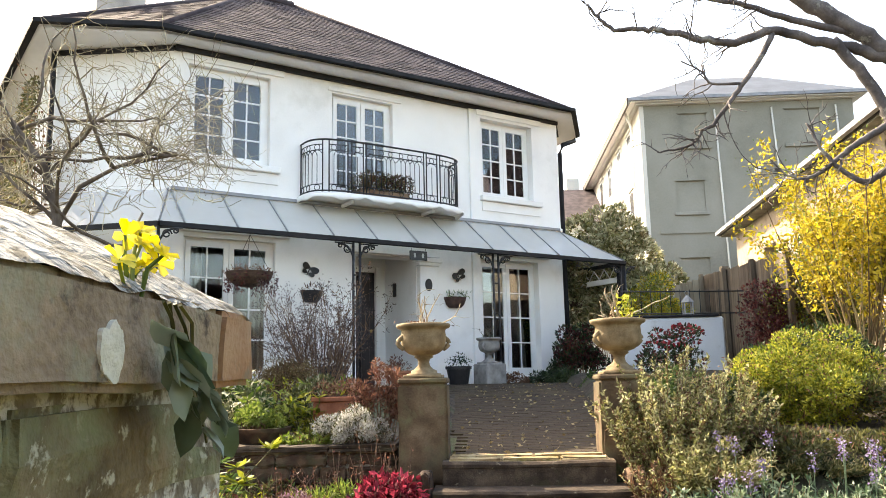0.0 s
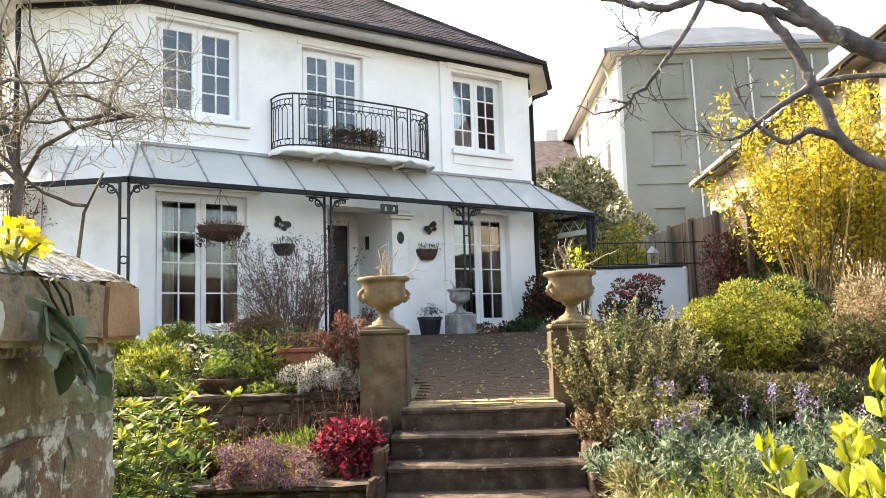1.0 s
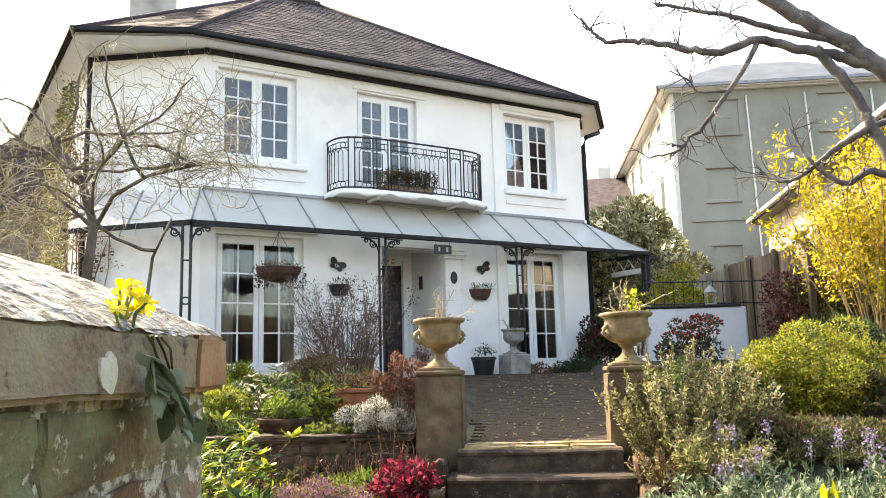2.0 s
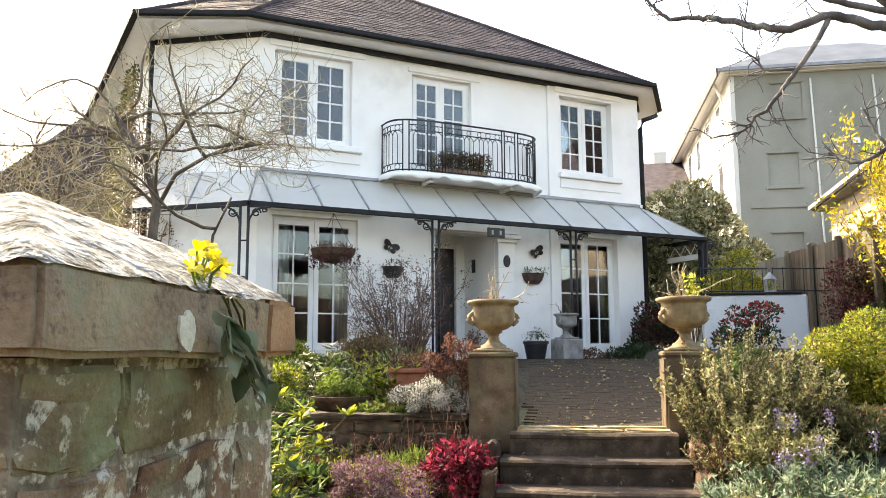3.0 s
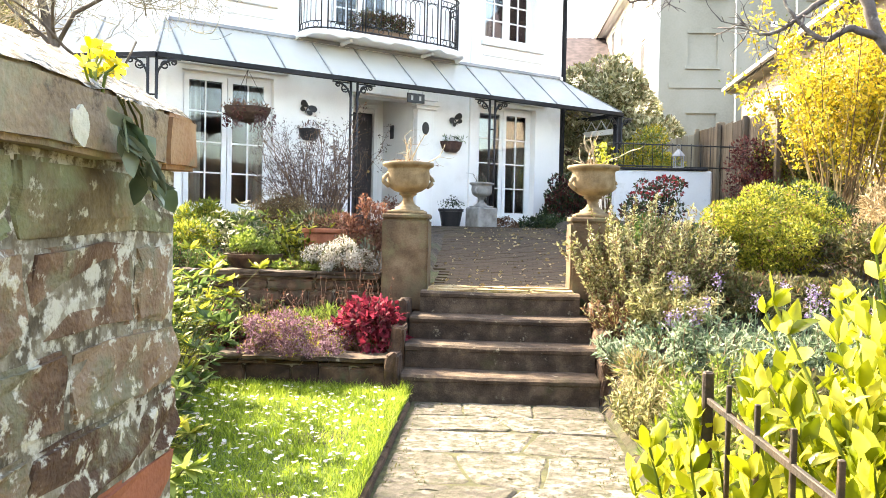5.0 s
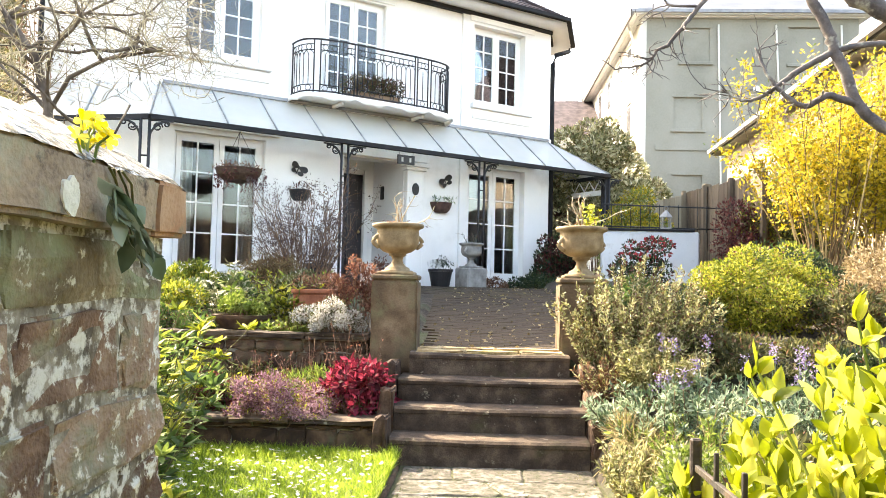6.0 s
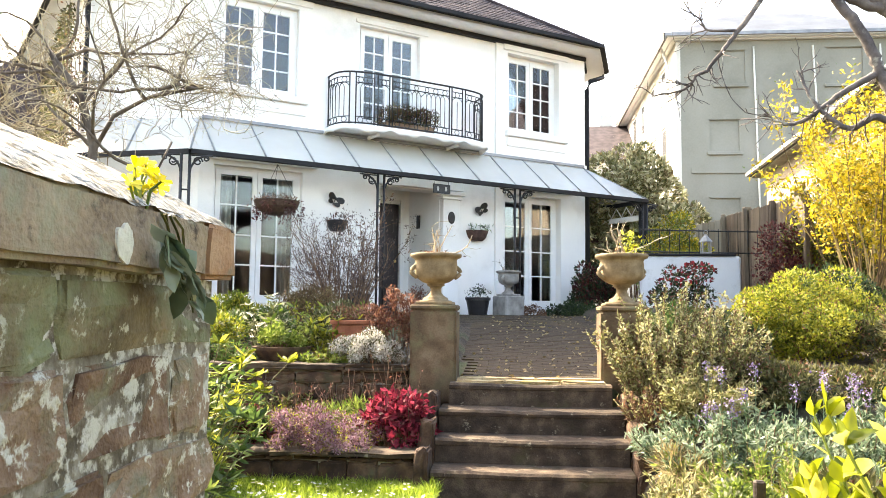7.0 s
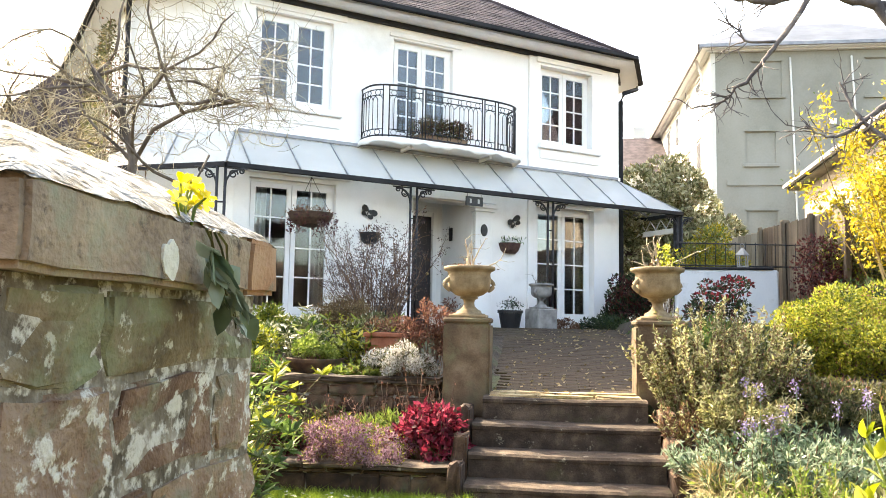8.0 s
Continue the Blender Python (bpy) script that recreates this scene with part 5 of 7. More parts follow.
shrub("bed_plant", "bright green tuft behind the heather", "plant", spot(-1.45, 0.85, 0.2), 0.7, 0.3, 0.34, 1500, 0.09, 0.010, G_LIME, 44, 16, 0.07)
shrub("white_heather", "white-flowering heather cushion on the upper bed", "heather", spot(-1.38, 1.40, 0.74), 0.80, 0.45, 0.32, 9500, 0.019, 0.011, W_HEATH, 45, 34, 0.07, extra=(("green_sprigs", G_OLIVE, 2400, 0.03, 0.008, 0.0),))
shrub("dry_stem_shrub", "rust-brown dry stems and leaves beside the pedestal", "shrub", spot(-1.22, 1.62, 0.70), 0.58, 0.42, 0.86, 1700, 0.04, 0.016, B_RUST, 46, 30, 0.07, extra=(("dry_leaves", B_DRY, 800, 0.035, 0.014, 0.1),))
for k, (u, v, h) in enumerate(((-1.12, 1.02, 0.72), (-1.45, 1.00, 0.58), (-1.86, 0.98, 0.50))):
    tufted("dry_stem_shrub", "thin red-brown twiggy stems in front of the stone wall", "shrub", spot(u, v, land(u, v) - 0.01), 0.42, 0.26, h, 46, 9, 0.028, 0.012, B_RUST, 190 + k, DRYSTEM, 0.6, 0.35, foot=0.35)
shrub("alpine_plant", "lime-yellow cushion plant in a low stone bowl", "plant", spot(-2.2, 1.62, 0.88), 0.46, 0.36, 0.22, 1700, 0.04, 0.020, G_LIME, 47, 20, 0.06)
TAN = leaf("leaf_tan", (0.10, 0.068, 0.028), (0.19, 0.135, 0.058), (0.29, 0.22, 0.105), through=0.35)
shrub("round_bush", "tan and olive dome-shaped bush", "bush", spot(-2.62, 4.1, 0.98), 0.80, 0.65, 0.66, 7000, 0.03, 0.012, TAN, 48, 40, 0.12, extra=(("dry_tips", B_DRY, 1800, 0.025, 0.01, 0.2),))
for k, (u, v, w, h, mt) in enumerate(((-3.0, 1.9, 0.7, 0.42, G_BUSH), (-2.7, 2.5, 0.8, 0.48, G_MID), (-3.5, 2.3, 0.8, 0.55, G_BUSH), (-2.0, 2.6, 0.6, 0.4, G_OLIVE), (-3.2, 3.2, 0.9, 0.5, G_BUSH), (-2.1, 3.6, 0.7, 0.42, G_OLIVE), (-1.7, 2.9, 0.5, 0.4, B_DRY), (-4.0, 3.0, 1.0, 0.6, G_MID))):
    shrub("border_plant", "mixed green border plants with yellow flowers", "plant", spot(u, v, land(u, v)), w, w * 0.8, h, 1900, 0.06, 0.02, mt, 60 + k, 22, 0.09, extra=(("pale_leaves", CREAM if k % 2 else G_LIME, 900, 0.05, 0.02, 0.3), ("flowers", YELLOW, 12, 0.03, 0.028, 0.5)), group="border plants")

for k, (u, v, h) in enumerate(((-2.15, 1.75, 0.52), (-1.85, 1.85, 0.42), (-2.5, 1.9, 0.56))):
    t = thing("bed_plant", spot(u, v, land(u, v)), "broad-leaved yellow-green plant in the upper bed", "plant")
    rg = np.random.default_rng(210 + k)
    ways = [limb(rg, (rg.normal(0, 0.06), rg.normal(0, 0.05), -0.02), (0.35 * rg.normal(), 0.3 * rg.normal(), 1), h * rg.uniform(0.6, 1.1), 0.005, 0.0025, 0.2, 6) for _ in range(16)]
    part("stems", mesh("stems", *tubes(ways, 4)), G_OLIVE, t)
    pp = [q[int(j)][0] for q in ways for j in rg.integers(1, 7, 16)]
    dd = [(rg.normal(), rg.normal(), 0.5) for _ in pp]
    tagged(part("foliage", mesh("foliage", *ovate_leaves(rg, pp, dd, 0.09, 0.032), True), (G_LIME, G_BUSH, CREAM)[k], t), kind="stuff")

# twiggy shrub in front of the verandah
rng = np.random.default_rng(51)
tw = thing("twiggy_shrub", spot(-2.45, 5.3, 1.02), "bare twiggy shrub with a few purplish dry heads", "shrub")
ps = []
for k in range(52):
    a = rng.uniform(0, 6.28)
    main = limb(rng, (0.12 * math.cos(a), 0.12 * math.sin(a), -0.03), (0.38 * math.cos(a), 0.38 * math.sin(a), 1), rng.uniform(0.8, 1.65), 0.008, 0.003, 0.22, 6)
    ps += [main] + twigs(rng, main, 11, 0.34, 0.0035, 0.55, 0.25)
part("stems", mesh("stems", *tubes(ps, 4)), DRYSTEM, tw)
tips = np.array([p[-1][0] for p in ps for _ in range(10)]) + rng.normal(0, 0.03, (10 * len(ps), 3))
foliage(tw, leaf("leaf_dusky_purple", (0.06, 0.04, 0.042), (0.12, 0.085, 0.085), (0.19, 0.145, 0.13)), tips, np.zeros_like(tips) + (0, 0, 0.5), rng, 0.036, 0.013, "dry_heads")
ps = [limb(rng, (0.75 + 0.05 * rng.normal(), 0.25, 0), (0.05 * rng.normal(), 0, 1), rng.uniform(1.2, 2.0), 0.006, 0.003, 0.12, 6) for _ in range(7)]
cl = thing("climber", spot(-2.35, 6.1, 1.1), "sparse brown climber trained up the verandah", "climber")
part("stems", mesh("stems", *tubes([[(p - Vector((0.75, 0.25, 0)), r) for p, r in q] for q in ps], 4)), DRYSTEM, cl)
cp = np.array([q[int(rng.integers(1, 7))][0] - Vector((0.75, 0.25, 0)) for q in ps for _ in range(26)]) + rng.normal(0, 0.05, (26 * len(ps), 3))
foliage(cl, B_DRY, cp, rng.normal(size=cp.shape), rng, 0.05, 0.025)

# leafy border between the pier and the lawn
rng = np.random.default_rng(90)
for k in range(11):
    v = -2.9 + 0.31 * k
    u = -1.62 - 0.36 * (v + 2) - 0.10 * (k % 2)
    t = thing("skimmia", spot(u, v, 0.03), "glossy evergreen border shrub in whorls of leaves", "shrub", "evergreens beside the lawn")
    h = 0.42 + 0.08 * (k % 3) + 0.42 * ease(-2.6, -0.9, v)
    sp, pp, dd = [], [], []
    for _ in range(22):
        a = rng.uniform(0, 6.28)
        path_ = limb(rng, (0, 0, -0.02), (0.42 * math.cos(a), 0.42 * math.sin(a), 1), h * rng.uniform(0.5, 1.1), 0.004, 0.0025, 0.2, 5)
        sp.append(path_)
        for f in (1, 2, 3, 4, 5, 5):
            c = path_[f][0]
            for q in range(6):
                b = q * 2.4 + rng.uniform(0, 1)
                pp.append(c)
                dd.append((math.cos(b), math.sin(b), 0.35 + 0.3 * rng.normal()))
    part("stems", mesh("stems", *tubes(sp, 4)), G_OLIVE, t)
    ob = part("foliage", mesh("foliage", *ovate_leaves(rng, pp, dd, 0.088, 0.029), True), (G_LIME, G_MID, G_BUSH)[k % 3], t)
    tagged(ob, kind="stuff")

# lawn with daisies
rng = np.random.default_rng(7)
nb_ = 52000
u, v = rng.uniform(-2.0, -0.635, nb_), rng.uniform(-3.2, 0.12, nb_)
hh = rng.uniform(0.018, 0.042, nb_) * (1 + 1.0 * (rng.uniform(size=nb_) ** 8) + 0.8 * (np.abs(v + 0.0) < 0.2) + 0.7 * (u > -0.70))
a, lean = rng.uniform(0, 6.28, nb_), rng.normal(0, 0.45, (nb_, 2))
zb = 0.045
base = np.stack([u, v, np.full(nb_, zb)], 1)
side = np.stack([np.cos(a), np.sin(a), np.zeros(nb_)], 1) * 0.0022
mid_ = base + np.stack([lean[:, 0] * hh * 0.3, lean[:, 1] * hh * 0.3, hh * 0.55], 1)
tip_ = base + np.stack([lean[:, 0] * hh, lean[:, 1] * hh, hh], 1)
q = np.stack([base - side, base + side, mid_ + side * 0.8, tip_, mid_ - side * 0.8], 1).reshape(-1, 3)
i = np.arange(nb_)[:, None] * 5
lawn = put("lawn", mesh("lawn", q, np.concatenate([i + [0, 1, 2], i + [0, 2, 4], i + [4, 2, 3]], 0)), leaf("grass_blade", (0.13, 0.21, 0.015), (0.25, 0.36, 0.03), (0.42, 0.53, 0.08), through=0.5))
lawn.matrix_world = GARDEN
tagged(lawn, "bright green lawn dotted with daisies", "grass", kind="stuff")
turf = put("turf", boxes((-2.02, -0.645, -3.3, 0.12, -0.05, 0.055)), TURF)
turf.matrix_world = GARDEN
tagged(turf, "green turf under the grass", "ground", kind="structure")
dv, df = [], []
for k in range(620):
    c = Vector((rng.uniform(-1.95, -0.68), rng.uniform(-3.0, 0.0), 0.055 + rng.uniform(0.025, 0.045)))
    r = rng.uniform(0.009, 0.018)
    tilt = Vector((rng.normal(0, 0.3), rng.normal(0, 0.3), 1)).normalized()
    s = tilt.orthogonal().normalized()
    w = tilt.cross(s)
    b = len(dv)
    dv.append(c)
    for j in range(12):
        rr = r * (1.0 if j % 2 == 0 else 0.7)
        dv.append(c + (s * math.cos(j * math.pi / 6) + w * math.sin(j * math.pi / 6)) * rr + tilt * 0.002)
    df += [(b, b + 1 + j, b + 1 + (j + 1) % 12) for j in range(12)]
dz = put("daisies", mesh("daisies", dv, df), W_HEATH)
dz.matrix_world = GARDEN
tagged(dz, "small white daisies scattered in the lawn", "flowers", kind="stuff")

# bare spreading shrub-tree beside the house
rng = np.random.default_rng(17)
bt = thing("bare_tree", spot(-2.93, -0.55, 0.0), "small bare tree with pale arching whippy twigs", "tree")
TRUNKS = [[(0.10, 0, -0.05), (0.07, 0, 1.86), (0.11, 0, 2.26), (0.01, 0, 2.57), (-0.12, 0, 2.75), (-0.26, 0, 2.93)],
          [(0.10, 0, 2.20), (0.22, 0.02, 2.45), (0.44, 0.05, 2.58), (0.80, 0.05, 2.64)],
          [(0.22, 0.1, -0.05), (0.35, 0.1, 1.0), (0.42, 0.1, 1.7), (0.46, 0.1, 2.05), (0.58, 0.1, 2.3)],
          [(0.05, -0.1, -0.05), (-0.25, -0.1, 1.1), (-0.6, -0.1, 1.8), (-1.0, -0.1, 2.2)],
          [(-0.1, 0.2, -0.05), (-0.5, 0.3, 1.2), (-0.9, 0.4, 2.0), (-1.2, 0.4, 2.6)]]
woods, fines = [], []
for tr, thick_ in zip(TRUNKS, (1.15, 0.5, 0.5, 0.8, 0.9)):
    main = [(Vector(p), 0.036 * (1 - 0.75 * k / len(tr)) * thick_) for k, p in enumerate(tr)]
    woods.append(main)
    b1 = []
    for q_ in range(12):
        t = rng.uniform(1.5, len(main) - 1.01)
        k = int(t)
        p = main[k][0].lerp(main[k + 1][0], t - k)
        a = rng.uniform(0, 6.28)
        b1.append(limb(rng, p, (abs(math.cos(a)) if q_ % 4 == 0 else math.cos(a), 0.8 * math.sin(a), 0.42), rng.uniform(0.6, 1.2), 0.013, 0.004, 0.45, 9, 0.02))
    woods += b1
    for b in b1:
        b2 = twigs(rng, b, 13, 0.52, 0.0042, 1.1, 0.55, 0.0, 0.1, 7)
        fines += b2
        for c in b2:
            fines += twigs(rng, c, 3, 0.28, 0.0029, 1.1, 0.55, 0.0, 0.1, 5)
keep_ = lambda q: min(p.z for p, _ in q) > 2.05 + 0.28 * ease(-0.1, 0.5, q[-1][0].x) and q[-1][0].x < 1.2 and q[-1][0].z < 3.45
low_ = lambda q: len(q) < 7 or min(p.z for p, _ in q) > 1.95 + 0.3 * ease(-0.1, 0.5, q[-1][0].x)
woods = [q for q in woods if low_(q) and q[-1][0].x < 0.95]
fines = [q for q in fines if keep_(q)]
part("trunk", mesh("trunk", *tubes(woods, 6), smooth=True), BARK, bt)
tagged(part("twigs", mesh("twigs", *tubes(fines, 3)), GREYTWIG, bt), kind="stuff")

# bare grey tree reaching over from the side
rng = np.random.default_rng(29)
gt = thing("overhanging_tree", spot(3.2, -1.3, 0.1), "bare grey-barked tree with knobbly overhanging limbs", "tree")
gl = []


def reach(r0, r1, *pts):
    pl = [(Vector((p[0] - 3.2, p[1] + 1.3, p[2] - 0.1)), 0) for p in pts]
    pl = [p for p, _ in pl]
    out = []
    for i in range(len(pl) - 1):
        p0, p1, p2, p3 = pl[max(i - 1, 0)], pl[i], pl[i + 1], pl[min(i + 2, len(pl) - 1)]
        for j in range(5):
            t = j / 5
            a = 0.5 * (2 * p1 + (p2 - p0) * t + (2 * p0 - 5 * p1 + 4 * p2 - p3) * t * t + (3 * p1 - p0 - 3 * p2 + p3) * t ** 3)
            out.append(a + Vector(rng.normal(size=3)) * min(0.004, 0.12 * r0))
    out.append(pl[-1])
    m = len(out) - 1
    way = [(p, r0 + (r1 - r0) * k / m) for k, p in enumerate(out)]
    gl.append(way)
    return way


reach(0.10, 0.052, (3.2, -1.3, 0.0), (3.15, -1.3, 1.2), (2.95, -1.3, 1.9), (2.50, -1.27, 2.38), (2.051, -1.25, 2.594))
reach(0.052, 0.034, (2.051, -1.25, 2.594), (1.865, -1.25, 2.671), (1.730, -1.25, 2.757), (1.596, -1.25, 2.883), (1.40, -1.25, 3.03), (1.15, -1.25, 3.22), (0.85, -1.25, 3.5))
w1 = reach(0.032, 0.006, (1.74, -1.25, 2.75), (1.609, -1.25, 2.796), (1.506, -1.25, 2.835), (1.320, -1.25, 2.882), (1.161, -1.25, 2.935), (0.965, -1.25, 2.884), (0.801, -1.25, 2.906), (0.639, -1.25, 2.958), (0.529, -1.23, 2.979), (0.390, -1.2, 3.000), (0.310, -1.2, 3.073), (0.257, -1.2, 3.143))
w2 = reach(0.020, 0.007, (1.56, -1.25, 2.90), (1.256, -1.25, 2.987), (1.038, -1.25, 3.073), (0.87, -1.25, 3.117), (0.65, -1.22, 3.19))
w3 = reach(0.015, 0.004, (1.153, -1.25, 2.918), (1.057, -1.25, 2.756), (0.979, -1.25, 2.655), (0.901, -1.25, 2.554), (0.825, -1.25, 2.462), (0.780, -1.25, 2.440), (0.734, -1.24, 2.382), (0.661, -1.23, 2.356), (0.560, -1.22, 2.345))
w4 = reach(0.026, 0.032, (1.439, -1.25, 2.870), (1.542, -1.25, 2.720), (1.630, -1.25, 2.568), (1.669, -1.25, 2.448), (1.725, -1.25, 2.328), (1.801, -1.25, 2.145), (2.002, -1.25, 2.013), (2.35, -1.27, 1.95), (2.95, -1.3, 1.75))
w5 = reach(0.019, 0.004, (1.669, -1.25, 2.442), (1.560, -1.25, 2.379), (1.471, -1.25, 2.324), (1.411, -1.25, 2.282), (1.322, -1.25, 2.213), (1.235, -1.25, 2.181), (1.166, -1.24, 2.204), (1.111, -1.24, 2.235))
w6 = reach(0.024, 0.005, (1.796, -1.25, 2.160), (1.742, -1.25, 2.182), (1.632, -1.25, 2.209), (1.521, -1.25, 2.156), (1.407, -1.25, 2.224), (1.330, -1.25, 2.329), (1.276, -1.24, 2.458))
w7 = reach(0.008, 0.003, (0.974, -1.25, 2.670), (0.836, -1.25, 2.676), (0.796, -1.25, 2.737), (0.698, -1.24, 2.802))
reach(0.018, 0.010, (1.678, -1.25, 2.448), (1.793, -1.25, 2.472), (1.934, -1.25, 2.481), (2.132, -1.25, 2.488), (2.4, -1.25, 2.55))
small = []
for w, c in ((w1, 7), (w2, 6), (w3, 6), (w4, 3), (w5, 7), (w6, 4), (w7, 3)):
    first_ = twigs(rng, w, c * 3, 0.19, 0.0042, 0.8, 0.5, 0.0, 0.3, 6)
    small += first_
    for q in first_:
        small += twigs(rng, q, 2, 0.08, 0.003, 0.9, 0.4, 0.0, 0.3, 3)
for k, way in enumerate(gl):
    part("limb" if k else "trunk", mesh("limb", *tubes([way], 10), smooth=True), GREYBARK, gt)
part("twigs", mesh("twigs", *tubes(small, 5), smooth=True), GREYBARK, gt)

# tall yellow canes
CANE = material("tan_cane", [(0.10, 0.06, 0.025), (0.21, 0.14, 0.06), (0.36, 0.27, 0.12)], 6, 60, 0.85, 0.1, island=0.8)
rng = np.random.default_rng(33)
for j, (u, v, n_, w) in enumerate(((3.95, 4.4, 42, 0.5), (4.75, 4.7, 44, 0.6), (5.5, 5.2, 30, 0.6))):
    fo = thing("forsythia", spot(u, v, 0.95), "tall upright shrub with amber-yellow leaves on pale canes", "shrub", "yellow shrubs")
    canes, pts = [], []
    for _ in range(n_):
        a = rng.uniform(0, 6.28)
        c = limb(rng, (rng.normal(0, 0.16 * w), rng.normal(0, 0.16 * w), -0.03), (0.26 * math.cos(a), 0.26 * math.sin(a), 1), rng.uniform(1.9, 3.1), 0.012, 0.004, 0.12, 8)
        canes.append(c)
        side_ = twigs(rng, c, 5, 0.45, 0.004, 0.5, 0.2, 0.03, 0.45, 4)
        canes += side_
        for q in side_ + [c[4:]]:
            for p, _r in q[1:]:
                pts += [p + Vector(rng.normal(size=3)) * 0.06 for _ in range(8)]
    part("canes", mesh("canes", *tubes(canes, 4)), CANE, fo)
    pts = np.array(pts)
    foliage(fo, Y_FORS, pts, rng.normal(size=pts.shape), rng, 0.072, 0.032)
    pk = pts[rng.uniform(size=len(pts)) < 0.25] + rng.normal(0, 0.05, (1, 3))
    foliage(fo, G_LIME, pk, rng.normal(size=pk.shape), rng, 0.05, 0.02, "green_leaves")

# golden euonymus at the gate, close by
rng = np.random.default_rng(61)
eu = thing("golden_euonymus", spot(0.40, -4.26, 0.0), "golden-leaved evergreen hedge growing through the railings", "hedge")
sp, pp, dd = [], [], []
for k in range(430):
    x, y = rng.uniform(-0.30, 0.58), rng.uniform(-0.30, 0.40)
    top = 0.62 + 0.33 * ease(-0.32, -0.06, x) + 0.28 * ease(0.0, 0.36, x) + rng.uniform(-0.15, -0.01)
    st = limb(rng, (x * 0.9, y * 0.9, -0.03), (0.10 * rng.normal(), 0.10 * rng.normal(), 1), top, 0.004, 0.0022, 0.10, 10)
    sp.append(st)
    turn_ = rng.uniform(0, 3.14)
    for f in range(19):
        t = 10 - 0.33 * f - 0.02
        i_ = min(9, int(t))
        c = st[i_][0].lerp(st[i_ + 1][0], t - i_)
        turn_ += 1.57 + 0.3 * rng.normal()
        for sgn in ((0, 1.57, 3.1416, 4.71) if f < 2 else (0, 3.1416)):
            pp.append(c)
            dd.append((math.cos(turn_ + sgn), math.sin(turn_ + sgn), 2.4 if f == 0 else (1.4 if f == 1 else 0.7)))
part("stems", mesh("stems", *tubes(sp, 5)), G_LIME, eu)
tagged(part("foliage", mesh("foliage", *ovate_leaves(rng, pp, dd, 0.047, 0.0215, 0.3, 0.5), True), G_GOLD, eu), kind="stuff")
rail = thing("iron_railing", spot(0.255, -4.33, 0.0), "low rusty black iron railing beside the path", "railing")
RUST = material("rusty_black_iron", [(0.012, 0.010, 0.009), (0.026, 0.019, 0.014), (0.06, 0.036, 0.022)], 18, 120, 0.7, 0.5)
part("top_rail", boxes((-0.0035, 0.0035, -0.55, 0.32, 0.902, 0.913), bevel=0.0012), RUST, rail)
part("bottom_rail", boxes((-0.006, 0.006, -0.55, 0.32, 0.12, 0.142), bevel=0.002), RUST, rail)
for k in range(6):
    y = 0.21 - 0.13 * k
    part("picket", boxes((-0.0036, 0.0036, y - 0.0036, y + 0.0036, 0.0, 0.955), bevel=0.0012), RUST, rail)
part("end_post", boxes((-0.009, 0.009, 0.320, 0.334, -0.02, 0.955), bevel=0.003), RUST, rail)

# yellow flowers and trailing leaves on the pier
rng = np.random.default_rng(71)
pf = thing("yellow_flowers", spot(-0.59, -4.43, 1.345), "clump of yellow flowers rooted in the pier's cap", "flowers")
st, pv, pfaces = [], [], []
for k in range(9):
    top = Vector((rng.uniform(-0.012, 0.02), rng.uniform(-0.045, 0.05), rng.uniform(0.018, 0.052)))
    st.append([(Vector((rng.normal(0, 0.012), 0.02 + rng.normal(0, 0.012), -0.05)), 0.0022), (top * 0.6, 0.002), (top, 0.0018)])
    face = Vector((0.5 + rng.normal() * 0.4, -0.6 + rng.normal() * 0.4, 0.5 + rng.normal() * 0.3)).normalized()
    s = face.orthogonal().normalized()
    w = face.cross(s)
    for q in range(5):
        a = q * 2 * math.pi / 5 + rng.uniform(0, 0.3)
        d = s * math.cos(a) + w * math.sin(a)
        e = face.cross(d)
        b = len(pv)
        pv += [top, top + d * 0.005 + e * 0.0035 + face * 0.004, top + d * 0.012 + e * 0.0045 + face * 0.006, top + d * 0.0145 + face * 0.004, top + d * 0.012 - e * 0.0045 + face * 0.006, top + d * 0.005 - e * 0.0035 + face * 0.004]
        pfaces += [(b, b + 1, b + 2, b + 3), (b, b + 3, b + 4, b + 5)]
part("stalks", mesh("stalks", *tubes(st, 4)), G_LIME, pf)
part("petals", mesh("petals", pv, pfaces, True), YELLOW, pf)
lp, ld = [], []
for k in range(26):
    t = rng.uniform(0, 1)
    lp.append((0.028 + rng.uniform(0, 0.022), -0.03 + 0.12 * t + rng.normal() * 0.012, -0.02 - 0.085 * t + rng.normal() * 0.012))
    ld.append((0.40 + 0.2 * rng.normal(), 0.25 + 0.35 * rng.normal(), -0.8))
part("trailing_stems", mesh("trailing_stems", *tubes([limb(rng, (0.025, 0.02 + 0.012 * k, -0.01), (0.12, 0.9, -0.8), 0.15, 0.0022, 0.0012, 0.35, 6) for k in range(4)], 4)), G_OLIVE, pf)
part("leaves", mesh("leaves", *ovate_leaves(rng, lp, ld, 0.047, 0.026), True), leaf("leaf_blue_green", (0.06, 0.10, 0.055), (0.13, 0.185, 0.12), (0.25, 0.31, 0.23), through=0.2, rough=0.35), pf, "blue-green trailing leaves")

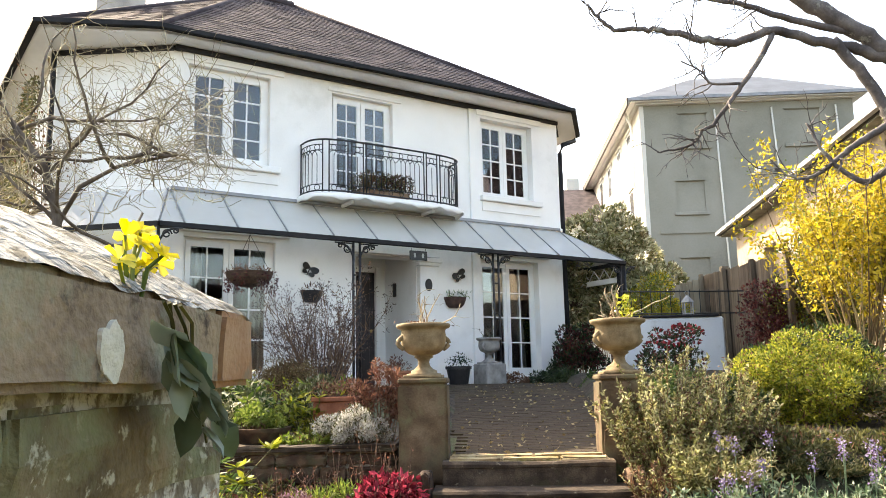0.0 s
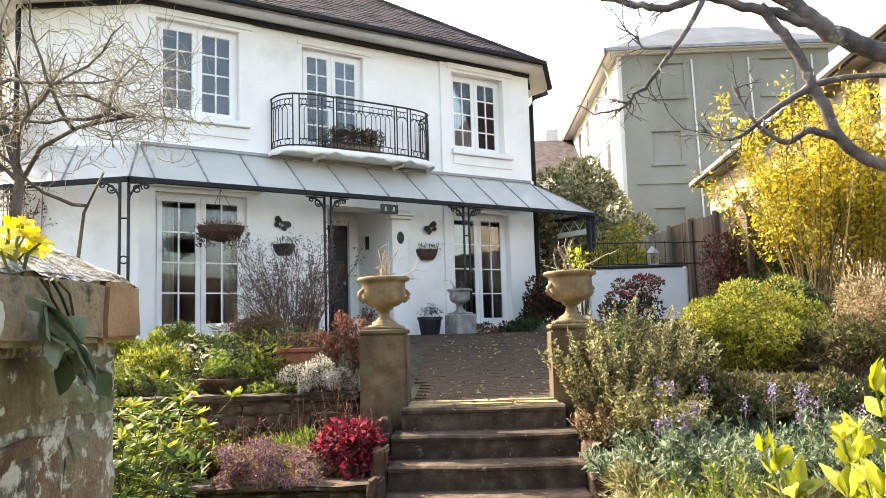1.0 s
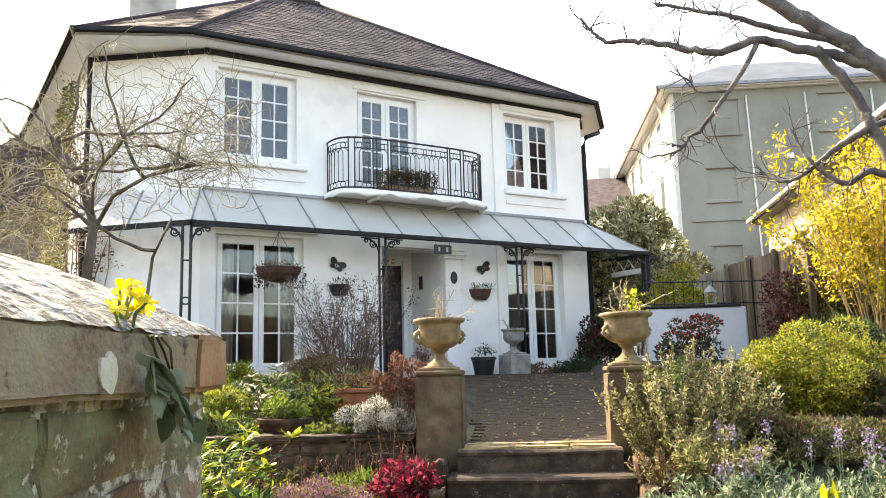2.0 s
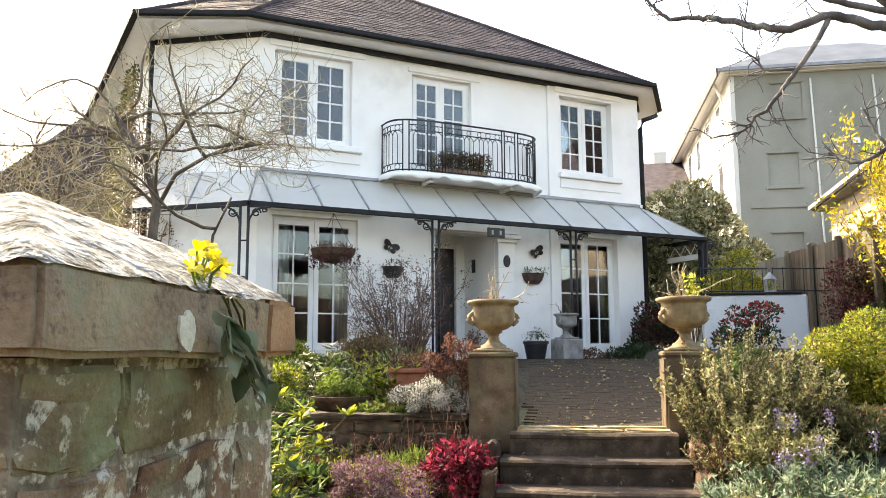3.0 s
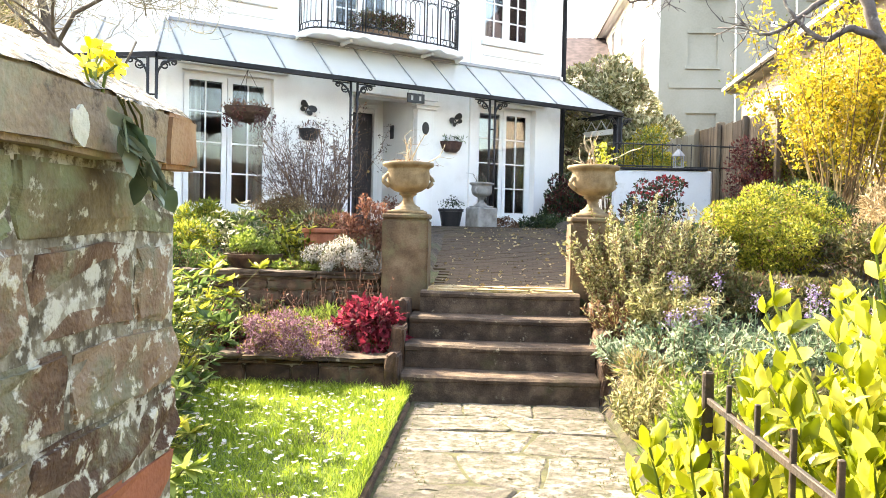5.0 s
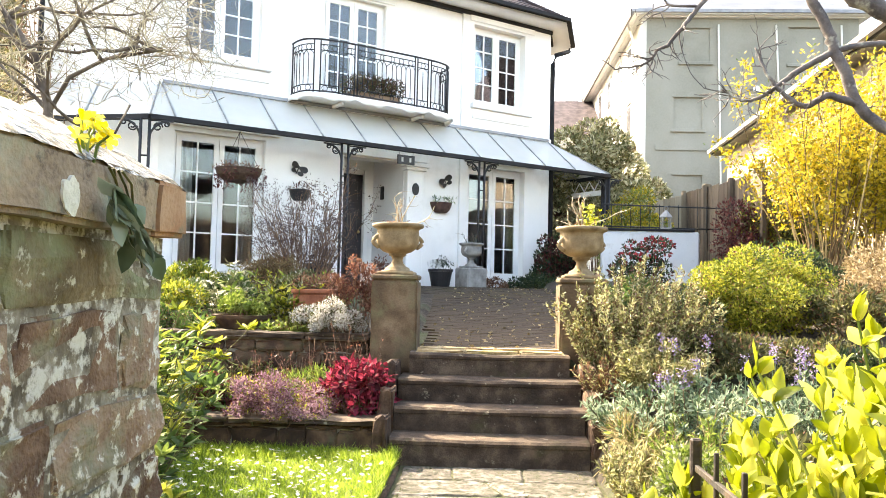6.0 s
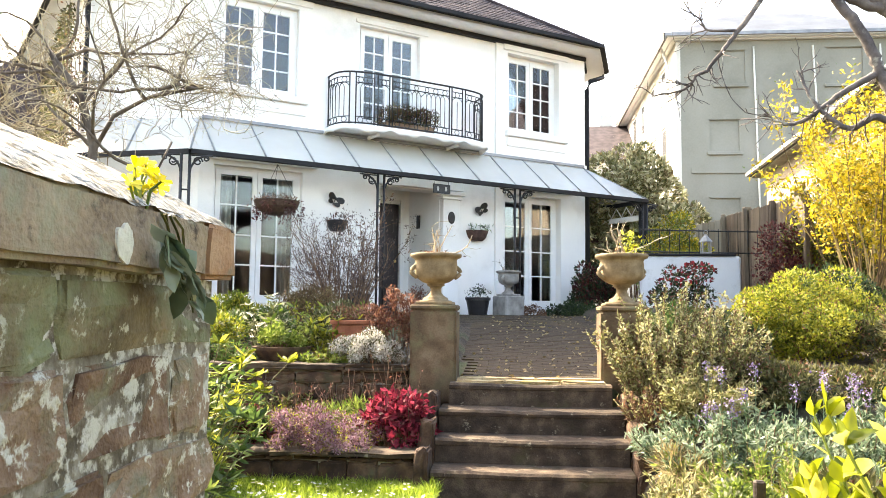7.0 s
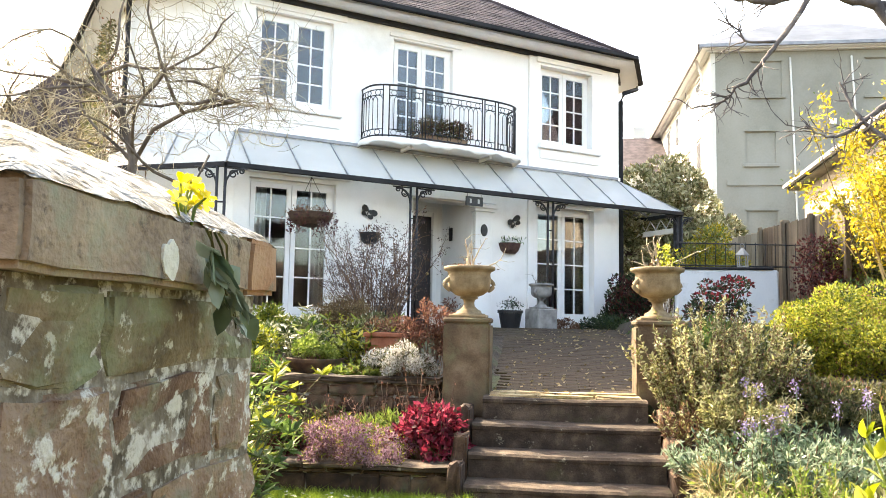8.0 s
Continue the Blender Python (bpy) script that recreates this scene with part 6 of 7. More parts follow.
# brown creeper clinging to the corner of the house
rng = np.random.default_rng(97)
cr = thing("wall_creeper", pose(1.60, 11.58, 1.1), "dry brown and green creeper clinging to the house corner", "climber")
st = [limb(rng, (rng.normal(0, 0.06), 0, -0.03), (0.03 * rng.normal(), 0, 1), rng.uniform(3.2, 5.0), 0.014, 0.005, 0.07, 14) for _ in range(9)]
st = [[(Vector((max(-0.3, min(0.3, p.x)), max(-0.12, min(-0.02, p.y - 0.05)), p.z)), r) for p, r in q] for q in st]
sm = []
for q in st:
    sm += twigs(rng, q, 26, 0.28, 0.004, 0.9, 0.35, 0.0, 0.1, 4)
part("stems", mesh("stems", *tubes(st + sm, 4)), DRYSTEM, cr)
p = np.array([q[int(rng.integers(1, 5))][0] for q in sm for _ in range(5)]) + rng.normal(0, 0.05, (5 * len(sm), 3))
foliage(cr, B_DRY, p, rng.normal(size=p.shape), rng, 0.06, 0.03)
foliage(cr, G_OLIVE, p[::3] + 0.02, rng.normal(size=p[::3].shape), rng, 0.06, 0.03, "green_leaves")

# thin creeper over the side wall
rng = np.random.default_rng(98)
sc_ = thing("wall_creeper", pose(1.46, 14.2, 1.1), "thin brown and olive creeper spread over the side wall", "climber")
st = [limb(rng, (-0.03, rng.uniform(-2.2, 2.2), -0.03), (0, 0.25 * rng.normal(), 1), rng.uniform(3.0, 5.0), 0.014, 0.004, 0.12, 12) for _ in range(16)]
st = [[(Vector((max(-0.12, min(-0.02, p.x)), max(-2.4, min(2.7, p.y)), min(4.95, p.z))), r) for p, r in q] for q in st]
part("stems", mesh("stems", *tubes(st, 4)), DRYSTEM, sc_)
n_ = 9000
p = np.stack([rng.uniform(-0.16, -0.03, n_), rng.uniform(-2.3, 2.7, n_), 4.9 * rng.uniform(0, 1, n_) ** 0.8], 1)
p = p[np.array([noise.noise(Vector((0, q[1] * 1.3, q[2] * 1.1))) for q in p]) > -0.18]
foliage(sc_, G_OLIVE, p, np.tile([-0.6, 0, 0.1], (len(p), 1)), rng, 0.07, 0.035)
foliage(sc_, STRAW, p[::3] - [0.02, 0, 0], np.tile([-0.6, 0, 0.1], (len(p[::3]), 1)), rng, 0.06, 0.03, "dry_leaves")

# ---- beyond the garden ----
# grey rendered tenement
grey = thing("apartment_building", spot(6.83, 30.0, 1.1), "tall grey rendered building with blind windows and a low slate roof", "building")
GW, GD, GH = 9.4, 16.0, 12.2
blind = [(1.7, 2.95, 10.25, 11.75)] + [(1.4, 2.65, z0, z1) for z0, z1 in ((7.25, 8.65), (3.6, 5.2))] + [(6.4, 7.9, z0, z1) for z0, z1 in ((10.2, 11.8), (7.25, 8.65), (3.6, 5.2))]
# front render carries the shade in its grey, the side wall's the sun in its paleness
part("wall", wall_cells(0, GW, -1, GH, blind, 0, 0.12), RENDERGREY, grey, "rendered end wall coloured grey for shade")
for a, b, c, d in blind:
    part("blind_window", boxes((a, b, 0.06, 0.11, c, d)), RENDERGREY, grey)
    part("window_sill", boxes((a - 0.12, b + 0.12, -0.10, 0.02, c - 0.14, c - 0.002), bevel=0.01), RENDERGREY, grey)
    part("hood", boxes((a - 0.06, b + 0.06, -0.05, -0.002, d + 0.02, d + 0.08)), RENDERGREY, grey)
part("string_course", boxes((0.6, GW - 0.3, -0.07, -0.002, 6.3, 6.52)), RENDERGREY, grey)
part("wall", boxes((0, GW, 0.122, GD, -1, GH)), PALERENDER, grey, "rendered side wall coloured pale for sunlight")
part("corner_quoin", boxes((-0.02, 0.18, -0.03, 0.6, -1, GH - 0.02)), PALERENDER, grey)
GLASSDARK = material("far_window", [(0.05, 0.055, 0.06), (0.1, 0.105, 0.11)], 2, 10, 0.1, 0.0)
for v in (2.2, 5.2, 8.4, 11.6):
    for z in (3.8, 7.2, 10.0):
        wd = part("window", boxes((-0.05, -0.003, v, v + 1.1, z, z + 1.7)), WHITE, grey)
        put("pane", boxes((-0.06, -0.052, v + 0.1, v + 1.0, z + 0.1, z + 1.6)), GLASSDARK, wd)
        part("hood", boxes((-0.12, -0.003, v - 0.1, v + 1.2, z + 1.72, z + 1.85)), PALERENDER, grey)
part("cornice", boxes((-0.45, GW + 0.45, -0.45, GD + 0.45, GH + 0.06, GH + 0.22), (-0.2, GW + 0.2, -0.2, GD + 0.2, GH, GH + 0.058)), WHITE, grey, "white eaves board")
DULLBROWN = material("dull_brown_gutter", [(0.055, 0.045, 0.04), (0.09, 0.075, 0.068)], 2, 20, 0.7, 0.1)
part("gutter", boxes((-0.62, -0.564, -0.5, GD + 0.5, GH - 0.10, GH + 0.26)), DULLBROWN, grey)
part("gutter", boxes((-0.56, -0.452, -0.5, GD + 0.5, GH + 0.04, GH + 0.24), (-0.56, GW + 0.56, -0.56, -0.452, GH + 0.10, GH + 0.24)), LEAD, grey)
rv = [(-0.5, -0.5, GH + 0.222), (GW + 0.5, -0.5, GH + 0.222), (GW + 0.5, GD + 0.5, GH + 0.222), (-0.5, GD + 0.5, GH + 0.222), (3.1, 2.6, GH + 2.15), (GW - 3.1, 2.6, GH + 2.15), (GW - 3.1, GD - 3, GH + 2.15), (3.1, GD - 3, GH + 2.15)]
FARSLATE = material("grey_slate_far", [(0.075, 0.085, 0.10), (0.12, 0.135, 0.155)], 1.2, 14, 0.6, 0.2)
part("roof", mesh("roof", rv, [(0, 1, 5, 4), (1, 2, 6, 5), (2, 3, 7, 6), (3, 0, 4, 7), (4, 5, 6, 7), (3, 2, 1, 0)]), FARSLATE, grey, "low hipped grey slate roof")
for u, z0 in ((3.55, -0.5), (6.05, 5.6), (GW - 0.55, -0.5)):
    part("downpipe", bars([[(Vector((u, -0.09, z0)), 0.04), (Vector((u - 0.25, -0.09, GH - 0.3)), 0.04)]], 8), PALERENDER, grey)
part("vent", boxes((4.85, 5.15, -0.05, -0.002, 8.95, 9.2), bevel=0.01), WHITE, grey, "small white vent")
part("downpipe", bars([[(Vector((-0.10, 1.5, -0.5)), 0.06), (Vector((-0.10, 1.5, GH - 0.6)), 0.06), (Vector((-0.45, 1.1, GH + 0.1)), 0.06)]], 8), WHITE, grey)

# stone house along the side, its eaves running away
sh_ = thing("stone_house", spot(7.72, 7.0, 1.1, -3.4), "brown stone house with deep boarded eaves", "house")
SL, SH2 = 15.4, 4.9
EAVESBOARD = material("weathered_eaves_board", [(0.10, 0.095, 0.075), (0.17, 0.16, 0.13), (0.24, 0.225, 0.185)], 2, 30, 0.85, 0.2)
part("wall", wall_cells(0, SL, -1, SH2, [(2.25, 3.5, 3.75, 4.62), (7.0, 8.2, 2.3, 3.9), (11, 12.2, 2.3, 3.9)], 0, 0.35), HOUSESTONE, sh_).matrix_local = pose(0, 0, 0, 0, 0, 90)
rngs = random.Random(8)
vz = -0.5
sv, sf = [], []
while vz < SH2 - 0.2:
    hh_, xx = rngs.uniform(0.16, 0.26), 0.0
    while xx < 10:
        ww_ = rngs.uniform(0.25, 0.6)
        inside = any(a - 0.05 < xx + ww_ and xx < b + 0.05 and c - 0.05 < vz + hh_ and vz < d + 0.05 for a, b, c, d in ((2.25, 3.5, 3.75, 4.62), (7.0, 8.2, 2.3, 3.9)))
        if not inside:
            b = len(sv)
            o = rngs.uniform(0.012, 0.035)
            q = [(xx + 0.01, vz + 0.01), (xx + ww_ - 0.01, vz + 0.01), (xx + ww_ - 0.01, vz + hh_ - 0.01), (xx + 0.01, vz + hh_ - 0.01)]
            sv += [(0, a, c) for a, c in q] + [(-o, a + (0.012 if i in (0, 3) else -0.012), c + (0.012 if i < 2 else -0.012)) for i, (a, c) in enumerate(q)]
            sf += [(b + 4, b + 7, b + 6, b + 5)] + [(b + i, b + 4 + i, b + 4 + (i + 1) % 4, b + (i + 1) % 4) for i in range(4)]
        xx += ww_
    vz += hh_
tagged(part("facing_stones", mesh("facing_stones", sv, sf), HOUSESTONE, sh_), kind="stuff")
for v0, v1, z0, z1 in ((2.25, 3.5, 3.75, 4.62), (7.0, 8.2, 2.3, 3.9), (11, 12.2, 2.3, 3.9)):
    wf = part("window", boxes((-0.06, -0.0, v0, v0 + 0.09, z0, z1), (-0.06, 0.0, v1 - 0.09, v1, z0, z1), (-0.06, 0, v0 + 0.09, v1 - 0.09, z1 - 0.09, z1), (-0.06, 0, v0 + 0.09, v1 - 0.09, z0, z0 + 0.09), (-0.06, 0, (v0 + v1) / 2 - 0.04, (v0 + v1) / 2 + 0.04, z0 + 0.09, z1 - 0.09)), WHITE, sh_, "white framed window")
    put("pane", boxes((-0.03, -0.02, v0 + 0.09, v1 - 0.09, z0 + 0.09, z1 - 0.09)), GLASSDARK, wf)
part("eaves", boxes((-0.75, 0.3, -0.6, SL + 0.5, SH2 - 0.02, SH2 + 0.08)), EAVESBOARD, sh_, "grey weathered eaves boards")
part("fascia", boxes((-0.80, -0.752, -0.6, SL + 0.5, SH2 + 0.02, SH2 + 0.16)), GUTTER, sh_)
part("gutter", boxes((-0.92, -0.802, -0.6, SL + 0.5, SH2 + 0.04, SH2 + 0.15)), LEAD, sh_)
part("roof", mesh("roof", [(-0.85, -0.7, SH2 + 0.165), (-0.85, SL + 0.6, SH2 + 0.165), (4.5, SL + 0.6, SH2 + 3.2), (4.5, -0.7, SH2 + 3.2), (9.8, -0.7, SH2 + 0.165), (9.8, SL + 0.6, SH2 + 0.165)], [(0, 1, 2, 3), (3, 2, 5, 4), (0, 3, 4), (1, 5, 2), (0, 4, 5, 1)]), SLATE, sh_)
part("end_wall", boxes((0.36, 9, 0.0, SL, -1, SH2 - 0.03)), HOUSESTONE, sh_)

# far roofs
def far_house(u, v, w, d, h, rise, turn, label, wall_mat):
    t = thing("far_house", spot(u, v, 1.1, turn), label, "house", "far houses")
    part("wall", boxes((-w / 2, w / 2, -d / 2, d / 2, -1, h)), wall_mat, t)
    e = 0.35
    part("roof", mesh("roof", [(-w / 2 - e, -d / 2 - e, h), (w / 2 + e, -d / 2 - e, h), (w / 2 + e, d / 2 + e, h), (-w / 2 - e, d / 2 + e, h), (0, -d / 2 - e, h + rise), (0, d / 2 + e, h + rise)], [(0, 1, 4), (2, 3, 5), (1, 2, 5, 4), (3, 0, 4, 5), (3, 2, 1, 0)]), SLATE, t, "brown slate gable roof")
    part("chimney", boxes((0.6, 1.4, -0.4, 0.4, h + rise * 0.4, h + rise + 0.9)), wall_mat, t)
    for k in (-1, 1):
        wd = part("window", boxes((k * w / 4 - 0.5, k * w / 4 + 0.5, -d / 2 - 0.04, -d / 2 - 0.002, h - 1.9, h - 0.5)), WHITE, t)
        put("pane", boxes((k * w / 4 - 0.42, k * w / 4 + 0.42, -d / 2 - 0.05, -d / 2 - 0.042, h - 1.82, h - 0.58)), GLASSDARK, wd)


far_house(-19.0, 26, 8, 9, 6.2, 3.6, 20, "distant house with a brown slate gable roof", HOUSESTONE)
far_house(5.6, 46, 10, 8, 9.0, 3.2, 90, "distant house with a pale slate roof", PALERENDER)

# unseen plain wall behind, added to close the place and darken window reflections
sw = thing("reflection_block_wall", spot(2, -10.5, 0), "plain dark unseen wall added to keep the bright horizon out of the window glass", "wall", kind="structure")
part("masonry", boxes((-24, 24, -0.4, 0, -0.2, 4.2), (-24, -23.6, 0.002, 14, -0.2, 3.4), (23.6, 24, 0.002, 14, -0.2, 3.4)), HOUSESTONE, sw)

# white garden wall with railing, fence, pergola plants
ww = thing("garden_wall", spot(2.68, 8.0, 1.1), "low white rendered garden wall with a black rail on top", "garden wall")
# the white wall's bluish shade is put into its base colour
part("masonry", boxes((-0.80, 0.78, -0.12, 0.12, -0.2, 1.08), bevel=0.03), material("white_wall_blue_shade", [(0.50, 0.53, 0.56), (0.60, 0.63, 0.65)], 1.5, 40, 0.9, 0.3, stain=(0.36, 0.37, 0.36), stain_scale=3, stain_at=(0.58, 0.78)), ww)
part("coping", boxes((-0.80, 0.70, -0.14, 0.14, 1.082, 1.12), bevel=0.01), GUTTER, ww)
for z in (1.16, 1.52):
    part("rail", bars([[(Vector((-0.8, 0, z)), 0.012), (Vector((1.5, 0.4, z)), 0.012)]], 6), BLACK, ww)
for k in range(15):
    t = k / 14
    part("bar", bars([[(Vector((-0.8 + 2.3 * t, 0.4 * t, 1.1)), 0.007), (Vector((-0.8 + 2.3 * t, 0.4 * t, 1.55)), 0.007)]], 5), BLACK, ww)
GREYTIN = material("grey_tin", [(0.22, 0.22, 0.22), (0.34, 0.34, 0.33)], 12, 90, 0.6, 0.2)
lt = thing("garden_lantern", spot(2.93, 7.98, 2.22), "weathered grey metal candle lantern standing on the wall", "lantern")
part("base", boxes((-0.075, 0.075, -0.075, 0.075, 0, 0.025), bevel=0.005), GREYTIN, lt)
for x in (-0.065, 0.065):
    for y in (-0.065, 0.065):
        part("corner_bar", boxes((x - 0.008, x + 0.008, y - 0.008, y + 0.008, 0.026, 0.20)), GREYTIN, lt)
part("roof", lathe([(0.11, 0.201), (0.10, 0.22), (0.03, 0.30), (0.02, 0.32)], 4), GREYTIN, lt)
part("handle", bars([arc(0, 0.35, 0.035, -60, 240, 10, lambda x, z: (Vector((x, 0, z)), 0.005))], 5), GREYTIN, lt)

fence = thing("timber_fence", spot(3.95, 6.2, 1.1), "weathered close-boarded timber fence", "fence")
# darker copy of the weathered board colour, with the shade painted in
DARKFENCE = material("shaded_weathered_board", [(0.055, 0.040, 0.028), (0.105, 0.080, 0.056), (0.17, 0.135, 0.095)], 8, 90, 0.9, 0.3, each=0.4, stretch=(1, 1, 0.12))
fm = bpy.data.meshes.new("fence_board")
bm = boxes((-0.009, 0.009, 0, 0.118, 0, 1), bevel=0.003)
bm.to_mesh(fm)
bm.free()
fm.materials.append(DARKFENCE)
# the sunlit panel takes the paler copy of the same boards
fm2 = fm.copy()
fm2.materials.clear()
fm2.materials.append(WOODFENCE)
prng = random.Random(12)
for k in range(37):
    v = 0.122 * k
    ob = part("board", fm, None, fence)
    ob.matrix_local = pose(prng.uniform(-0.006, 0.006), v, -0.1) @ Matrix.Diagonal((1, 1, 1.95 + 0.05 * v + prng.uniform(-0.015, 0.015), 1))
for k in range(4):
    part("post", boxes((-0.09, -0.02, 1.5 * k - 0.05, 1.5 * k + 0.05, -0.2, 1.88 + 0.05 * 1.5 * k), bevel=0.008), DARKFENCE, fence)
for z in (0.4, 1.5):
    part("rail", boxes((0.012, 0.06, 0, 4.5, z, z + 0.09), bevel=0.004), DARKFENCE, fence)
f2 = thing("timber_fence", spot(3.35, 10.6, 1.1, 8), "pale sunlit timber fence panel with a stout post", "fence")
for k in range(8):
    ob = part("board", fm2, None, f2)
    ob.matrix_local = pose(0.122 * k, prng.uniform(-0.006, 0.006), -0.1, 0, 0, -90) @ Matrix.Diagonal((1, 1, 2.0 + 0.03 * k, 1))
part("post", boxes((0.95, 1.08, -0.08, 0.05, -0.2, 2.25), bevel=0.01), DARKFENCE, f2)

# paler copy of the cream leaf, brightened to paint its sunlit highlights
CREAMLIT = leaf("leaf_cream_sunlit", (0.16, 0.17, 0.08), (0.40, 0.39, 0.23), (0.68, 0.65, 0.45), through=0.45, depth=1.0)
shrub("evergreen_climber", "cream-variegated evergreen climber beyond the verandah", "climber", spot(2.2, 11.2, 1.5), 3.1, 1.4, 3.45, 7000, 0.12, 0.05, G_SAGE, 81, 70, 0.34, extra=(("pale_leaves", CREAMLIT, 13000, 0.12, 0.055, 0.1), ("straw_leaves", STRAW, 5000, 0.11, 0.05, 0.2)), shell=0.7)
shrub("golden_hedge", "yellow-green hedge over the fence", "hedge", spot(2.75, 9.6, 1.2), 1.5, 0.8, 2.05, 5000, 0.06, 0.025, G_LIME, 82, 50, 0.24, extra=(("golden_tips", Y_FORS, 5200, 0.06, 0.022, 0.4),))
shrub("camellia", "dark-leaved shrub with deep red blooms", "shrub", spot(2.0, 5.2, 1.0), 1.1, 0.8, 1.0, 1300, 0.06, 0.028, G_DARK, 83, 20, 0.12, extra=(("blooms", REDFL, 480, 0.05, 0.042, 0.6), ("dark_red_leaves", R_DARK, 600, 0.05, 0.025, 0.1)))
shrub("copper_shrub", "dark copper-leaved shrub against the fence", "shrub", spot(3.75, 6.6, 1.05), 0.9, 0.8, 1.7, 3500, 0.06, 0.028, R_DARK, 84, 44, 0.2)
# upper leaves of these two shrubs take a lighter green in place of sunlight
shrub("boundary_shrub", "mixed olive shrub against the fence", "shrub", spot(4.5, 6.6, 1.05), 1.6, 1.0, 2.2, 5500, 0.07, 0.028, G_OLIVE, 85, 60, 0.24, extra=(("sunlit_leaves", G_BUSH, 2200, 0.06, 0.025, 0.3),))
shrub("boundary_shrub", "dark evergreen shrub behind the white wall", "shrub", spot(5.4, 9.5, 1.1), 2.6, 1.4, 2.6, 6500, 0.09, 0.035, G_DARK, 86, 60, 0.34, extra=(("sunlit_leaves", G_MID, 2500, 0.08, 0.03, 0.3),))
shrub("terrace_plant", "low green plants along the terrace edge", "plant", spot(0.75, 8.0, 1.1), 1.0, 0.7, 0.30, 2200, 0.06, 0.025, G_DARK, 87, 26, 0.1)
shrub("terrace_plant", "low green plants along the terrace edge", "plant", spot(1.25, 6.2, 1.04), 0.9, 1.2, 0.32, 2600, 0.05, 0.022, G_MID, 88, 30, 0.1)
shrub("terrace_plant", "tall dark shrub at the corner of the house", "shrub", spot(1.35, 9.2, 1.1), 0.9, 0.8, 1.25, 3000, 0.07, 0.03, R_DARK, 89, 34, 0.16, extra=(("green_leaves", G_DARK, 2200, 0.07, 0.03, 0.1),))
shrub("terrace_plant", "brown mounded plant below the french window", "plant", spot(0.1, 8.3, 1.12), 0.9, 0.4, 0.22, 1800, 0.05, 0.015, B_DRY, 91, 20, 0.08)
shrub("terrace_plant", "leafy stems against the white wall", "plant", spot(0.95, 9.35, 1.12), 0.4, 0.3, 0.62, 500, 0.06, 0.03, G_DARK, 92, 14, 0.1)

# ---- terrace paving ----
prng = random.Random(31)
terrace = put("terrace", mesh("terrace", [(-0.62, 0.92, 0.60), (0.56, 0.92, 0.60), (1.6, 9.6, 1.05), (-3.9, 6.6, 1.02), (-1.2, 3.6, 0.72)] + [(-0.62, 0.92, 0.655), (0.56, 0.92, 0.655), (1.6, 9.6, 1.12), (-3.9, 6.6, 1.06), (-1.2, 3.6, 0.83)], [(4, 3, 2, 1, 0), (5, 6, 7, 9), (9, 7, 8)] + [(i, (i + 1) % 5, 5 + (i + 1) % 5, 5 + i) for i in range(5)]), SOIL)
terrace.matrix_world = GARDEN
tagged(terrace, "terrace paved with dark worn bricks strewn with leaves", "terrace", kind="structure")
bm = boxes((-0.0995, 0.0995, -0.0495, 0.0495, -0.05, 0.0), bevel=0.003)
paver = bpy.data.meshes.new("paver")
bm.to_mesh(paver)
bm.free()
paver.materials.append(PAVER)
count, rest_v, rest_f = 0, [], []
pl = [tuple(p.co) for p in paver.vertices]
pf_ = [tuple(p.vertices) for p in paver.polygons]
# front slabs paint the sunlit strip between the top step and the shaded bricks
for va, vb, us in ((0.925, 1.075, (-0.61, -0.22, 0.21, 0.55)), (1.08, 1.235, (-0.61, 0.02, 0.55))):
    for ua, ub in zip(us, us[1:]):
        put("sunlit_edge_slab", rough_block(prng, ua + 0.004, ub - 0.004, va, vb, 0.63, 0.697 + 0.008 * (va > 1) + prng.uniform(-0.003, 0.003), 0.01, 0.006), SUNSTRIP, terrace)
for j in range(3, 84):
    v = 0.98 + 0.102 * j
    lo, hi = (-0.60, 0.54 + 0.11 * (v - 0.95))
    if v > 2.4:
        lo = max(-1.9, -0.60 - 0.45 * (v - 2.4))
    u = lo + (0.1 if j % 2 else 0.0)
    while u < hi:
        z = 0.664 + 0.50 * ease(0.9, 7.5, v) + prng.uniform(-0.002, 0.002)
        tip = math.degrees(math.atan(0.50 * (ease(0.9, 7.5, v + 0.05) - ease(0.9, 7.5, v - 0.05)) / 0.1))
        m = pose(u + 0.1, v, z + 0.028, tip + prng.uniform(-0.4, 0.4), prng.uniform(-0.5, 0.5), prng.uniform(-1.2, 1.2))
        if count < 300:
            put("paver", paver, None, terrace).matrix_local = m
            count += 1
        else:
            b = len(rest_v)
            rest_v += [m @ Vector(p) for p in pl]
            rest_f += [tuple(b + i for i in f) for f in pf_]
        u += 0.202
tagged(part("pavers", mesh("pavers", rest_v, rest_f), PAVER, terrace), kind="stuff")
# fallen leaves on the terrace
rng = np.random.default_rng(4)
nl = 330
lu, lv = rng.uniform(-0.6, 1.0, nl), rng.uniform(1.0, 7.0, nl)
lz = np.array([0.70 + 0.50 * ease(0.9, 7.5, q) for q in lv])
lt_ = put("fallen_leaves", mesh("fallen_leaves", *leaf_cloud(rng, np.stack([lu, lv, lz], 1), np.stack([rng.normal(size=nl), rng.normal(size=nl), np.full(nl, 0.12)], 1), 0.045, 0.026, 0, 0.05)), STRAW)
lt_.matrix_world = GARDEN
tagged(lt_, "pale fallen leaves strewn over the terrace", "leaves", kind="stuff")
# moss and weeds in the path's joints
nl = 5000
lu, lv = rng.uniform(-0.58, 0.62, nl), rng.uniform(-3.6, -0.02, nl)
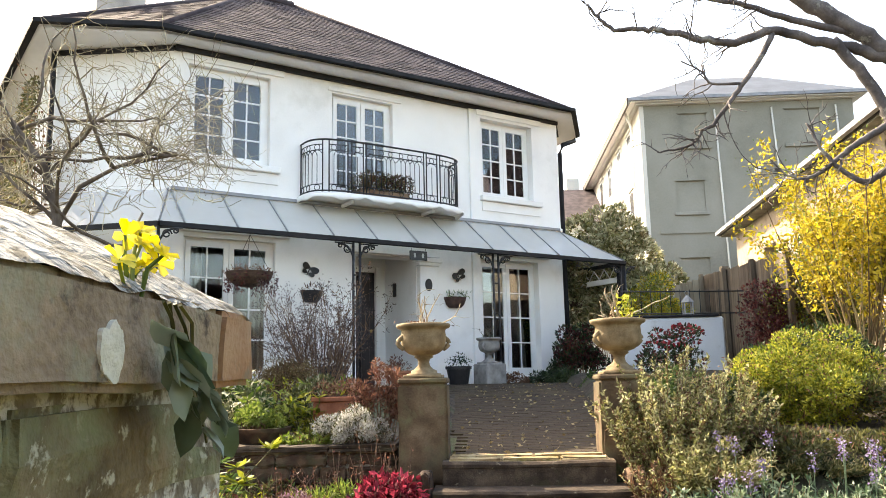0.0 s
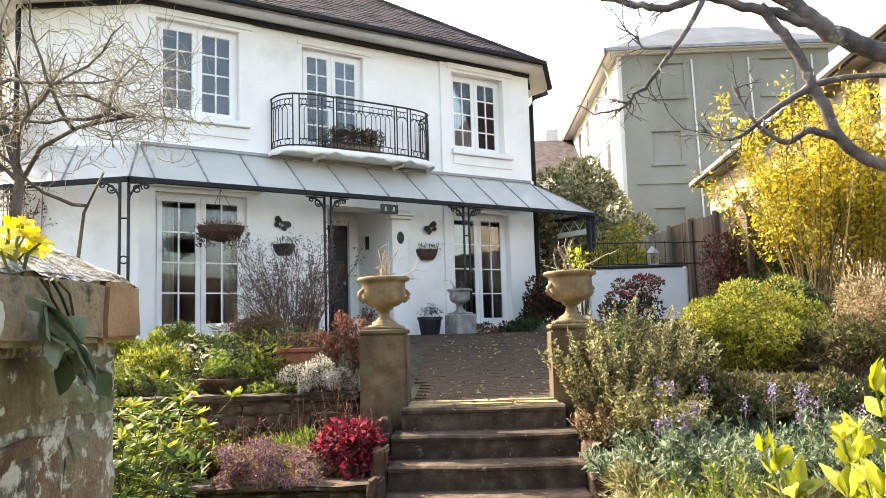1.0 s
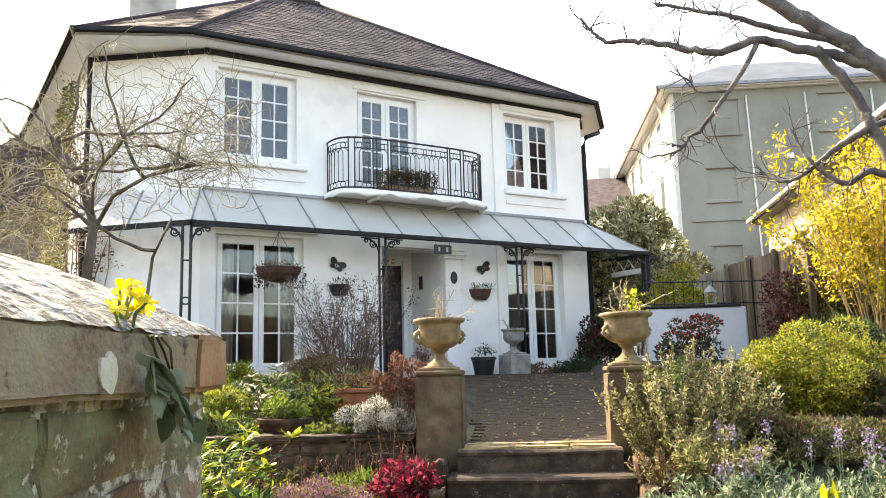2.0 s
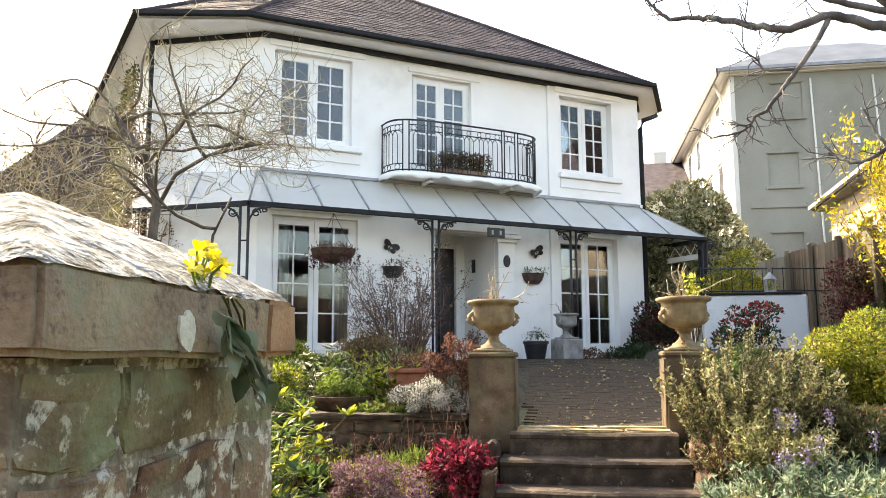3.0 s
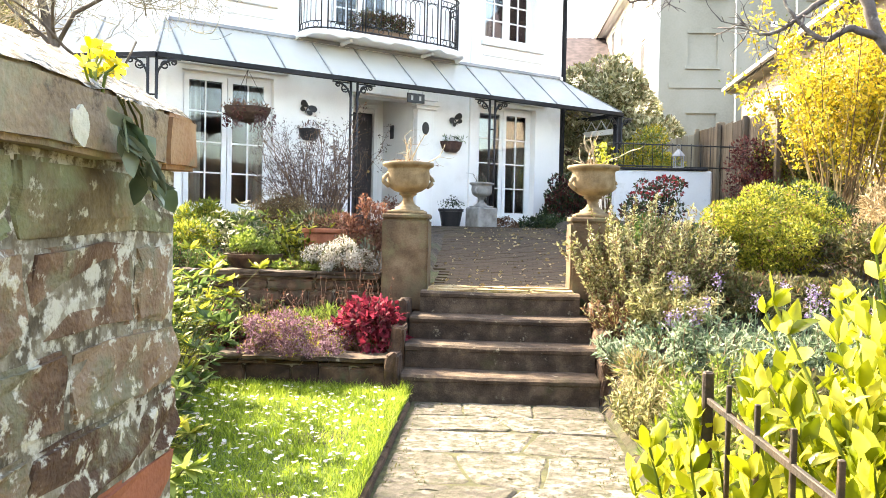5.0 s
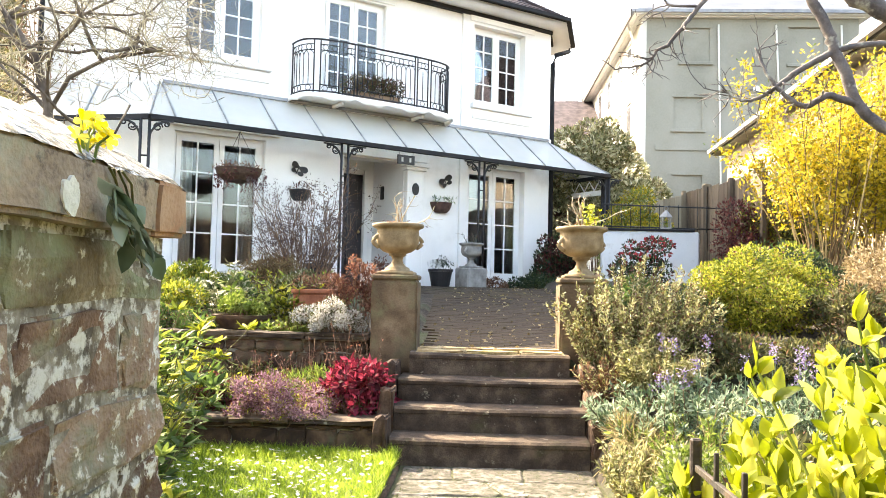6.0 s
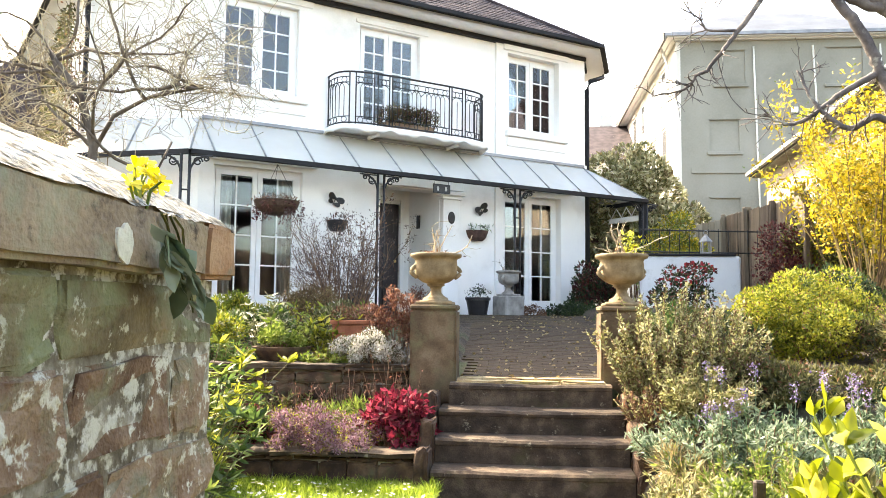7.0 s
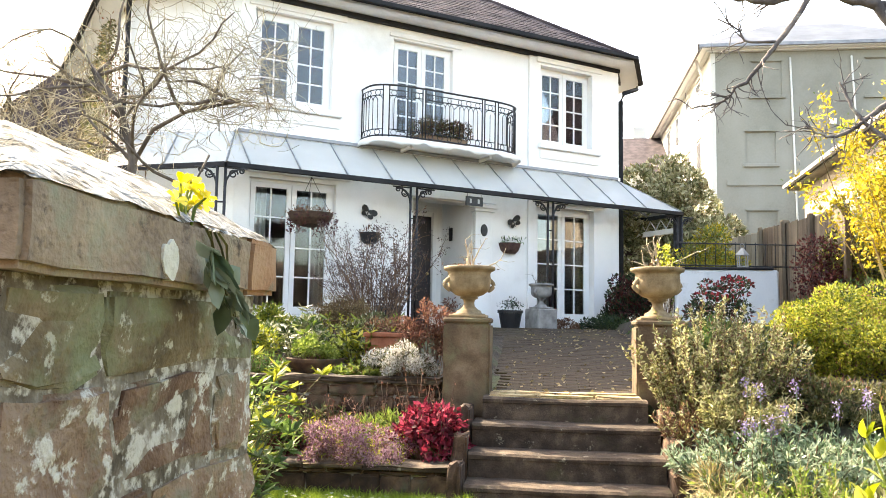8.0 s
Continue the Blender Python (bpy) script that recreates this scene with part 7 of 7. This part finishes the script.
keep = (np.abs(np.sin(lu * 7.3 + 2 * lv)) < 0.16) | (lu > 0.48 + 0.1 * np.sin(5 * lv)) | (lu < -0.53)
ms_ = put("path_weeds", mesh("path_weeds", *leaf_cloud(rng, np.stack([lu, lv, np.full(nl, -0.008)], 1)[keep], np.tile([0, 0, 0.8], (int(keep.sum()), 1)), 0.022, 0.006, 0, 0.6)), G_OLIVE)
ms_.matrix_world = GARDEN
tagged(ms_, "small weeds in the joints of the path", "weeds", kind="stuff")

# ---- pots, baskets and ornaments ----
def filled_pot(name, m, r0, r1, h, mat, label, category, plant=None, ph=0.2, n=250, seed=1, ln=0.05, wd=0.02):
    t = thing(name, m, label, category)
    part("pot", lathe([(r0, 0), (r1 * 0.97, h * 0.86), (r1 * 1.06, h * 0.87), (r1 * 1.06, h), (r1 * 0.94, h), (r1 * 0.9, h * 0.85)], 24), mat, t, smooth=False)
    part("soil", lathe([(r1 * 0.88, h * 0.84), (r1 * 0.88, h * 0.87)], 20), SOIL, t)
    if plant:
        rg = np.random.default_rng(seed)
        blobs = [(b[0], b[1], b[2] + h * 0.85, *b[3:]) for b in heap(rg, r1 * 2.2, r1 * 2.2, ph, 10, r1 * 0.45)]
        p, o = in_blobs(rg, blobs, n, 0.3)
        foliage(t, plant, p, o, rg, ln, wd)
    return t


def hanging_basket(m, w, drop, label, seed):
    t = thing("hanging_basket", m, label, "hanging basket", "hanging baskets")
    part("basket", lathe([(w * 0.12, -0.2), (w * 0.32, -0.17), (w * 0.45, -0.09), (w * 0.5, 0.0), (w * 0.47, 0.0), (w * 0.4, -0.05)], 20), material("coir_liner", [(0.05, 0.03, 0.02), (0.10, 0.06, 0.04)], 20, 120, 0.95, 0.8), t, "brown coir-lined basket")
    for k in range(3):
        a = 2.1 * k
        part("chain", bars([[(Vector((w * 0.48 * math.cos(a), w * 0.48 * math.sin(a), 0)), 0.004), (Vector((0, 0, drop)), 0.004)]], 4), BLACK, t)
    rg = np.random.default_rng(seed)
    p, o = in_blobs(rg, [(0.28 * w * math.cos(a), 0.28 * w * math.sin(a), 0.0, w * 0.26, w * 0.26, 0.09) for a in range(6)], 420, 0.3)
    foliage(t, B_DRY, p, o, rg, 0.05, 0.02)
    p, o = in_blobs(rg, [(0.5 * w * math.cos(a), 0.5 * w * math.sin(a), -0.12, 0.09, 0.09, 0.19) for a in range(6)], 520, 0.2)
    foliage(t, R_DARK, p, o, rg, 0.05, 0.022, "trailing_foliage", droop=0.8)
    return t


hanging_basket(pose(3.98, FY - PR + 0.08, 2.80), 0.66, 0.54, "brown hanging basket with withered trailing plants", 5)
hanging_basket(pose(RX + PR - 0.2, FY + 0.6, 2.86), 0.56, 0.26, "dark hanging basket under the verandah's corner", 6)


def wall_trough(x, z, w, mat, label, plant, seed, n=90):
    t = thing("wall_planter", pose(x, FY, z), label, "wall planter", "wall planters")
    bm = bmesh.new()
    rows = []
    for rr, zz in ((0.55, 0.0), (0.8, 0.05), (0.95, 0.13), (1.0, 0.18), (0.92, 0.18), (0.85, 0.12)):
        rows.append([bm.verts.new((w / 2 * rr * math.cos(math.pi * (1 + k / 12)), 0.18 * rr * math.sin(math.pi * (1 + k / 12)) - 0.003, zz)) for k in range(13)])
    for a, b in zip(rows, rows[1:]):
        for k in range(12):
            bm.faces.new((a[k], a[k + 1], b[k + 1], b[k]))
    bm.faces.new(rows[0][::-1])
    bm.faces.new(rows[-1])
    part("trough", bm, mat, t)
    rg = np.random.default_rng(seed)
    p = np.stack([rg.uniform(-w / 2, w / 2, n), rg.uniform(-0.16, -0.02, n), rg.uniform(0.16, 0.26, n)], 1)
    foliage(t, plant, p, np.tile([0, -0.2, 0.7], (n, 1)), rg, 0.07, 0.02)
    return t


wall_trough(5.25, 2.50, 0.36, BLACK, "black wall planter on the stucco", B_DRY, 8, 40)
wall_trough(7.93, 2.50, 0.44, material("dark_wicker", [(0.05, 0.028, 0.022), (0.10, 0.055, 0.045)], 14, 90, 0.9, 0.6), "brown wicker wall planter with pale plants", G_GREY, 9, 80)


def butterfly(x, z, turn):
    t = thing("butterfly_ornament", pose(x, FY - 0.02, z, 0, turn, 0), "small dark metal butterfly on the wall", "ornament", "butterfly ornaments")
    for s in (-1, 1):
        for (ax, az, r) in ((0.075, 0.05, 0.065), (0.06, -0.035, 0.045)):
            bm = bmesh.new()
            ring = [bm.verts.new((s * (ax + r * math.cos(w) * 1.1), -0.03 * abs(ax + r * math.cos(w)) / 0.1, az + r * math.sin(w) * (0.8 + 0.2 * math.cos(w)))) for w in (2 * math.pi * k / 16 for k in range(16))]
            f = bm.faces.new(ring)
            ex = bmesh.ops.extrude_face_region(bm, geom=[f])
            for p in [q for q in ex["geom"] if isinstance(q, bmesh.types.BMVert)]:
                p.co.y += 0.006
            part("wing", bm, BLACK, t)
    part("body", bars([[(Vector((0, 0.004, -0.07)), 0.006), (Vector((0, 0.0, 0.0)), 0.010), (Vector((0, 0.004, 0.07)), 0.006)]], 6), BLACK, t)


butterfly(5.20, 2.99, 25)
butterfly(8.02, 3.05, -30)
pq = thing("oval_plaque", pose(7.335, FY - 0.121, 2.86), "dark oval plaque on the pilaster", "plaque")
part("plate", lathe([(0.085, 0), (0.085, 0.012), (0.075, 0.018), (0.02, 0.02)], 24), BLACK, pq).matrix_local = Matrix.Rotation(radians(90), 4, "X") @ Matrix.Diagonal((0.8, 1.25, 1, 1))
wlamp = thing("door_plaque", pose(7.155, FY + 0.72, 2.85), "small dark plaque inside the porch", "plaque")
part("plate", boxes((-0.02, 0.0, -0.06, 0.06, -0.12, 0.12), bevel=0.008), BLACK, wlamp)
GREYSIGN = material("grey_paint", [(0.3, 0.3, 0.28), (0.4, 0.4, 0.38)], 10, 80, 0.6, 0.1)
ns = thing("hanging_sign", pose(6.72, FY - PR + 0.05, 3.22), "small dark hanging sign with two pale bars", "sign")
part("board", boxes((-0.16, 0.16, -0.012, 0.012, -0.075, 0.075), bevel=0.005), BLACK, ns)
for x in (-0.075, 0.075):
    part("bar", boxes((x - 0.018, x + 0.018, -0.016, -0.013, -0.035, 0.035)), GREYSIGN, ns)
for x in (-0.13, 0.13):
    part("chain", bars([[(Vector((x, 0, 0.075)), 0.004), (Vector((x, 0, 0.12)), 0.004)]], 4), BLACK, ns)

# small grey urn on its plinth, black pot, red pots by the door
GREYSTONE = material("grey_cast_stone", [(0.16, 0.15, 0.14), (0.25, 0.24, 0.225), (0.33, 0.32, 0.30)], 8, 90, 0.9, 0.4)
pb = thing("stone_plinth", pose(8.10, FY - 0.75, 1.12), "grey stone plinth on the terrace", "plinth")
part("block", boxes((-0.20, 0.20, -0.20, 0.20, -0.05, 0.40), bevel=0.02), GREYSTONE, pb)
urn("garden_urn", pose(8.10, FY - 0.75, 1.525), 1.0, GREYSTONE, "grey stone urn with a dark leafy stem")
filled_pot("plant_pot", pose(7.48, FY - 0.75, 1.14), 0.14, 0.20, 0.34, PLASTICPOT, "black plastic pot with a small green plant", "plant pot", G_DARK, 0.24, 200, 14)
filled_pot("plant_pot", pose(6.30, FY - 0.95, 1.14), 0.12, 0.17, 0.28, TERRACOTTA, "terracotta pot by the front door", "plant pot", B_RUST, 0.3, 260, 15)
filled_pot("plant_pot", pose(5.30, FY - 0.7, 1.14), 0.15, 0.21, 0.36, PLASTICPOT, "dark pot in front of the wall", "plant pot", B_DRY, 0.35, 260, 16)
rng = np.random.default_rng(19)
for name, m, tall, wood, fl, lab in (("urn_planting", spot(-0.80, 1.22, 1.66), 0.34, TWIG, None, "bare twigs standing in the pale urn"), ("urn_planting", spot(0.71, 1.22, 1.66), 0.46, TWIG, YELLOW, "crooked bare stems and yellow leaves in the urn"), ("urn_planting", pose(8.10, FY - 0.75, 1.90), 0.28, BARK, G_DARK, "dark leafy stem in the grey urn")):
    t = thing(name, m, lab, "plant")
    st = []
    for k in range(7):
        q = limb(rng, (rng.normal(0, 0.04), rng.normal(0, 0.04), -0.02), (0.35 * rng.normal(), 0.35 * rng.normal(), 1), tall * rng.uniform(0.6, 1.1), 0.007, 0.003, 0.45, 6)
        st += [q] + twigs(rng, q, 2, 0.14, 0.003, 0.8, 0.4)
    part("stems", mesh("stems", *tubes(st, 5), smooth=True), wood, t)
    low = rng.normal(0, 0.07, (90, 3))
    low[:, 2] = np.abs(low[:, 2]) * 0.6
    foliage(t, B_DRY if fl is not G_DARK else G_DARK, low, rng.normal(size=low.shape), rng, 0.05, 0.012, "ground_cover")
    if fl is YELLOW:
        p = np.stack([rng.normal(0.07, 0.035, 120), rng.normal(0, 0.04, 120), rng.uniform(0.0, 0.22, 120)], 1)
        foliage(t, G_GOLD, p, np.tile([0, 0, 0.6], (120, 1)), rng, 0.05, 0.02, "yellow_leaves")

# balcony trough with brown plants
bt_ = thing("balcony_planter", pose(6.30, FY - 0.42, 4.16), "planter of straggling brown plants on the balcony", "planter")
part("trough", boxes((-0.45, 0.45, -0.10, 0.10, 0, 0.12), bevel=0.01), DRYSTEM, bt_)
rg = np.random.default_rng(23)
p, o = in_blobs(rg, [(x, 0, 0.19 + 0.06 * (x > -0.3), 0.17, 0.14, 0.20) for x in (-0.42, -0.25, -0.08, 0.1, 0.27, 0.42)], 3600, 0.2)
foliage(bt_, G_OLIVE, p[::2], o[::2], rg, 0.06, 0.016)
foliage(bt_, B_DRY, p[1::2], o[1::2], rg, 0.05, 0.014, "brown_foliage")
p, o = in_blobs(rg, [(x, 0, 0.34, 0.16, 0.1, 0.10) for x in (0.1, 0.27, 0.42)], 300, 0.3)
foliage(bt_, R_DARK, p, o, rg, 0.045, 0.02, "red_foliage")

# terracotta trough and the low stone bowl of the upper bed
sblock = thing("stone_block", spot(-1.60, 1.95, 0.78), "squared stone block under the terracotta trough", "stone")
part("block", boxes((-0.20, 0.20, -0.11, 0.11, -0.05, 0.138), bevel=0.012), RETAIN, sblock)
tt = thing("terracotta_trough", spot(-1.60, 1.95, 0.92), "rectangular terracotta trough with brown plants", "planter")
part("body", boxes((-0.21, 0.21, -0.11, 0.11, 0, 0.18), (-0.225, 0.225, -0.125, 0.125, 0.182, 0.225), bevel=0.008), TERRACOTTA, tt)
part("soil", boxes((-0.19, 0.19, -0.09, 0.09, 0.2255, 0.232)), SOIL, tt)
rg = np.random.default_rng(27)
p, o = in_blobs(rg, [(x, 0, 0.27, 0.1, 0.09, 0.09) for x in (-0.15, 0, 0.15)], 380, 0.2)
foliage(tt, B_DRY, p, o, rg, 0.05, 0.014)
sb = thing("stone_bowl", spot(-2.2, 1.60, 0.79), "low oval stone bowl on the upper bed", "planter")
part("bowl", lathe([(0.18, 0), (0.25, 0.09), (0.26, 0.12), (0.23, 0.12), (0.2, 0.09)], 24), RETAIN, sb)
